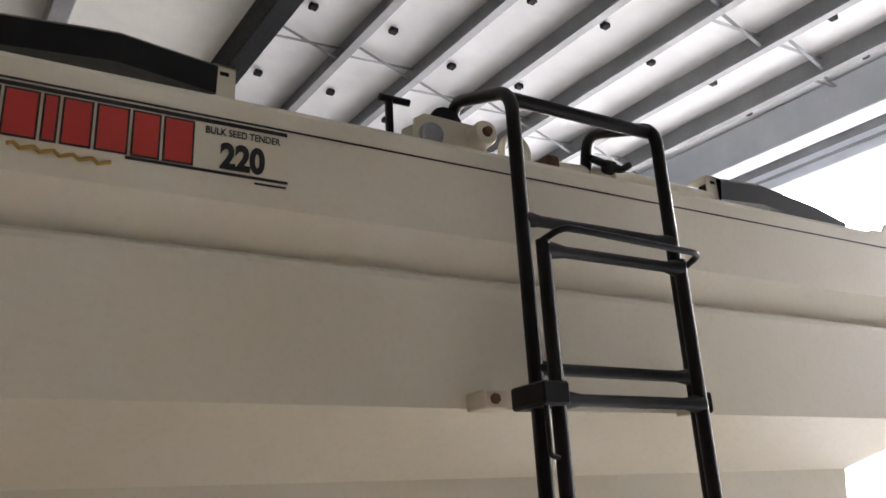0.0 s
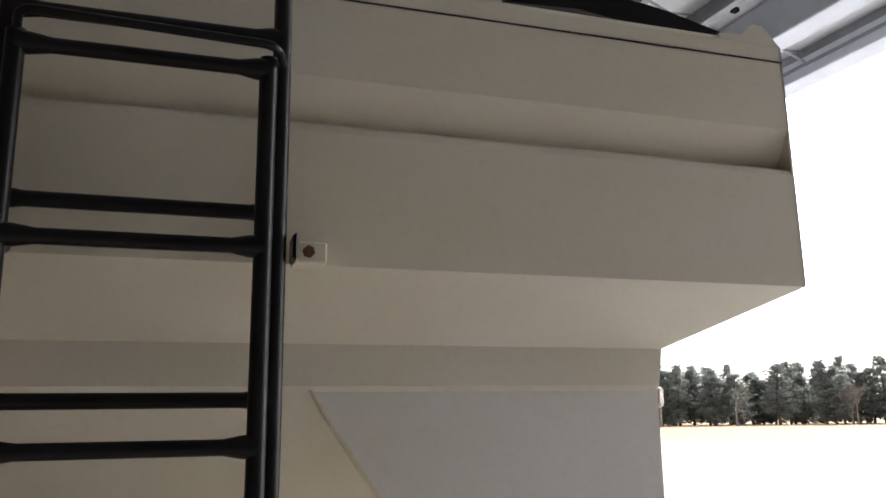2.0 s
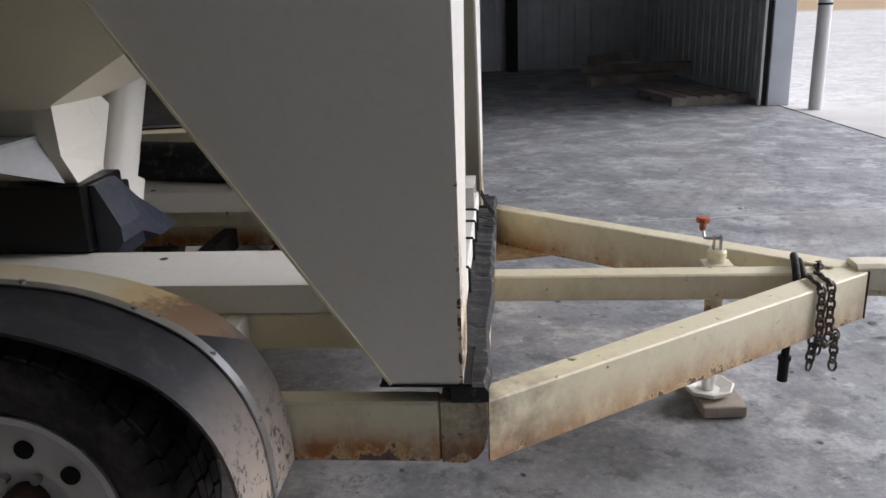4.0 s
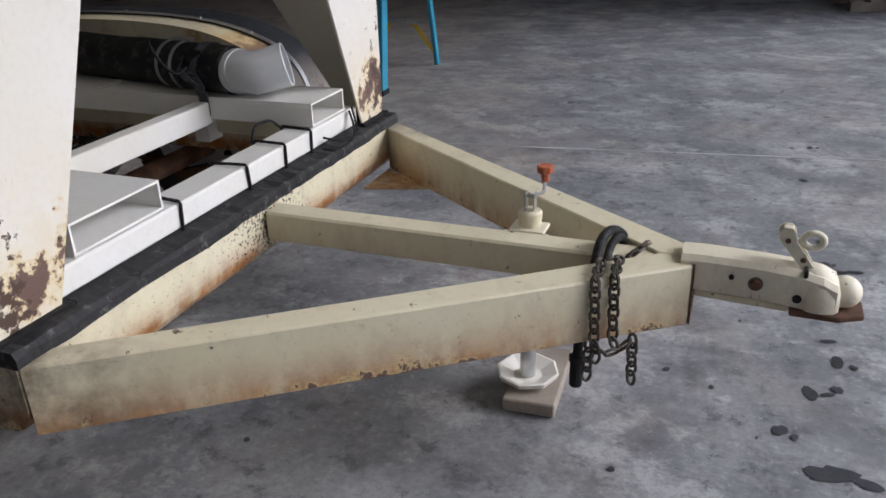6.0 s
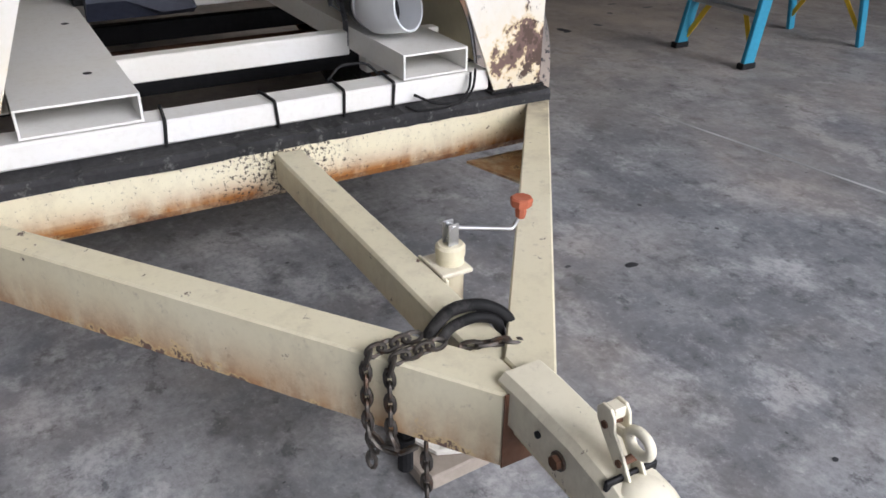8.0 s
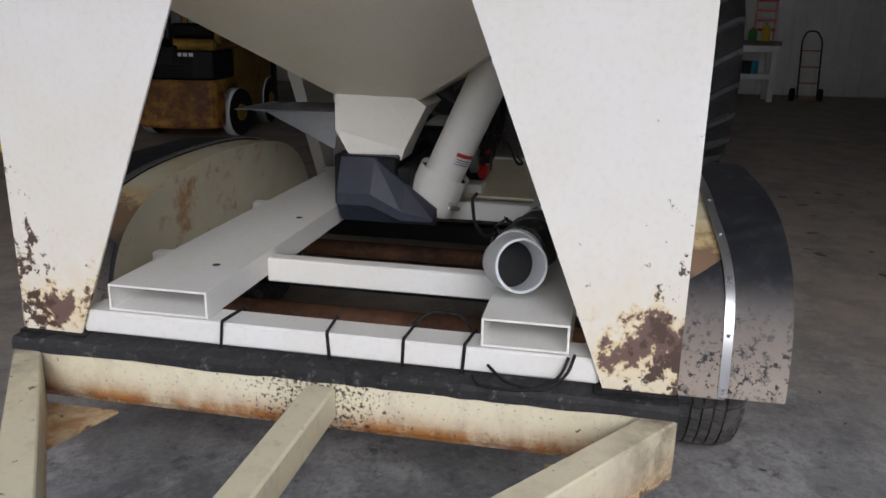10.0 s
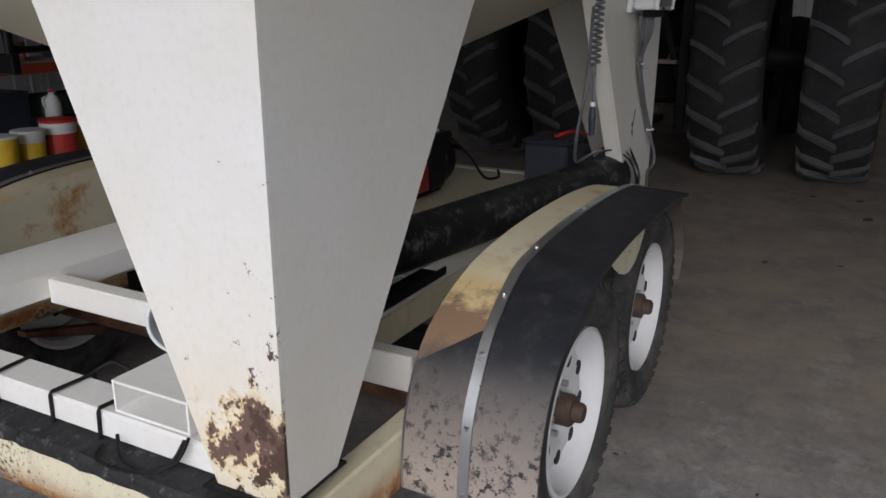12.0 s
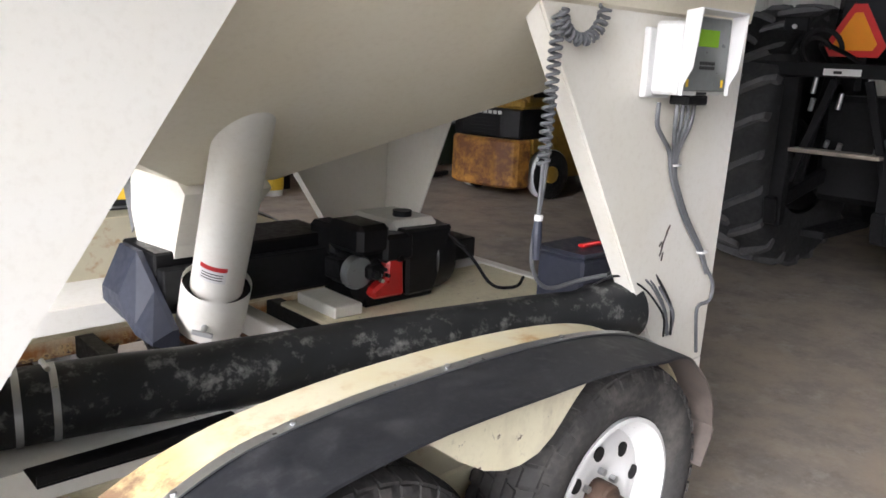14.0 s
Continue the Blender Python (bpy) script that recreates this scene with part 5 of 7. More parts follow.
part("conveyor_side", bx(-1.745, -1.14, -0.098, -0.05, 0.80, 0.93, 0.004), M_dark, tr)
gp = slab([(-1.62, -0.80, 1.105), (-1.29, -0.82, 1.105), (-1.23, -0.353, 1.115), (-1.60, -0.353, 1.115)], (0, 0, 0.004))
slab([(-1.272, -0.68, 1.106), (-1.230, -0.356, 1.114), (-1.172, -0.356, 0.985)], (-0.004, 0, 0), bm=gp)
part("guard_plate", gp, M_purlin, tr, "bent grey guard plate")
part("engine_deck", bx(-2.52, -1.56, -0.098, 0.396, 0.738, 0.7515, 0.003), M_tongue, tr, "cream engine deck")
part("deck_board", bx(-1.71, -1.60, -0.06, 0.16, 0.752, 0.79, 0.004), M_frame, tr)
# rear ends of the rails seen under the hopper: dusty strap plates
for x in (-0.95, -1.9):
    part("rail_strap", bx(x - 0.03, x + 0.03, 0.3975, 0.6145, 0.775, 0.779, 0.001), M_frame, tr)
for x, y in ((-0.30, -0.42), (-0.9, -0.40), (-1.3, 0.45)):
    part("rail_hole", lathe([(0.0, 0.7746), (0.012, 0.7746), (0.012, 0.7752), (0, 0.7752)], 10, "z"), M_dark, tr).location = (x, y, 0)
for x in (-1.15, -1.95):
    part("under_brace", bx(x - 0.03, x + 0.03, -0.81, 0.81, 0.43, 0.52, 0.004), M_dark, tr, "dark cross brace under the deck")
part("rail_post", bx(-0.62, -0.56, 0.50, 0.58, 0.578, 0.697, 0.003), M_frame, tr)
for s in (-1, 1):
    for x in (-0.60, -1.40, -2.25):
        part("outrigger", bx(x - 0.05, x, 0.615 if s > 0 else -0.814, 0.814 if s > 0 else -0.621, 0.60, 0.697, 0.004), M_frame, tr)

# ---- stored spout tube lying on the rail ----
sp = thing("spout_tube", "long black rubber spout with a grey-white plastic elbow", "spout tube", at=(0, 0, RIDE))
P0, P1 = Vector((-0.381, 0.4525, 0.854)), Vector((-2.04, 0.775, 0.853))
hd = (P1 - P0).normalized()
part("hose", tube([P0, P0.lerp(P1, 0.25), P0.lerp(P1, 0.33) + Vector((0, 0, -0.004)), P0.lerp(P1, 0.66), P0.lerp(P1, 0.9), P1, P1 + hd * 0.07, P1 + hd * 0.19], [0.079, 0.079, 0.078, 0.080, 0.079, 0.073, 0.090, 0.094], 32), M_hose, sp, "dusty black rubber hose", smooth=True)
for f in (0.125, 0.165):
    c = P0.lerp(P1, f)
    part("clamp", tube([c, c + hd * 0.014], 0.0815, 32), M_zinc, sp, "steel band clamp", smooth=True)
    part("clamp_screw", cyl(c + Vector((0.007, 0.03, 0.083)), c + Vector((0.007, -0.01, 0.088)), 0.006, 8), M_zinc, sp)
d0, d1 = -hd, Vector((0.85, 0.43, 0.22)).normalized()
B0 = P0 + d0 * 0.095
dm = (d0 + d1).normalized()
part("elbow", tube([P0 - d0 * 0.02, B0 - d0 * 0.035, B0, B0 + dm * 0.012 + d1 * 0.02, B0 + dm * 0.012 + d1 * 0.095], [0.069, 0.069, 0.070, 0.070, 0.071], 36, caps=False), M_pvc, sp, "grey-white plastic elbow", smooth=True)
BE = B0 + dm * 0.012 + d1 * 0.095
part("bell_lining", tube([B0 + dm * 0.012 + d1 * 0.0, BE], [0.062, 0.064], 36, caps=False), M_pvc, sp, smooth=True)
u_ = d1.orthogonal().normalized()
w_ = d1.cross(u_)
part("bell_lip", tube([BE + (u_ * math.cos(a) + w_ * math.sin(a)) * 0.0675 for a in [k * math.pi / 20 for k in range(40)]], 0.0042, 8, closed=True), M_pvc, sp, smooth=True)
part("bell_inside", cyl(B0 + dm * 0.012 + d1 * 0.012, B0 + dm * 0.012 + d1 * 0.014, 0.062, 32), M_dark, sp)
part("collar", tube([P0 + d0 * 0.012, P0 + d0 * 0.03], 0.0735, 36), M_pvc, sp, smooth=True)
ang = bmesh.new()
bx(-1.00, -0.57, 0.615, 0.70, 0.7752, 0.780, 0.001, ang)
bx(-1.00, -0.57, 0.695, 0.70, 0.7805, 0.80, 0.001, ang)
part("support_angle", ang, M_black, sp, "black steel angle under the hose")
def ribbon(path, w, mat, label="", up=(1, 0, 0)):
    b = bmesh.new()
    for a, c in zip(path, path[1:]):
        bar(a, c, 0.0035, w, 0, up=up, bm=b)
    part("strap", b, mat, sp, label)
ctr = P0.lerp(P1, 0.075)
arc = [(ctr.x + 0.02 * math.sin(a), ctr.y + 0.083 * math.cos(a), ctr.z + 0.083 * math.sin(a)) for a in [-0.9 + 0.34 * k for k in range(13)]]
ribbon(arc + [(ctr.x + 0.03, 0.394, 0.79), (ctr.x + 0.035, 0.391, 0.735), (ctr.x + 0.03, 0.391, 0.69)], 0.036, M_strap, "grey webbing strap")
ribbon([(ctr.x + 0.00, 0.43, 0.90), (ctr.x + 0.03, 0.40, 0.925), (ctr.x + 0.01, 0.37, 0.90), (ctr.x - 0.02, 0.375, 0.86), (ctr.x + 0.02, 0.41, 0.83), (ctr.x + 0.05, 0.44, 0.80)], 0.026, M_black)
ribbon([(ctr.x - 0.04, 0.42, 0.885), (ctr.x - 0.02, 0.36, 0.865), (ctr.x + 0.01, 0.355, 0.84), (ctr.x + 0.015, 0.40, 0.805)], 0.022, M_strap)
part("strap_buckle", bx(ctr.x - 0.025, ctr.x + 0.03, 0.418, 0.436, 0.845, 0.885, 0.005), M_black, sp)
part("strap_hook", tube(rounded([(ctr.x, 0.375, 0.875), (ctr.x - 0.01, 0.335, 0.855), (ctr.x - 0.03, 0.30, 0.89), (ctr.x - 0.06, 0.285, 0.96), (ctr.x - 0.07, 0.30, 0.975)], 0.02), 0.005, 8), M_dark, sp, "bent wire hook")

# ---- petrol engine ----
en = thing("petrol_engine", "small red and black petrol engine on the trailer deck", "engine", at=(0, 0, RIDE))
EX, EY, EZ = -1.900, 0.0, 0.752
def eb(x0, x1, y0, y1, z0, z1, bev=0.012):
    return bx(EX + x0, EX + x1, EY + y0, EY + y1, EZ + z0, EZ + z1, bev)
part("base", eb(-0.15, 0.15, -0.12, 0.12, 0.0, 0.05, 0.006), M_dark, en)
part("crankcase", eb(-0.11, 0.10, -0.10, 0.08, 0.05, 0.17), M_dark, en)
part("red_cover", slab([((EX + 0.085) - 0.08, EY + 0.150, EZ + 0.03), ((EX + 0.085) + 0.055, EY + 0.155, EZ + 0.035), ((EX + 0.085) + 0.060, EY + 0.155, EZ + 0.065), ((EX + 0.085) + 0.005, EY + 0.155, EZ + 0.10), ((EX + 0.085) - 0.005, EY + 0.150, EZ + 0.175), ((EX + 0.085) - 0.075, EY + 0.145, EZ + 0.185)], (0, -0.06, 0), 0.010), M_red, en, "bright red engine cowl")
part("fan_housing", moved(lathe([(0.0, 0.0), (0.125, 0.0), (0.130, 0.02), (0.130, 0.085), (0.115, 0.10), (0.06, 0.108), (0, 0.108)], 28, "x"), pose(EX - 0.235, EY + 0.02, EZ + 0.125)), M_black, en, smooth=True)
part("recoil_cover", moved(lathe([(0, -0.035), (0.08, -0.035), (0.108, -0.012), (0.118, 0.0)], 24, "x"), pose(EX - 0.236, EY + 0.02, EZ + 0.125)), M_red, en, "red recoil starter cover", smooth=True)
part("fuel_tank", eb(-0.19, 0.03, -0.16, 0.10, 0.205, 0.275, 0.022), M_tankwhite, en, "off-white fuel tank")
part("fuel_cap", cyl((EX - 0.08, EY + 0.02, EZ + 0.275), (EX - 0.08, EY + 0.02, EZ + 0.295), 0.034, 18), M_black, en, smooth=True)
part("air_cleaner", eb(0.07, 0.20, -0.04, 0.15, 0.185, 0.285, 0.018), M_black, en)
part("air_cleaner_base", eb(-0.03, 0.10, -0.02, 0.155, 0.15, 0.245, 0.014), M_black, en)
part("muffler", eb(0.10, 0.19, -0.16, -0.02, 0.15, 0.26, 0.014), M_dark, en)
part("carburettor", eb(0.09, 0.155, 0.08, 0.15, 0.10, 0.15, 0.010), M_dark, en)
part("cylinder", merge(eb(0.02, 0.17, -0.08, 0.06, 0.06, 0.17, 0.006), eb(0.16, 0.20, -0.05, 0.03, 0.08, 0.15, 0.006)), M_dark, en)
part("cylinder_cover", moved(lathe([(0, 0.0), (0.052, 0.0), (0.058, -0.012), (0.058, -0.03), (0, -0.03)], 20, "y"), pose(EX + 0.175, EY + 0.12, EZ + 0.125)), M_panel, en, "dull grey engine cover", smooth=True)
part("crank_cover", moved(lathe([(0, 0.0), (0.085, 0.0), (0.095, -0.015), (0.095, -0.05), (0, -0.05)], 24, "y"), pose(EX + 0.085, EY + 0.115, EZ + 0.085)), M_dark, en, smooth=True)
for k_, (x_, z_) in enumerate(((0.10, 0.135), (0.12, 0.118), (0.085, 0.112), (0.11, 0.098))):
    part("carburettor_nut", cyl((EX + x_, EY + 0.145, EZ + z_), (EX + x_, EY + 0.162, EZ + z_), 0.007, 8), M_zinc if k_ % 2 else M_black, en)
part("carburettor_knob", cyl(((EX + 0.085) + 0.05, EY + 0.14, EZ + 0.12), ((EX + 0.085) + 0.05, EY + 0.165, EZ + 0.12), 0.015, 10), M_dark, en)
part("switch", cyl(((EX + 0.085) - 0.05, EY + 0.15, EZ + 0.16), ((EX + 0.085) - 0.05, EY + 0.165, EZ + 0.165), 0.010, 10), M_black, en)
part("side_shroud", slab([(EX - 0.14, EY + 0.14, EZ + 0.02), (EX - 0.01, EY + 0.145, EZ + 0.02), (EX + 0.0, EY + 0.150, EZ + 0.22), (EX + 0.01, EY + 0.15, EZ + 0.255), (EX - 0.22, EY + 0.14, EZ + 0.25)], (0, -0.22, 0), 0.010), M_black, en)
part("pull_handle", bar((EX - 0.27, EY + 0.09, EZ + 0.18), (EX - 0.27, EY + 0.15, EZ + 0.165), 0.02, 0.018), M_black, en)
part("battery_cable", tube(rounded([(EX - 0.19, EY + 0.13, EZ + 0.23), (EX - 0.26, EY + 0.20, EZ + 0.14), (EX - 0.33, EY + 0.24, EZ + 0.02), (EX - 0.45, EY + 0.26, EZ + 0.012), (EX - 0.52, EY + 0.22, EZ + 0.03)], 0.06, 4), 0.006, 8), M_rubber, en)

# ---- battery box ----
bt = thing("battery_box", "dark navy plastic battery box with a red strap on its lid", "battery box", at=(0, 0, RIDE))
part("box", bx(-2.49, -2.26, 0.415, 0.61, 0.7755, 0.950, 0.010), M_navy, bt)
part("lid", bx(-2.50, -2.25, 0.405, 0.62, 0.951, 0.970, 0.008), M_navy, bt)
part("strap", bx(-2.44, -2.34, 0.52, 0.55, 0.9705, 0.982, 0.004), M_red, bt, "red strap")
part("red_cable", tube(rounded([(-2.35, 0.54, 0.980), (-2.39, 0.59, 0.998), (-2.46, 0.63, 0.972)], 0.03), 0.006, 8), M_red, bt)

# ---- scale indicator on the rear leg, its cables, the coiled lead ----
ci = thing("scale_indicator", "white scale indicator with a green display on the trailer leg", "control box", at=(0, 0, RIDE))
cy = 0.874
part("back_plate", bx(-2.2062, -2.0813, cy, cy + 0.02, 1.4928, 1.6776, 0.004), M_paper, ci)
part("housing", bx(-2.3525, -2.1028, cy + 0.02, cy + 0.10, 1.5040, 1.6944, 0.008), M_paper, ci, "white plastic housing")
sh = bmesh.new()
slab([(-2.1157, cy + 0.10, 1.5040), (-2.1157, cy + 0.10, 1.7168), (-2.1157, cy + 0.148, 1.7246), (-2.1157, cy + 0.135, 1.5768), (-2.1157, cy + 0.112, 1.5320), (-2.1157, cy + 0.112, 1.5040)], (-0.004, 0, 0), bm=sh)
slab([(-2.3569, cy + 0.10, 1.5040), (-2.3569, cy + 0.10, 1.7168), (-2.3569, cy + 0.148, 1.7246), (-2.3569, cy + 0.135, 1.5768), (-2.3569, cy + 0.112, 1.5320), (-2.3569, cy + 0.112, 1.5040)], (-0.004, 0, 0), bm=sh)
slab([(-2.1157, cy + 0.10, 1.7168), (-2.1157, cy + 0.148, 1.7246), (-2.3604, cy + 0.148, 1.7246), (-2.3604, cy + 0.10, 1.7168)], (0, 0, 0.004), bm=sh)
part("sun_shield", sh, M_paper, ci)
part("front_panel", bx(-2.3440, -2.1244, cy + 0.1005, cy + 0.108, 1.5152, 1.7112, 0.004), M_panel, ci, "dark grey front panel")
part("display", bx(-2.2794, -2.1761, cy + 0.1085, cy + 0.110, 1.6328, 1.6776, 0.001), M_lcd, ci, "green liquid-crystal display")
part("panel_mark", bx(-2.1718, -2.1416, cy + 0.1085, cy + 0.1095, 1.6832, 1.7034, 0), M_ink, ci)
for r_ in range(2):
    for k in range(5):
        part("button", bx(-2.2707 + 0.0162 * k, -2.2569 + 0.0162 * k, cy + 0.1085, cy + 0.1105, 1.5734 + 0.012 * r_, 1.5824 + 0.012 * r_, 0.001), M_ink, ci)
for x in (-2.3268, -2.1459):
    part("warning_mark", bx(x, x + 0.011, cy + 0.1085, cy + 0.1095, 1.5264, 1.5466, 0), M_yellow, ci)
part("badge", bx(-2.2579, -2.2062, cy + 0.1003, cy + 0.102, 1.5051, 1.5130, 0), M_ink, ci)
part("cable_gland", bx(-2.2923, -2.1890, cy + 0.03, cy + 0.09, 1.4760, 1.5029, 0.004), M_black, ci, "black cable glands")
tie = (-2.275, cy + 0.020, 1.300)
for x in (-2.290, -2.262, -2.232, -2.203, -2.110):
    part("cable", tube(rounded([(x, cy + 0.05, 1.482), (x + 0.002, cy + 0.05, 1.42), (tie[0] + 0.2 * (x - tie[0]), tie[1], tie[2] + 0.04), (tie[0] + 0.10 * (x - tie[0]), tie[1], tie[2] - 0.03), (-2.36 + 0.1 * (x + 2.2), cy + 0.020, 1.14), (-2.49 + 0.08 * (x + 2.2), cy + 0.020, 1.01), (-2.52, cy + 0.03, 0.94)], 0.05, 3), 0.0065, 8), M_cable, ci, "grey cable", smooth=True)
part("cable_tie", tube([(tie[0] + 0.022 * math.cos(a), tie[1] + 0.014 * math.sin(a), tie[2]) for a in [k * 0.63 for k in range(10)]], 0.004, 6, closed=True), M_paper, ci)
part("cable_tie", tube([(-2.49 + 0.02 * math.cos(a), cy + 0.022 + 0.014 * math.sin(a), 1.012) for a in [k * 0.63 for k in range(10)]], 0.004, 6, closed=True), M_paper, ci)
part("cable", tube(rounded([(-2.505, cy + 0.02, 0.98), (-2.575, cy + 0.03, 0.90), (-2.57, cy + 0.03, 0.835), (-2.50, cy + 0.02, 0.835), (-2.515, cy + 0.02, 0.75), (-2.55, cy + 0.012, 0.66)], 0.03, 3), 0.006, 8), M_cable, ci, smooth=True)
cl2 = thing("coiled_cable", "grey coiled lead hanging beside the trailer leg", "cable", at=(0, 0, RIDE))
def helix(p, q, turns, r, seg=9, taper=1.0):
    p, q = Vector(p), Vector(q)
    d = (q - p).normalized()
    u = d.orthogonal().normalized()
    w = d.cross(u)
    n = int(turns * seg)
    return [p.lerp(q, k / n) + (u * math.cos(2 * math.pi * k / seg) + w * math.sin(2 * math.pi * k / seg)) * r for k in range(n + 1)]
part("coil", tube(helix((-1.694, 0.90, 1.688), (-1.682, 0.895, 1.330), 19, 0.0138), 0.0046, 6), M_cable, cl2, smooth=True)
arc2 = [Vector((-1.697 - 0.082 * (1 - math.cos(a)), 0.905, 1.693 + 0.02 * a / 3.14 - 0.075 * math.sin(a))) for a in [k * math.pi / 8 for k in range(9)]]
for a, b_ in zip(arc2, arc2[1:]):
    part("coil", tube(helix(a, b_, 1.8, 0.0138), 0.0046, 6), M_cable, cl2, smooth=True)
part("lead", tube([(-1.682, 0.895, 1.338), (-1.679, 0.895, 1.258), (-1.680, 0.895, 1.188)], 0.005, 8), M_cable, cl2)
part("plug", tube([(-1.680, 0.895, 1.198), (-1.679, 0.895, 1.158), (-1.682, 0.895, 1.098)], [0.009, 0.013, 0.010], 10), M_navy, cl2, "dark plug")
part("plug_ring", cyl((-1.680, 0.895, 1.210), (-1.680, 0.895, 1.196), 0.011, 12), M_paper, cl2)
part("lead", tube(rounded([(-1.742, 0.86, 1.518), (-1.747, 0.85, 1.268), (-1.74, 0.82, 1.068), (-1.86, 0.78, 0.955), (-2.02, 0.78, 0.965), (-2.12, 0.80, 0.97)], 0.08, 4), 0.006, 8), M_cable, cl2, smooth=True)
rngc = random.Random(8)
for k in range(9):
    a, z = rngc.uniform(-0.05, 0.05), rngc.uniform(-0.02, 0.02)
    part("lead", tube(rounded([(-2.13 + a, 0.77, 0.94 + z), (-2.18 + a, 0.84 + z, 0.995 + z), (-2.25 + a, 0.875 + a * 0.3, 0.95 + z), (-2.32 + a * 0.6, 0.89 + abs(a) * 0.4, 0.85 + z), (-2.35 + a * 0.4, 0.89 + z * 0.2, 0.76)], 0.05, 3), 0.0035, 6), M_cable if k % 3 else M_rubber, cl2)

# ---- step ladder beyond the trailer ----
sl = thing("step_ladder", "blue fibreglass step ladder with yellow foot braces", "ladder", at=(-1.43, 3.72, 0))
HL, SPR = 2.35, 0.52
for s in (-1, 1):
    part("rail", bar((0.27 * s, -SPR, 0.0), (0.20 * s, -0.07, HL), 0.032, 0.085, 0.004, up=(0, 1, 0)), M_blue, sl)
    part("rail", bar((0.27 * s, SPR, 0.0), (0.22 * s, 0.07, HL - 0.05), 0.030, 0.055, 0.004, up=(0, 1, 0)), M_blue, sl)
    part("foot", bx(0.27 * s - 0.025, 0.27 * s + 0.025, -SPR - 0.055, -SPR + 0.055, 0.0, 0.035, 0.004), M_rubber, sl)
    part("foot_brace", bar((0.260 * s, -SPR + 0.035, 0.07), (0.14 * s, -SPR + 0.07, 0.285), 0.035, 0.006, 0.001, up=(0, 1, 0)), M_yellow, sl, "yellow foot brace")
    part("foot_brace", bar((0.260 * s, SPR - 0.03, 0.10), (0.10 * s, SPR - 0.06, 0.33), 0.030, 0.006, 0.001, up=(0, 1, 0)), M_yellow, sl)
    part("spreader", bar((0.232 * s, -0.33, 1.25), (0.232 * s, 0.33, 1.25), 0.004, 0.02, 0, up=(0, 0, 1)), M_zinc, sl)
for k in range(7):
    z = 0.30 + 0.295 * k
    f = z / HL
    y = -SPR + (SPR - 0.07) * f
    hw = 0.27 - 0.07 * f
    part("step", bx(-hw, hw, y - 0.035, y + 0.05, z - 0.012, z + 0.012, 0.003), M_zinc, sl, "aluminium step")
for z in (0.34, 0.95, 1.55):
    f = z / HL
    part("rear_bar", bx(-0.27 + 0.05 * f, 0.27 - 0.05 * f, SPR - (SPR - 0.07) * f - 0.012, SPR - (SPR - 0.07) * f + 0.012, z - 0.015, z + 0.015, 0.003), M_zinc, sl)
part("top_cap", bx(-0.24, 0.24, -0.13, 0.13, HL - 0.02, HL + 0.05, 0.012), M_blue, sl)

# ---- big tractor behind the trailer ----
tc = thing("tractor", "dark farm tractor with dual rear tyres seen from behind", "tractor")
TR_ = 0.925


def ag_carcass():
    return lathe([(0.49, -0.19), (0.53, -0.225), (0.66, -0.242), (0.765, -0.235), (0.815, -0.20), (0.825, 0.0), (0.815, 0.20), (0.765, 0.235), (0.66, 0.242), (0.53, 0.225), (0.49, 0.19)], 56, "y")


def ag_lugs():
    b = bmesh.new()
    n = 22
    for k in range(n):
        for s in (-1, 1):
            a0 = 2 * math.pi * (k + (0.5 if s > 0 else 0)) / n
            rows = []
            for f, r0, wd in ((0.0, 0.855, 0.030), (0.08, 0.860, 0.036), (0.40, 0.862, 0.032), (0.75, 0.856, 0.032), (1.0, 0.828, 0.036), (1.12, 0.765, 0.038)):
                a = a0 + 0.20 * f - 0.04 * f * f
                y = s * (-0.014 + min(1.03, f) * 0.242)
                rows.append([((r0 - dr) * math.cos(a + da), y, (r0 - dr) * math.sin(a + da)) for da, dr in ((-wd, 0.05), (-wd * 0.66, 0.0), (wd * 0.66, 0.0), (wd, 0.05))])
            loft(rows, b)
    return b


BIG = Matrix.Diagonal((1.076, 1.06, 1.076, 1))
tw = new("rear_wheel", mesh_from("rear_wheel", moved(ag_carcass(), BIG), M_agtyre))
tw.data.polygons.foreach_set("use_smooth", [True] * len(tw.data.polygons))
tw.parent = tc
tagged(tw, "large chevron-lugged tractor tyre")
part("tread", moved(ag_lugs(), BIG), M_litlug, tw, "grey chevron lugs, coloured paler for the light on them")
part("wheel_disc", lathe([(0.50, -0.19), (0.50, 0.19), (0.45, 0.10), (0.36, 0.02), (0.18, 0.0), (0.0, 0.0), (0.0, -0.03), (0.36, -0.03), (0.47, -0.10), (0.50, -0.19)], 40, "y"), M_dark, tw, smooth=True)
part("wheel_hub", lathe([(0.14, -0.10), (0.14, 0.10), (0.10, 0.14), (0, 0.14)], 16, "y"), M_dark, tw)
XC, YC = 0.0, 0.0
tc.matrix_basis = pose(-6.55, -0.02, 0) @ Matrix.Scale(1.1, 4)
tw.matrix_basis = pose(XC, YC + 0.63, TR_)
copy_thing(tw, pose(XC - 0.04, YC + 1.385, TR_, 0, 7, 0))
copy_thing(tw, pose(XC, YC - 0.63, TR_, 0, 5, 0))
copy_thing(tw, pose(XC - 0.04, YC - 1.385, TR_, 0, 12, 0))
part("axle", cyl((XC, YC - 1.42, TR_), (XC, YC + 1.42, TR_), 0.10, 18), M_dark, tc, smooth=True)
part("axle_housing", bx(XC - 0.35, XC + 0.22, YC - 0.30, YC + 0.30, 0.55, 1.25, 0.04), M_dark, tc)
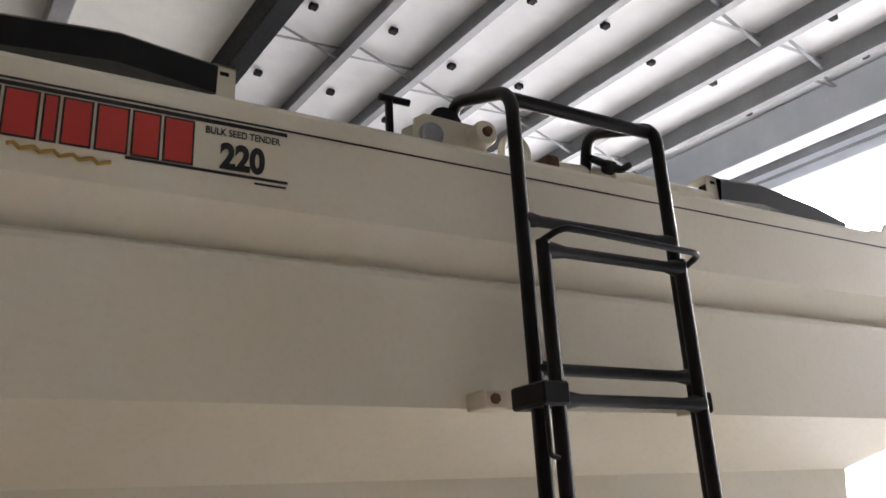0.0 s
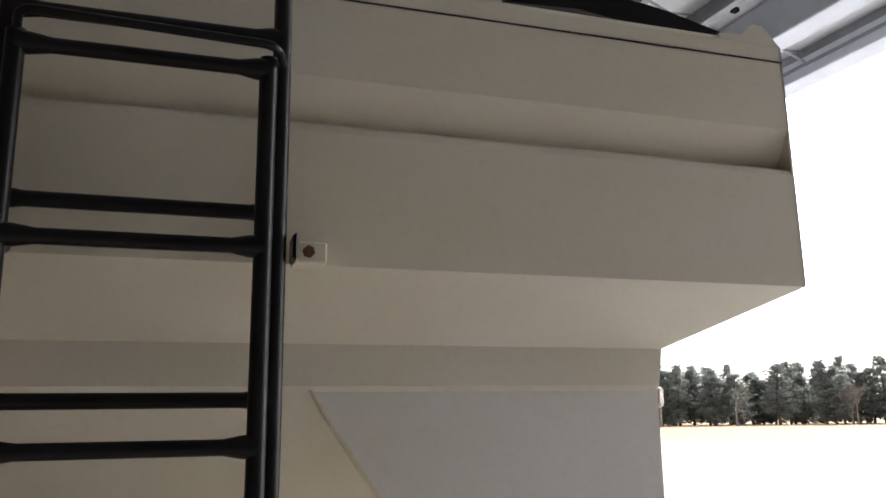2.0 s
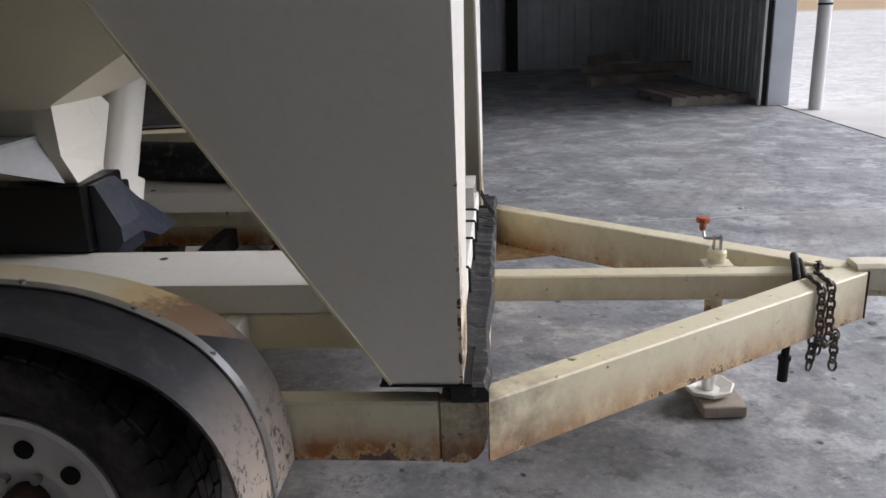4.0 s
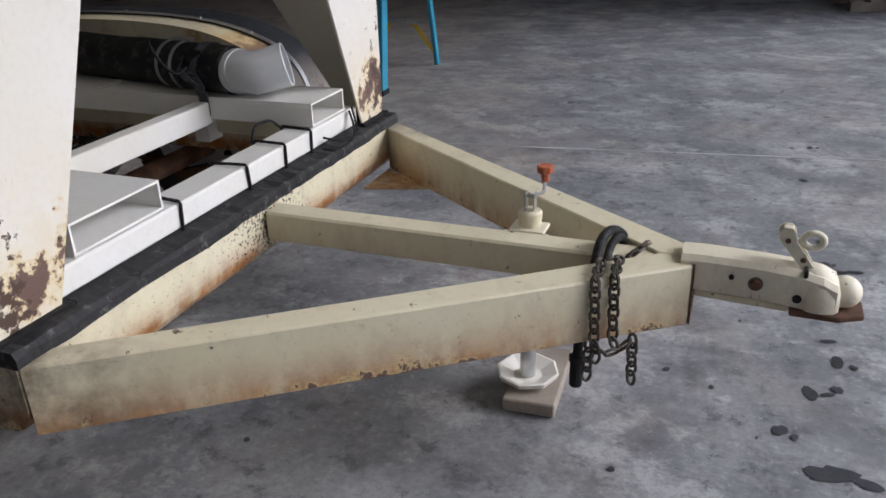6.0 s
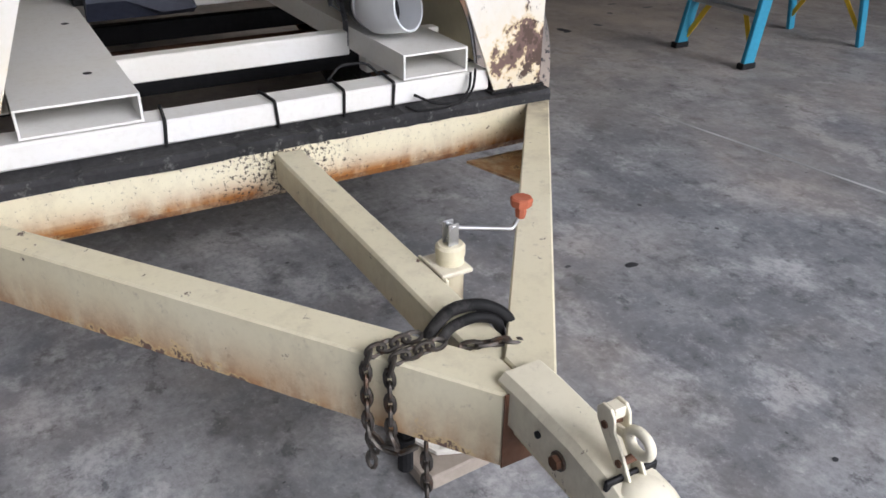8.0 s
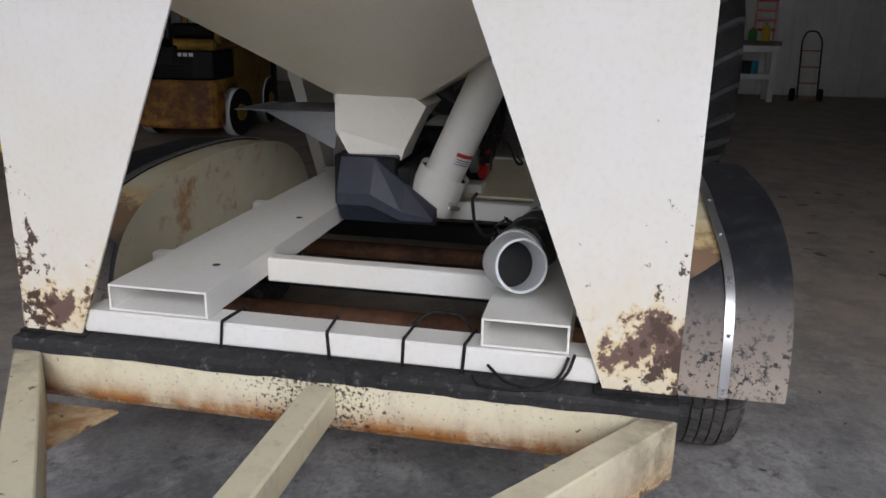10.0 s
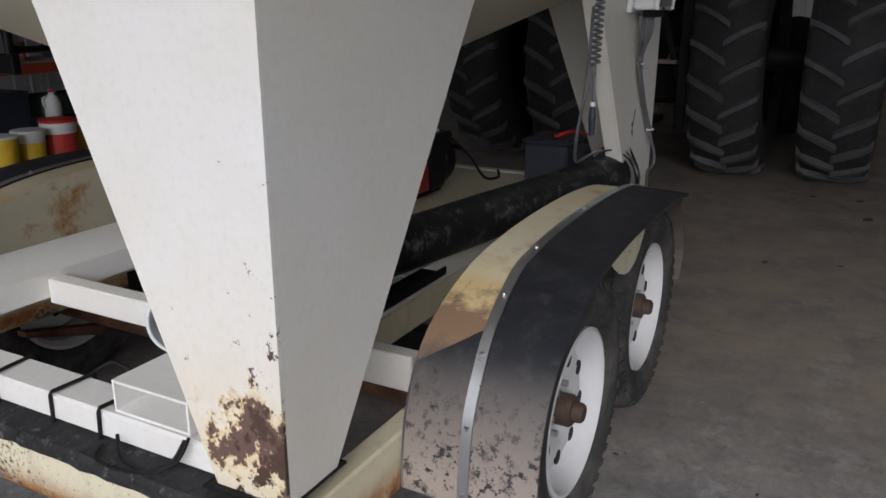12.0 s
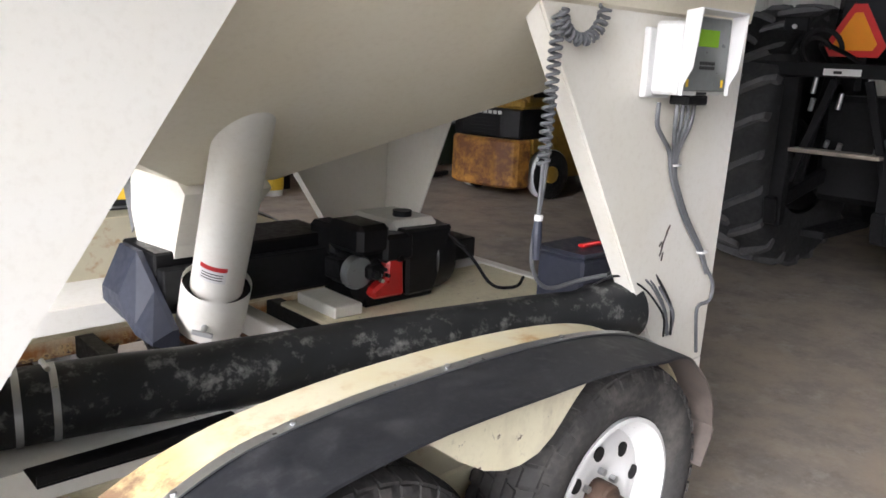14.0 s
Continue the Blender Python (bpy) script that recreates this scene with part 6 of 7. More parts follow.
part("chassis", bx(XC - 3.0, XC - 0.352, YC - 0.28, YC + 0.28, 0.70, 1.25, 0.04), M_dark, tc)
part("hood", bx(XC - 3.1, XC - 1.3, YC - 0.34, YC + 0.34, 1.252, 1.85, 0.08), M_dkgreen, tc)
part("cab", slab([(XC + 0.15, YC - 0.36, 1.50), (XC - 1.25, YC - 0.36, 1.30), (XC - 1.30, YC - 0.34, 2.75), (XC + 0.05, YC - 0.34, 2.85)], (0, 0.72, 0), 0.05), M_cab, tc, "dark cab")
part("cab_roof", bx(XC - 1.4, XC + 0.2, YC - 0.75, YC + 0.75, 2.86, 3.02, 0.05), M_dkgreen, tc)
for s in (-1, 1):
    y0, y1 = YC + s * 0.36, YC + s * 0.83
    fpts = [(XC + 0.96 * math.cos(a), 0.86 + 0.96 * math.sin(a)) for a in [0.75 + 0.21 * k for k in range(9)]]
    part("mudguard", slab([(x, y0, z) for x, z in fpts] + [(XC + (x - XC) * 0.97, y0, 0.86 + (z - 0.86) * 0.97) for x, z in fpts[::-1]], (0, y1 - y0, 0)), M_dark, tc)
    part("lift_arm", bar((XC + 0.2, YC + s * 0.24, 0.72), (XC + 0.66, YC + s * 0.34, 0.55), 0.05, 0.10, 0.008), M_dark, tc)
    part("lift_link", bar((XC + 0.45, YC + s * 0.30, 0.66), (XC + 0.25, YC + s * 0.28, 1.390), 0.04, 0.05, 0.006, up=(0, 1, 0)), M_dark, tc)
    part("hitch_post", bar((XC + 0.66, YC + s * 0.33, 0.40), (XC + 0.66, YC + s * 0.33, 1.360), 0.07, 0.10, 0.006, up=(0, 1, 0)), M_dark, tc)
    part("hitch_hook", bar((XC + 0.72, YC + s * 0.33, 0.42), (XC + 0.76, YC + s * 0.33, 0.60), 0.05, 0.08, 0.010, up=(0, 1, 0)), M_dark, tc)
    part("brace", bar((XC + 0.60, YC + s * 0.10, 1.350), (XC + 0.60, YC + s * 0.30, 0.70), 0.03, 0.05, 0.004, up=(0, 1, 0)), M_dark, tc)
part("hitch_beam", bx(XC + 0.60, XC + 0.72, YC - 0.62, YC + 0.36, 1.362, 1.450, 0.008), M_dark, tc, "dark hitch cross beam")
part("hitch_board", bx(XC + 0.55, XC + 0.70, YC - 0.29, YC + 0.26, 0.895, 0.920, 0.004), M_wood, tc, "bare wooden board across the hitch")
part("drawbar", bx(XC + 0.1, XC + 0.85, YC - 0.07, YC + 0.07, 0.40, 0.45, 0.006), M_dark, tc)
part("maker_plate", bx(XC + 0.7215, XC + 0.7245, YC - 0.13, YC + 0.09, 1.375, 1.415, 0), M_paper, tc, "pale unreadable plate")
part("plate_mark", bx(XC + 0.725, XC + 0.7262, YC - 0.07, YC - 0.02, 1.385, 1.402, 0), M_ink, tc)
part("hose_loop", tube([(XC + 0.62 + 0.04 * math.sin(a), YC - 0.20 + 0.12 * math.cos(a), 1.530 + 0.12 * math.sin(a)) for a in [0.3 * k for k in range(18)]], 0.016, 8), M_rubber, tc, smooth=True)
part("hose_loop", tube([(XC + 0.60 + 0.03 * math.sin(a), YC - 0.24 + 0.10 * math.cos(a), 1.490 + 0.11 * math.sin(a)) for a in [0.4 + 0.3 * k for k in range(16)]], 0.014, 8), M_rubber, tc, smooth=True)
part("hose_loop", tube(rounded([(XC + 0.25, YC - 0.2, 1.340), (XC + 0.58, YC - 0.26, 1.590), (XC + 0.64, YC - 0.05, 1.510), (XC + 0.66, YC + 0.06, 1.450)], 0.12), 0.014, 8), M_rubber, tc, smooth=True)
for k, (y, z, h) in enumerate(((-0.27, 1.260, 0.10), (-0.27, 1.150, 0.08), (-0.10, 1.170, 0.10), (-0.14, 0.93, 0.04), (0.16, 0.90, 0.05), (0.21, 0.92, 0.09), (-0.06, 0.91, 0.05))):
    part("coupling", cyl((XC + 0.50, YC + y, z), (XC + 0.51, YC + y + 0.015, z + h), 0.016, 10), M_zinc if k % 2 == 0 else M_purlin, tc)
for k, (y, z) in enumerate(((-0.42, 1.670), (-0.42, 1.610), (0.40, 1.710), (0.40, 1.650))):
    part("lamp_stud", cyl((XC + 0.55, YC + y, z), (XC + 0.57, YC + y, z), 0.014, 10), M_paper, tc)
part("stud_panel", bx(XC + 0.50, XC + 0.545, YC - 0.50, YC - 0.34, 1.460, 1.730, 0.006), M_dark, tc)
part("stud_panel", bx(XC + 0.50, XC + 0.545, YC + 0.34, YC + 0.46, 1.460, 1.790, 0.006), M_dark, tc)
# slow-vehicle triangle: amber middle in a red rim, corners cut
def cut_triangle(r, x, cut):
    pts = []
    for k in range(3):
        a = math.pi / 2 + k * 2 * math.pi / 3
        for d in (-cut, cut):
            pts.append((x, YC - 0.03 + r * math.cos(a + d), 1.615 + r * math.sin(a + d)))
    return pts
part("triangle_rim", slab(cut_triangle(0.190, XC + 0.57, 0.20), (0.004, 0, 0)), M_smvred, tc, "red rim of the slow-vehicle triangle")
part("triangle_face", slab(cut_triangle(0.137, XC + 0.576, 0.16), (0.004, 0, 0)), M_smv, tc, "amber slow-vehicle triangle")
part("triangle_post", bar((XC + 0.55, YC + 0.02, 1.290), (XC + 0.55, YC + 0.02, 1.560), 0.04, 0.02, 0, up=(1, 0, 0)), M_dark, tc)
for s in (-1, 1):
    part("front_wheel", moved(lathe([(0.30, -0.13), (0.50, -0.15), (0.585, -0.10), (0.60, 0.0), (0.585, 0.10), (0.50, 0.15), (0.30, 0.13), (0.0, 0.10)], 32, "y"), pose(XC - 2.35, YC + s * 0.80, 0.60)), M_agtyre, tc)

# ---- old forklift ----
fk = thing("forklift", "old yellow forklift with a rust-stained counterweight", "forklift", at=(-7.10, -4.19, 0))
fk.rotation_euler, fk.scale = (0, 0, radians(6)), (1.08, 1.08, 1.08)
cw = [(0.40, -0.46, 0.13), (0.50, -0.30, 0.13), (0.50, 0.24, 0.13), (0.42, 0.42, 0.13), (0.21, 0.46, 0.13), (0.21, -0.46, 0.13)]
part("counterweight", slab(cw, (0, 0, 0.50), 0.03), M_rustyellow, fk, "rust-streaked yellow counterweight")
part("grille", slab([(0.38, -0.46, 0.635), (0.46, -0.28, 0.635), (0.46, 0.24, 0.635), (0.38, 0.42, 0.635), (-0.1, 0.46, 0.635), (-0.1, -0.46, 0.635)], (0, 0, 0.30), 0.02), M_dark, fk, "black radiator panel")
for k in range(5):
    part("grille_bar", bx(0.463, 0.470, -0.16, 0.16, 0.67 + 0.035 * k, 0.682 + 0.035 * k, 0), M_dark, fk)
for k in range(8):
    part("name_bar", bx(0.463, 0.468, -0.25 + 0.062 * k, -0.205 + 0.062 * k, 0.875, 0.91, 0), M_paper, fk, "pale bar where a maker's name was")
part("hood", bx(-1.0, 0.42, -0.46, 0.46, 0.937, 1.04, 0.03), M_yellowpaint, fk)
part("body", bx(-1.5, 0.205, -0.36, 0.36, 0.20, 0.632, 0.03), M_yellowpaint, fk)
part("body", bx(-1.5, -0.102, -0.40, 0.40, 0.634, 0.935, 0.03), M_yellowpaint, fk)
part("side_panel", slab([(-0.38, 0.46, 0.20), (-0.36, 0.46, 0.42), (-0.22, 0.46, 0.575), (0.10, 0.46, 0.575), (0.19, 0.46, 0.48), (0.205, 0.46, 0.632), (-0.102, 0.46, 0.632), (-0.102, 0.46, 0.935), (-1.4, 0.46, 0.935), (-1.4, 0.46, 0.20)], (0, -0.05, 0)), M_yellowpaint, fk)
for sx in (0.30, -0.95):
    for sy in (-0.44, 0.44):
        part("guard_post", bar((sx, sy, 1.0), (sx - 0.12, sy * 0.95, 2.0), 0.05, 0.06, 0.005, up=(0, 1, 0)), M_yellowpaint, fk)
part("guard_roof", bx(-1.12, 0.22, -0.46, 0.46, 2.0, 2.05, 0.01), M_yellowpaint, fk)
part("seat", bx(-0.55, -0.1, -0.25, 0.25, 1.042, 1.2, 0.03), M_dark, fk)
for x, y, r, turn in ((-0.08, 0.47, 0.26, -10), (-0.08, -0.47, 0.26, -10), (-1.30, 0.42, 0.28, 0), (-1.30, -0.42, 0.28, 0)):
    ty = part("tyre", lathe([(0.10, -0.07), (r - 0.03, -0.075), (r - 0.004, -0.06), (r, -0.05), (r, 0.05), (r - 0.004, 0.06), (r - 0.03, 0.075), (0.12, 0.07), (0.10, 0.05), (0, 0.05)], 28, "y"), M_rubber, fk, smooth=True)
    ty.matrix_basis = pose(x, y, r, 0, 0, turn)
    part("tread", lathe([(r + 0.001, -0.055), (r + 0.004, -0.05), (r + 0.004, 0.05), (r + 0.001, 0.055)], 28, "y"), M_pvc, ty, "pale worn solid tread", smooth=True)
    part("hub", lathe([(0.09, 0.048), (0.09, 0.075), (0.05, 0.085), (0, 0.085)], 16, "y"), M_yellowpaint, ty)
part("mast", bx(-1.78, -1.62, -0.42, 0.42, 0.1, 2.2, 0.01), M_dark, fk)

# ---- white work bench at the back wall, and what stands on it ----
BX = -14.6
bn = thing("work_bench", "white-painted timber work bench with a lower shelf", "work bench", at=(0, 0.33, 0))
bn.scale = (1, 1, 1.2)
part("top", bx(BX - 0.62, BX + 0.08, 0.3, 3.45, 0.86, 0.93, 0.006), M_bench, bn, "scarred dark-edged bench top")
part("front_rail", bx(BX + 0.02, BX + 0.06, 0.3, 3.42, 0.76, 0.855, 0.004), M_liner, bn)
part("shelf", bx(BX - 0.60, BX + 0.05, 0.32, 3.42, 0.34, 0.42, 0.004), M_liner, bn)
for y in (0.35, 1.85, 3.35):
    for x in (BX - 0.55, BX):
        part("leg", bx(x - 0.05, x + 0.05, y - 0.05, y + 0.05, 0.0, 0.858, 0.004), M_liner, bn)
crng = random.Random(21)


def jug(x, y, z, mat, label, cap=None, h=0.26):
    t = thing("jug", label, "jug", "clutter on the bench", at=(x, y, z))
    part("body", lathe([(0, 0), (0.075, 0), (0.082, 0.02), (0.082, h * 0.62), (0.06, h * 0.82), (0.026, h * 0.92), (0.026, h), (0, h)], 18, "z"), mat, t, smooth=True)
    part("cap", cyl((0, 0, h), (0, 0, h + 0.025), 0.03, 12), cap or M_dark, t)
    part("handle", tube(rounded([(0.05, 0, h * 0.86), (0.11, 0, h * 0.8), (0.10, 0, h * 0.5), (0.075, 0, h * 0.45)], 0.03), 0.012, 8), mat, t)
    return t


def tin(x, y, z, r, h, mat, label, band=None, group="clutter on the bench"):
    t = thing("tin", label, "tin", group, at=(x, y, z))
    part("body", lathe([(0, 0), (r, 0), (r, h), (r * 0.92, h), (r * 0.92, h - 0.006), (0, h - 0.006)], 20, "z"), mat, t, smooth=True)
    if band:
        part("band", lathe([(r + 0.001, h * 0.25), (r + 0.002, h * 0.26), (r + 0.002, h * 0.74), (r + 0.001, h * 0.75)], 20, "z"), band, t)
    return t


def carton(x, y, z, w, d, h, mat, label):
    t = thing("box", label, "box", "clutter on the bench", at=(x, y, z))
    part("carton", bx(-w / 2, w / 2, -d / 2, d / 2, 0, h, 0.006), mat, t)
    part("lid", bx(-w / 2 - 0.004, w / 2 + 0.004, -d / 2 - 0.004, d / 2 + 0.004, h + 0.001, h + 0.02, 0.003), mat, t)
    return t


jug(BX - 0.1, 2.38, 0.505, M_paper, "white plastic jug on the bench shelf")
jug(BX - 0.1, 2.71, 0.505, M_paper, "white plastic jug on the bench shelf")
carton(BX - 0.15, 3.13, 0.505, 0.30, 0.34, 0.22, M_dark, "dark tool box on the bench shelf")
carton(BX - 0.2, 1.68, 0.505, 0.35, 0.45, 0.25, M_navy, "dark crate on the bench shelf")
jug(BX - 0.2, 2.43, 1.117, M_yellow, "yellow oil jug on the bench", M_green)
tin(BX - 0.2, 2.75, 1.117, 0.07, 0.20, M_paper, "pale paint tin on the bench", M_blue)
tin(BX - 0.25, 3.05, 1.117, 0.06, 0.16, M_zinc, "bare metal tin on the bench")
tin(BX - 0.3, 2.08, 1.117, 0.08, 0.22, M_red, "red oil tin on the bench")
carton(BX - 0.25, 1.48, 1.117, 0.25, 0.30, 0.18, M_red, "red parts box on the bench")
jug(BX - 0.22, 1.08, 1.117, M_blue, "blue jug on the bench")
jug(BX - 0.15, 3.51, 1.117, M_yellow, "yellow jug with a green cap on the bench", M_green, 0.30)
jug(BX - 0.18, 3.28, 1.117, M_green, "green jug on the bench", M_yellow, 0.24)
tin(BX - 0.12, 3.35, 0.505, 0.09, 0.24, M_blue, "blue tin on the bench shelf")
tin(BX - 0.14, 1.95, 0.505, 0.10, 0.26, M_red, "red tin on the bench shelf")
# red tool rack behind the bench and a hand truck beside it
rk = thing("tool_rack", "red steel wall rack above the bench", "rack", at=(0, 0.33, 0.19))
for z in (1.10, 1.28, 1.46, 1.64):
    part("shelf", bx(BX - 0.62, BX - 0.45, 3.05, 3.40, z, z + 0.05, 0.004), M_red, rk)
for y in (3.04, 3.40):
    part("upright", bx(BX - 0.63, BX - 0.60, y - 0.012, y + 0.012, 0.932, 1.72, 0.003), M_red, rk)
ht = thing("hand_truck", "black hand truck with an orange base at the back wall", "hand truck", at=(BX - 0.3, 4.40, 0))
for y in (-0.18, 0.18):
    part("rail", tube(rounded([(0.12, y, 0.05), (-0.08, y, 1.15), (-0.16, y * 0.5, 1.30), (-0.16, 0, 1.31)], 0.08), 0.016, 10), M_black, ht, smooth=True)
    part("wheel", moved(lathe([(0, -0.03), (0.12, -0.035), (0.125, 0.0), (0.12, 0.035), (0, 0.03)], 20, "y"), pose(0.0, y * 1.4, 0.125)), M_rubber, ht)
part("plate", bx(0.10, 0.30, -0.2, 0.2, 0.02, 0.035, 0.003), M_orange, ht)
for z in (0.35, 0.65, 0.95):
    part("cross_bar", cyl((0.12 - 0.18 * z, -0.18, z), (0.12 - 0.18 * z, 0.18, z), 0.012, 8), M_orange, ht)

# ---- racking with buckets and tools along the side behind the trailer ----
RKY = -6.3
sr = thing("pallet_rack", "tall steel rack with red beams full of shop clutter", "rack")
for x in (-9.1, -6.35, -3.6):
    for y in (RKY - 0.8, RKY):
        part("upright", bx(x - 0.04, x + 0.04, y - 0.04, y + 0.04, 0, 2.85, 0.004), M_dkgreen, sr)
for z in (0.84, 1.54, 2.25):
    for y in (RKY - 0.8, RKY):
        part("beam", bx(-9.06, -6.39, y - 0.025, y + 0.025, z - 0.11, z, 0.004), M_rackred, sr, "red rack beam")
        part("beam", bx(-6.31, -3.64, y - 0.025, y + 0.025, z - 0.11, z, 0.004), M_rackred, sr, "red rack beam")
    part("deck", bx(-9.06, -3.64, RKY - 0.77, RKY - 0.03, z + 0.001, z + 0.02, 0.002), M_wood, sr)


def pail(x, y, z, mat, label, lid=None, wrap_mat=None, group="pails", k=1.0):
    t = thing("bucket", label, "bucket", group, at=(x, y, z))
    part("body", lathe([(0, 0), (0.13 * k, 0), (0.150 * k, 0.36 * k), (0.156 * k, 0.36 * k), (0.156 * k, 0.33 * k), (0.158 * k, 0.33 * k), (0.158 * k, 0.365 * k), (0.142 * k, 0.365 * k), (0.124 * k, 0.01), (0, 0.01)], 24, "z"), mat, t, smooth=True)
    if lid:
        part("lid", lathe([(0, 0.368 * k), (0.162 * k, 0.368 * k), (0.162 * k, 0.39 * k), (0.14 * k, 0.395 * k), (0, 0.392 * k)], 24, "z"), lid, t, smooth=True)
    if wrap_mat:
        part("label", lathe([(0.1365 * k, 0.08 * k), (0.139 * k, 0.08 * k), (0.1485 * k, 0.27 * k), (0.146 * k, 0.27 * k)], 24, "z"), wrap_mat, t, "printed wrap")
    part("bail", tube([(0.16 * k * math.cos(a), 0.03, 0.33 * k - 0.10 * k * math.sin(a)) for a in [math.pi * q / 10 for q in range(11)]], 0.003, 6), M_zinc, t)
    return t


TPX, TPY = -5.45, -5.42
pail(TPX, TPY, 0, M_yellow, "yellow plastic pail full of tools on the shed floor", k=1.12)
for k, (dx, dy, h, mat) in enumerate(((0.03, 0.02, 0.62, M_paper), (-0.04, 0.03, 0.58, M_zinc), (0.05, -0.03, 0.50, M_dark), (-0.02, -0.06, 0.52, M_dark), (0.0, 0.05, 0.48, M_dark))):
    t = thing("hand_tool", "odd tool standing in the yellow pail", "tool", "tools in the yellow pail")
    part("handle", bar((TPX + dx * 0.4, TPY + dy * 0.4, 0.02), (TPX + dx * 2, TPY + dy * 2, h * 1.12), 0.022, 0.014, 0.003, up=(0, 1, 0)), mat, t)
pail(-4.0, -5.05, 0, M_paper, "white pail with a red lid and a printed wrap", M_red, M_decal, k=1.06)
pail(-4.62, -5.30, 0, M_paper, "white pail with a yellow wrap", M_paper, M_yellow, k=0.83)
pail(-3.66, -5.02, 0, M_paper, "white pail with a yellow wrap", M_paper, M_yellow, k=0.92)
pail(-3.34, -4.94, 0, M_yellow, "small yellow pail with a white lid", M_paper, None, k=0.90)
pail(-4.28, -5.22, 0, M_yellow, "small yellow pail with a white lid", M_paper, None, k=0.87)
pail(-3.02, -5.06, 0, M_paper, "white pail with a yellow wrap", M_paper, M_yellow, k=0.92)
carton(-4.85, -5.72, 0.0, 0.30, 0.34, 0.30, M_dark, "dark carton on the floor by the rack")
jug(-4.82, -5.72, 0.321, M_paper, "white plastic jug on a carton")
jug(-4.50, -5.78, 0.321, M_paper, "white plastic jug on a carton", M_red)
carton(-4.50, -5.78, 0.0, 0.26, 0.34, 0.30, M_navy, "dark carton on the floor by the rack")
for k in range(22):
    z = 1.561 if k % 2 else 0.861
    x, y = -3.85 - 0.235 * k + crng.uniform(-0.03, 0.03), RKY - crng.uniform(0.15, 0.45)
    mat = crng.choice((M_dark, M_navy, M_dkgreen, M_wood, M_tankwhite, M_dark, M_yellow, M_rust, M_bench))
    kind = k % 3
    if kind == 0:
        carton(x, y, z, crng.uniform(0.16, 0.30), crng.uniform(0.2, 0.3), crng.uniform(0.15, 0.38), mat, "dusty carton on the rack")
    elif kind == 1:
        tin(x, y, z, crng.uniform(0.05, 0.10), crng.uniform(0.14, 0.30), mat, "old tin on the rack", crng.choice((None, M_decal, M_paper)), "clutter on the rack")
    else:
        jug(x, y, z, mat, "plastic jug on the rack", M_red)
carton(-5.95, RKY - 0.3, 0.861, 0.42, 0.34, 0.24, M_bench, "brown crate on the rack")
for k in range(9):
    carton(-3.95 - 0.54 * k, RKY - 0.35, 0.0, 0.40, 0.46, crng.uniform(0.42, 0.58), (M_dark, M_navy, M_dkgreen)[k % 3], "dark tote on the floor under the rack")
carton(-6.15, -5.82, 0.0, 0.50, 0.45, 0.55, M_navy, "dark navy bin on the floor before the rack")
# brooms and poles leaning on the rack
for k, (foot, head, mat) in enumerate((((-6.30, -5.50, 0.03), (-6.03, -6.25, 1.00), M_yellow), ((-7.15, -5.45, 0.03), (-6.60, -6.25, 1.28), M_wood), ((-7.10, -5.66, 0.03), (-6.48, -6.25, 1.35), M_wood), ((-6.95, -5.6, 0.03), (-6.70, -6.25, 1.45), M_wood))):
    t = thing("broom", "long-handled broom leaning on the rack" if k else "yellow-handled squeegee leaning on the rack", "broom", "brooms by the rack")
    foot, head = Vector(foot), Vector(head)
    part("handle", tube([foot, head], 0.014, 8), mat, t)
    part("head", bar(foot + Vector((-0.2, -0.05, 0.025)), foot + Vector((0.2, 0.05, 0.025)), 0.07, 0.06, 0.006), M_dark, t, "dark bristle head")
dp = thing("dust_pan", "pale plastic dust pan on the floor", "dust pan")
part("pan", slab([(-5.90, -5.34, 0.003), (-5.70, -5.08, 0.003), (-5.88, -4.98, 0.05), (-6.08, -5.22, 0.05)], (0, 0, 0.006)), M_paper, dp)
part("back", slab([(-5.90, -5.34, 0.009), (-5.70, -5.08, 0.009), (-5.70, -5.08, 0.06), (-5.90, -5.34, 0.06)], (0.006, -0.004, 0)), M_paper, dp)
rg = thing("rag", "crumpled grey rag on the floor", "rag")
rgm = bmesh.new()
bmesh.ops.create_grid(rgm, x_segments=12, y_segments=12, size=0.16)
for v in rgm.verts:
    v.co.z = 0.012 + 0.05 * abs(noise.noise((v.co.x * 14, v.co.y * 14, 3.1)))
part("cloth", moved(rgm, pose(-6.2, -4.95, 0.0, 0, 0, 20)), M_cable, rg, smooth=True)
rc = thing("red_cart", "red steel tool cart in the dark of the shed", "cart", at=(-8.85, -5.75, 0))
part("cabinet", bx(-0.3, 0.3, -0.25, 0.25, 0.12, 0.80, 0.015), M_rackred, rc)
for z in (0.30, 0.46, 0.62):
    part("drawer", bx(0.302, 0.312, -0.22, 0.22, z, z + 0.13, 0.004), M_rackred, rc)
for x, y in ((-0.24, -0.2), (0.24, -0.2), (-0.24, 0.2), (0.24, 0.2)):
    part("caster", cyl((x, y - 0.02, 0.06), (x, y + 0.02, 0.06), 0.06, 14), M_rubber, rc)

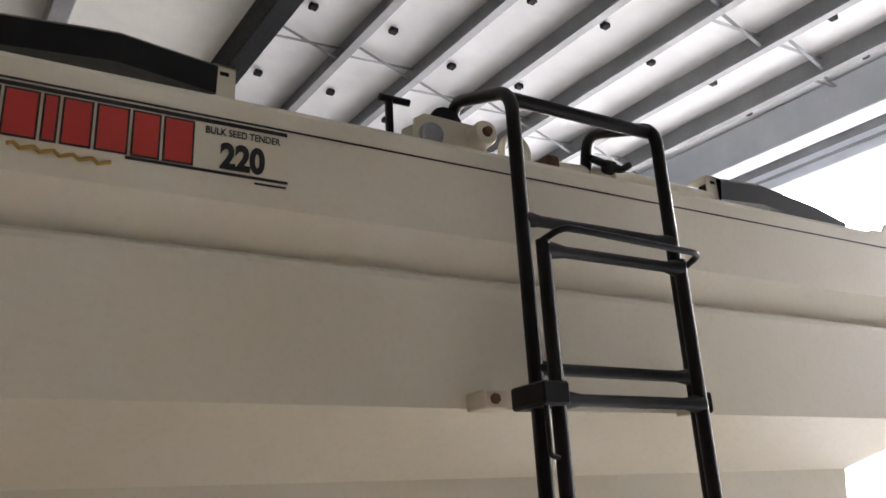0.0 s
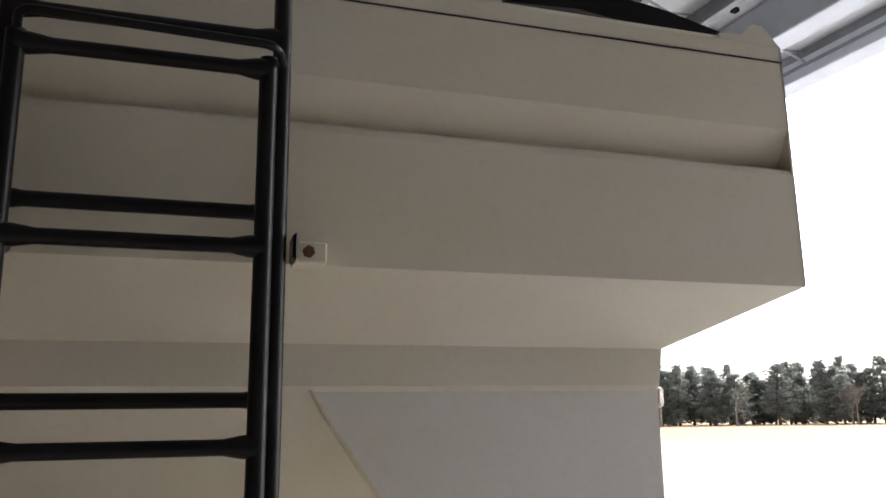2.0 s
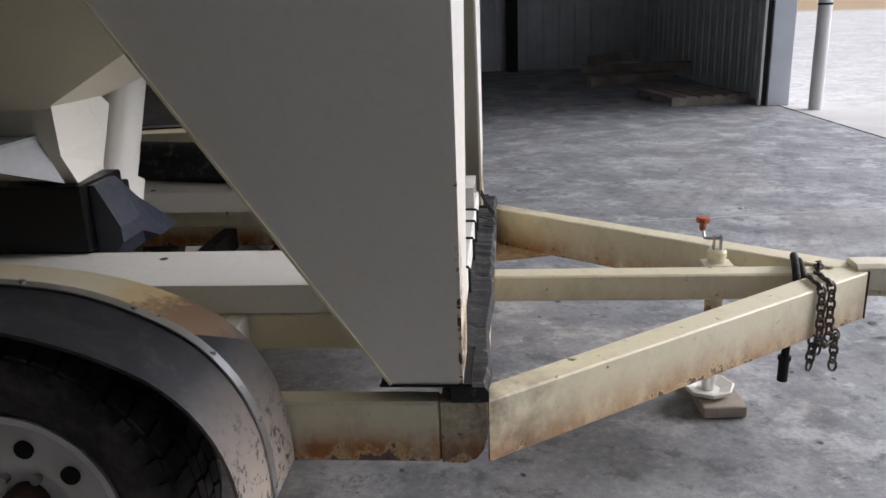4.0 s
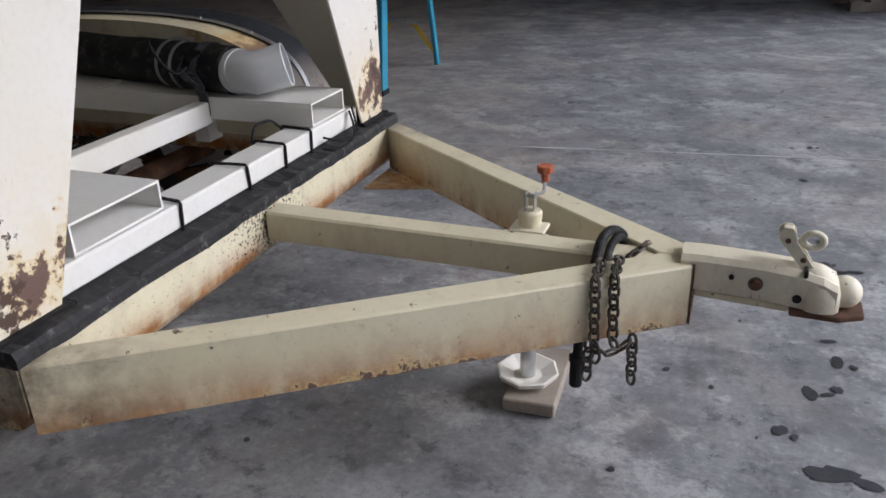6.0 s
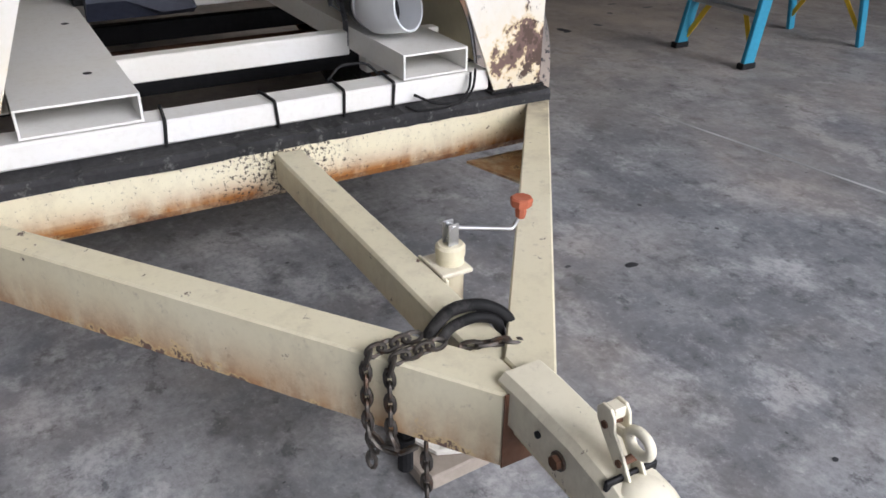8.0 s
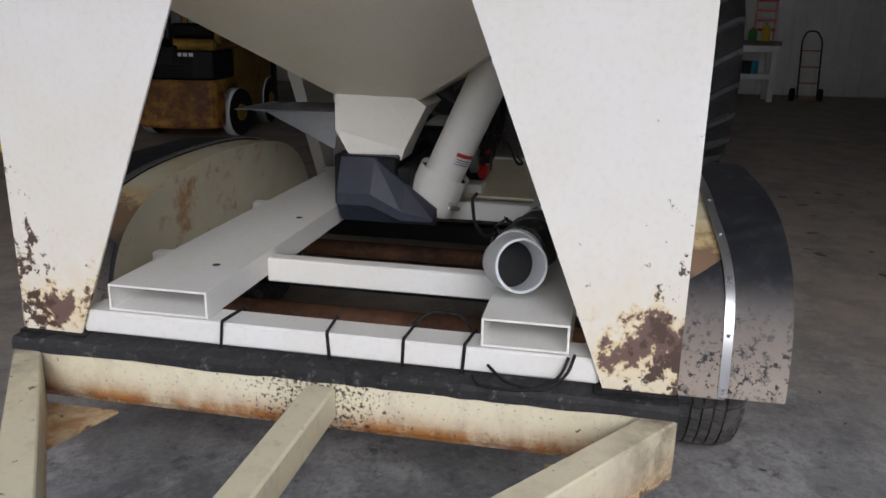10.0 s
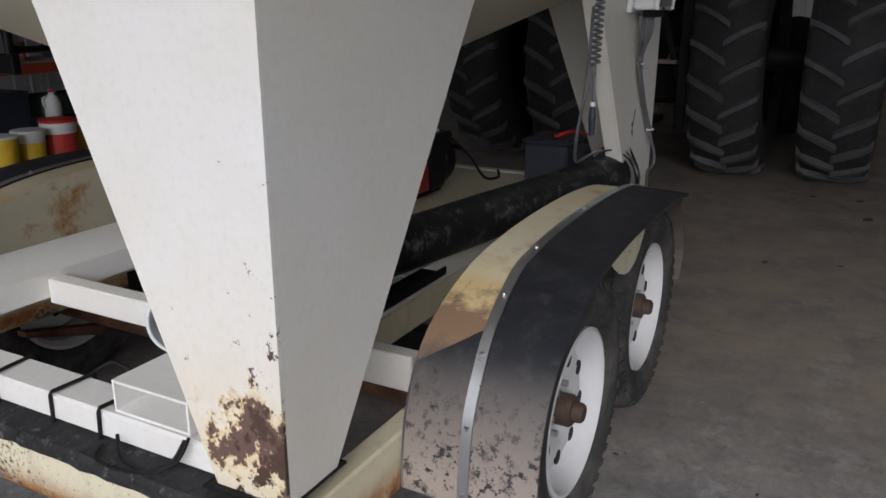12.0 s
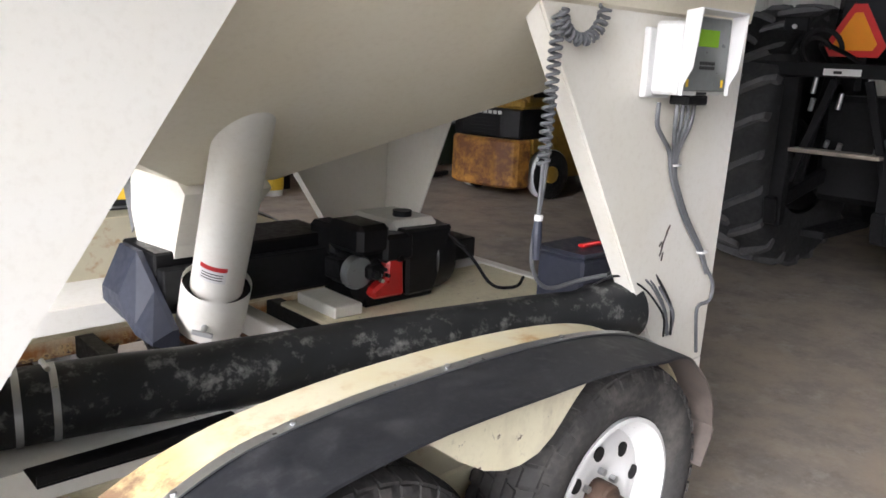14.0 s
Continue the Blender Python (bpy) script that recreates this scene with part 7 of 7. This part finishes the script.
# ---- pallet and timber in the corner by the door ----
pt = thing("pallet", "grey timber pallet lying in the shed corner", "pallet")
pm = BLD @ pose(-0.75, 0.85, 0, 0, 0, 98)
for k in range(6):
    part("board", moved(bx(-0.6, 0.6, -0.5 + 0.18 * k, -0.38 + 0.18 * k, 0.092, 0.112, 0.003), pm), M_wood, pt)
for x in (-0.58, 0.0, 0.50):
    part("stringer", moved(bx(x, x + 0.06, -0.5, 0.52, 0.0, 0.090, 0.004), pm), M_wood, pt)
for k, (u, v, a, ln) in enumerate(((-1.0, 3.1, 20, 1.5), (-0.8, 3.5, -14, 1.8), (-1.1, 3.9, 40, 1.2))):
    t = thing("timber", "old grey timber lying in the corner", "timber", "timbers in the corner")
    part("beam", moved(bx(-ln / 2, ln / 2, -0.07, 0.07, 0.14 * k, 0.14 * k + 0.138, 0.008), BLD @ pose(u, v, 0.0, 0, 0, a)), M_wood, t)
setting("column_1", bx(-2.7, -2.5, 5.75, 6.04, 0, 5.1, 0.01), M_dark, "dark steel wall column", BLD)
setting("column_2", bx(-8.7, -8.5, 5.75, 6.04, 0, 5.5, 0.01), M_dark, "dark steel wall column", BLD)

# ---- dark implement standing beyond the ladder ----
im = thing("farm_implement", "dark farm implement on rubber tyres deep in the shed", "implement")
for y in (5.35, 7.2):
    part("tyre", moved(lathe([(0.20, -0.11), (0.36, -0.13), (0.42, -0.09), (0.43, 0.0), (0.42, 0.09), (0.36, 0.13), (0.20, 0.11), (0, 0.06)], 32, "y"), pose(-7.1, y, 0.43)), M_tyre, im)
part("axle", cyl((-7.1, 5.2, 0.43), (-7.1, 7.3, 0.43), 0.06, 12), M_dark, im)
part("frame", bx(-9.2, -6.6, 5.55, 7.0, 0.62, 0.80, 0.02), M_dark, im)
part("box", bx(-9.0, -6.75, 5.5, 7.05, 0.81, 1.75, 0.05), M_cab, im, "dark painted box")
for y in (5.7, 6.85):
    part("lamp", bx(-6.745, -6.72, y - 0.05, y + 0.05, 0.95, 1.05, 0.008), M_zinc, im)
part("stand", bx(-9.1, -8.98, 6.2, 6.32, 0.0, 0.62, 0.005), M_dark, im)

# ---- drips and stains on the concrete ----
spots = bmesh.new()
srng = random.Random(77)


def blot(x, y, r, n=14):
    """A thin dark patch with a wandering rim."""
    a0, ex = srng.uniform(0, 6.28), srng.uniform(0.75, 1.35)
    vs_ = []
    for k in range(n):
        a = 2 * math.pi * k / n
        rr = r * (1 + 0.22 * math.sin(2 * a + a0) + srng.uniform(-0.14, 0.14))
        vs_.append(spots.verts.new((x + rr * math.cos(a) * ex, y + rr * math.sin(a) / ex, 0.0022 + srng.uniform(0, 0.0006))))
    spots.faces.new(vs_)


# a line of oil drips where vehicles come in, a few lone spots, a swarm of fine specks
for x, y, r in ((1.42, 3.92, 0.022), (1.44, 3.63, 0.020), (1.50, 2.95, 0.016), (1.55, 2.68, 0.026), (1.46, 2.65, 0.018), (1.51, 2.14, 0.024), (1.66, 3.32, 0.022), (1.55, 1.42, 0.022),
                (1.55, 1.21, 0.026), (1.47, 1.13, 0.020), (1.60, 1.15, 0.026), (1.66, 1.17, 0.022), (1.54, 0.98, 0.032), (1.57, 0.78, 0.024), (1.54, 0.63, 0.022), (1.56, 0.51, 0.030),
                (1.48, 0.32, 0.032), (1.55, 0.36, 0.022), (1.40, 0.12, 0.026), (1.52, -0.02, 0.055), (0.14, 3.30, 0.038), (0.28, 1.06, 0.024), (1.09, 0.32, 0.014)):
    blot(x, y, r * 0.8)
    if r > 0.024:
        blot(x + r * 1.4, y + srng.uniform(-0.02, 0.02), r * 0.45)
for k in range(150):
    blot(srng.uniform(-3, 2.6), srng.uniform(-2.5, 5.5), srng.uniform(0.003, 0.011), 7)
for k in range(60):
    blot(srng.uniform(-6, -2.3), srng.uniform(0.9, 4.5), srng.uniform(0.008, 0.045), 10)
whole("oil_stains", spots, M_stain, "dark oil drips and spots on the concrete", "stain", kind="stuff")
setting("floor_joint_1", bar((-0.9, 2.163, 0.0012), (3.1, 2.73, 0.0012), 0.014, 0.002, 0), M_joint, "pale filled joint in the concrete floor")
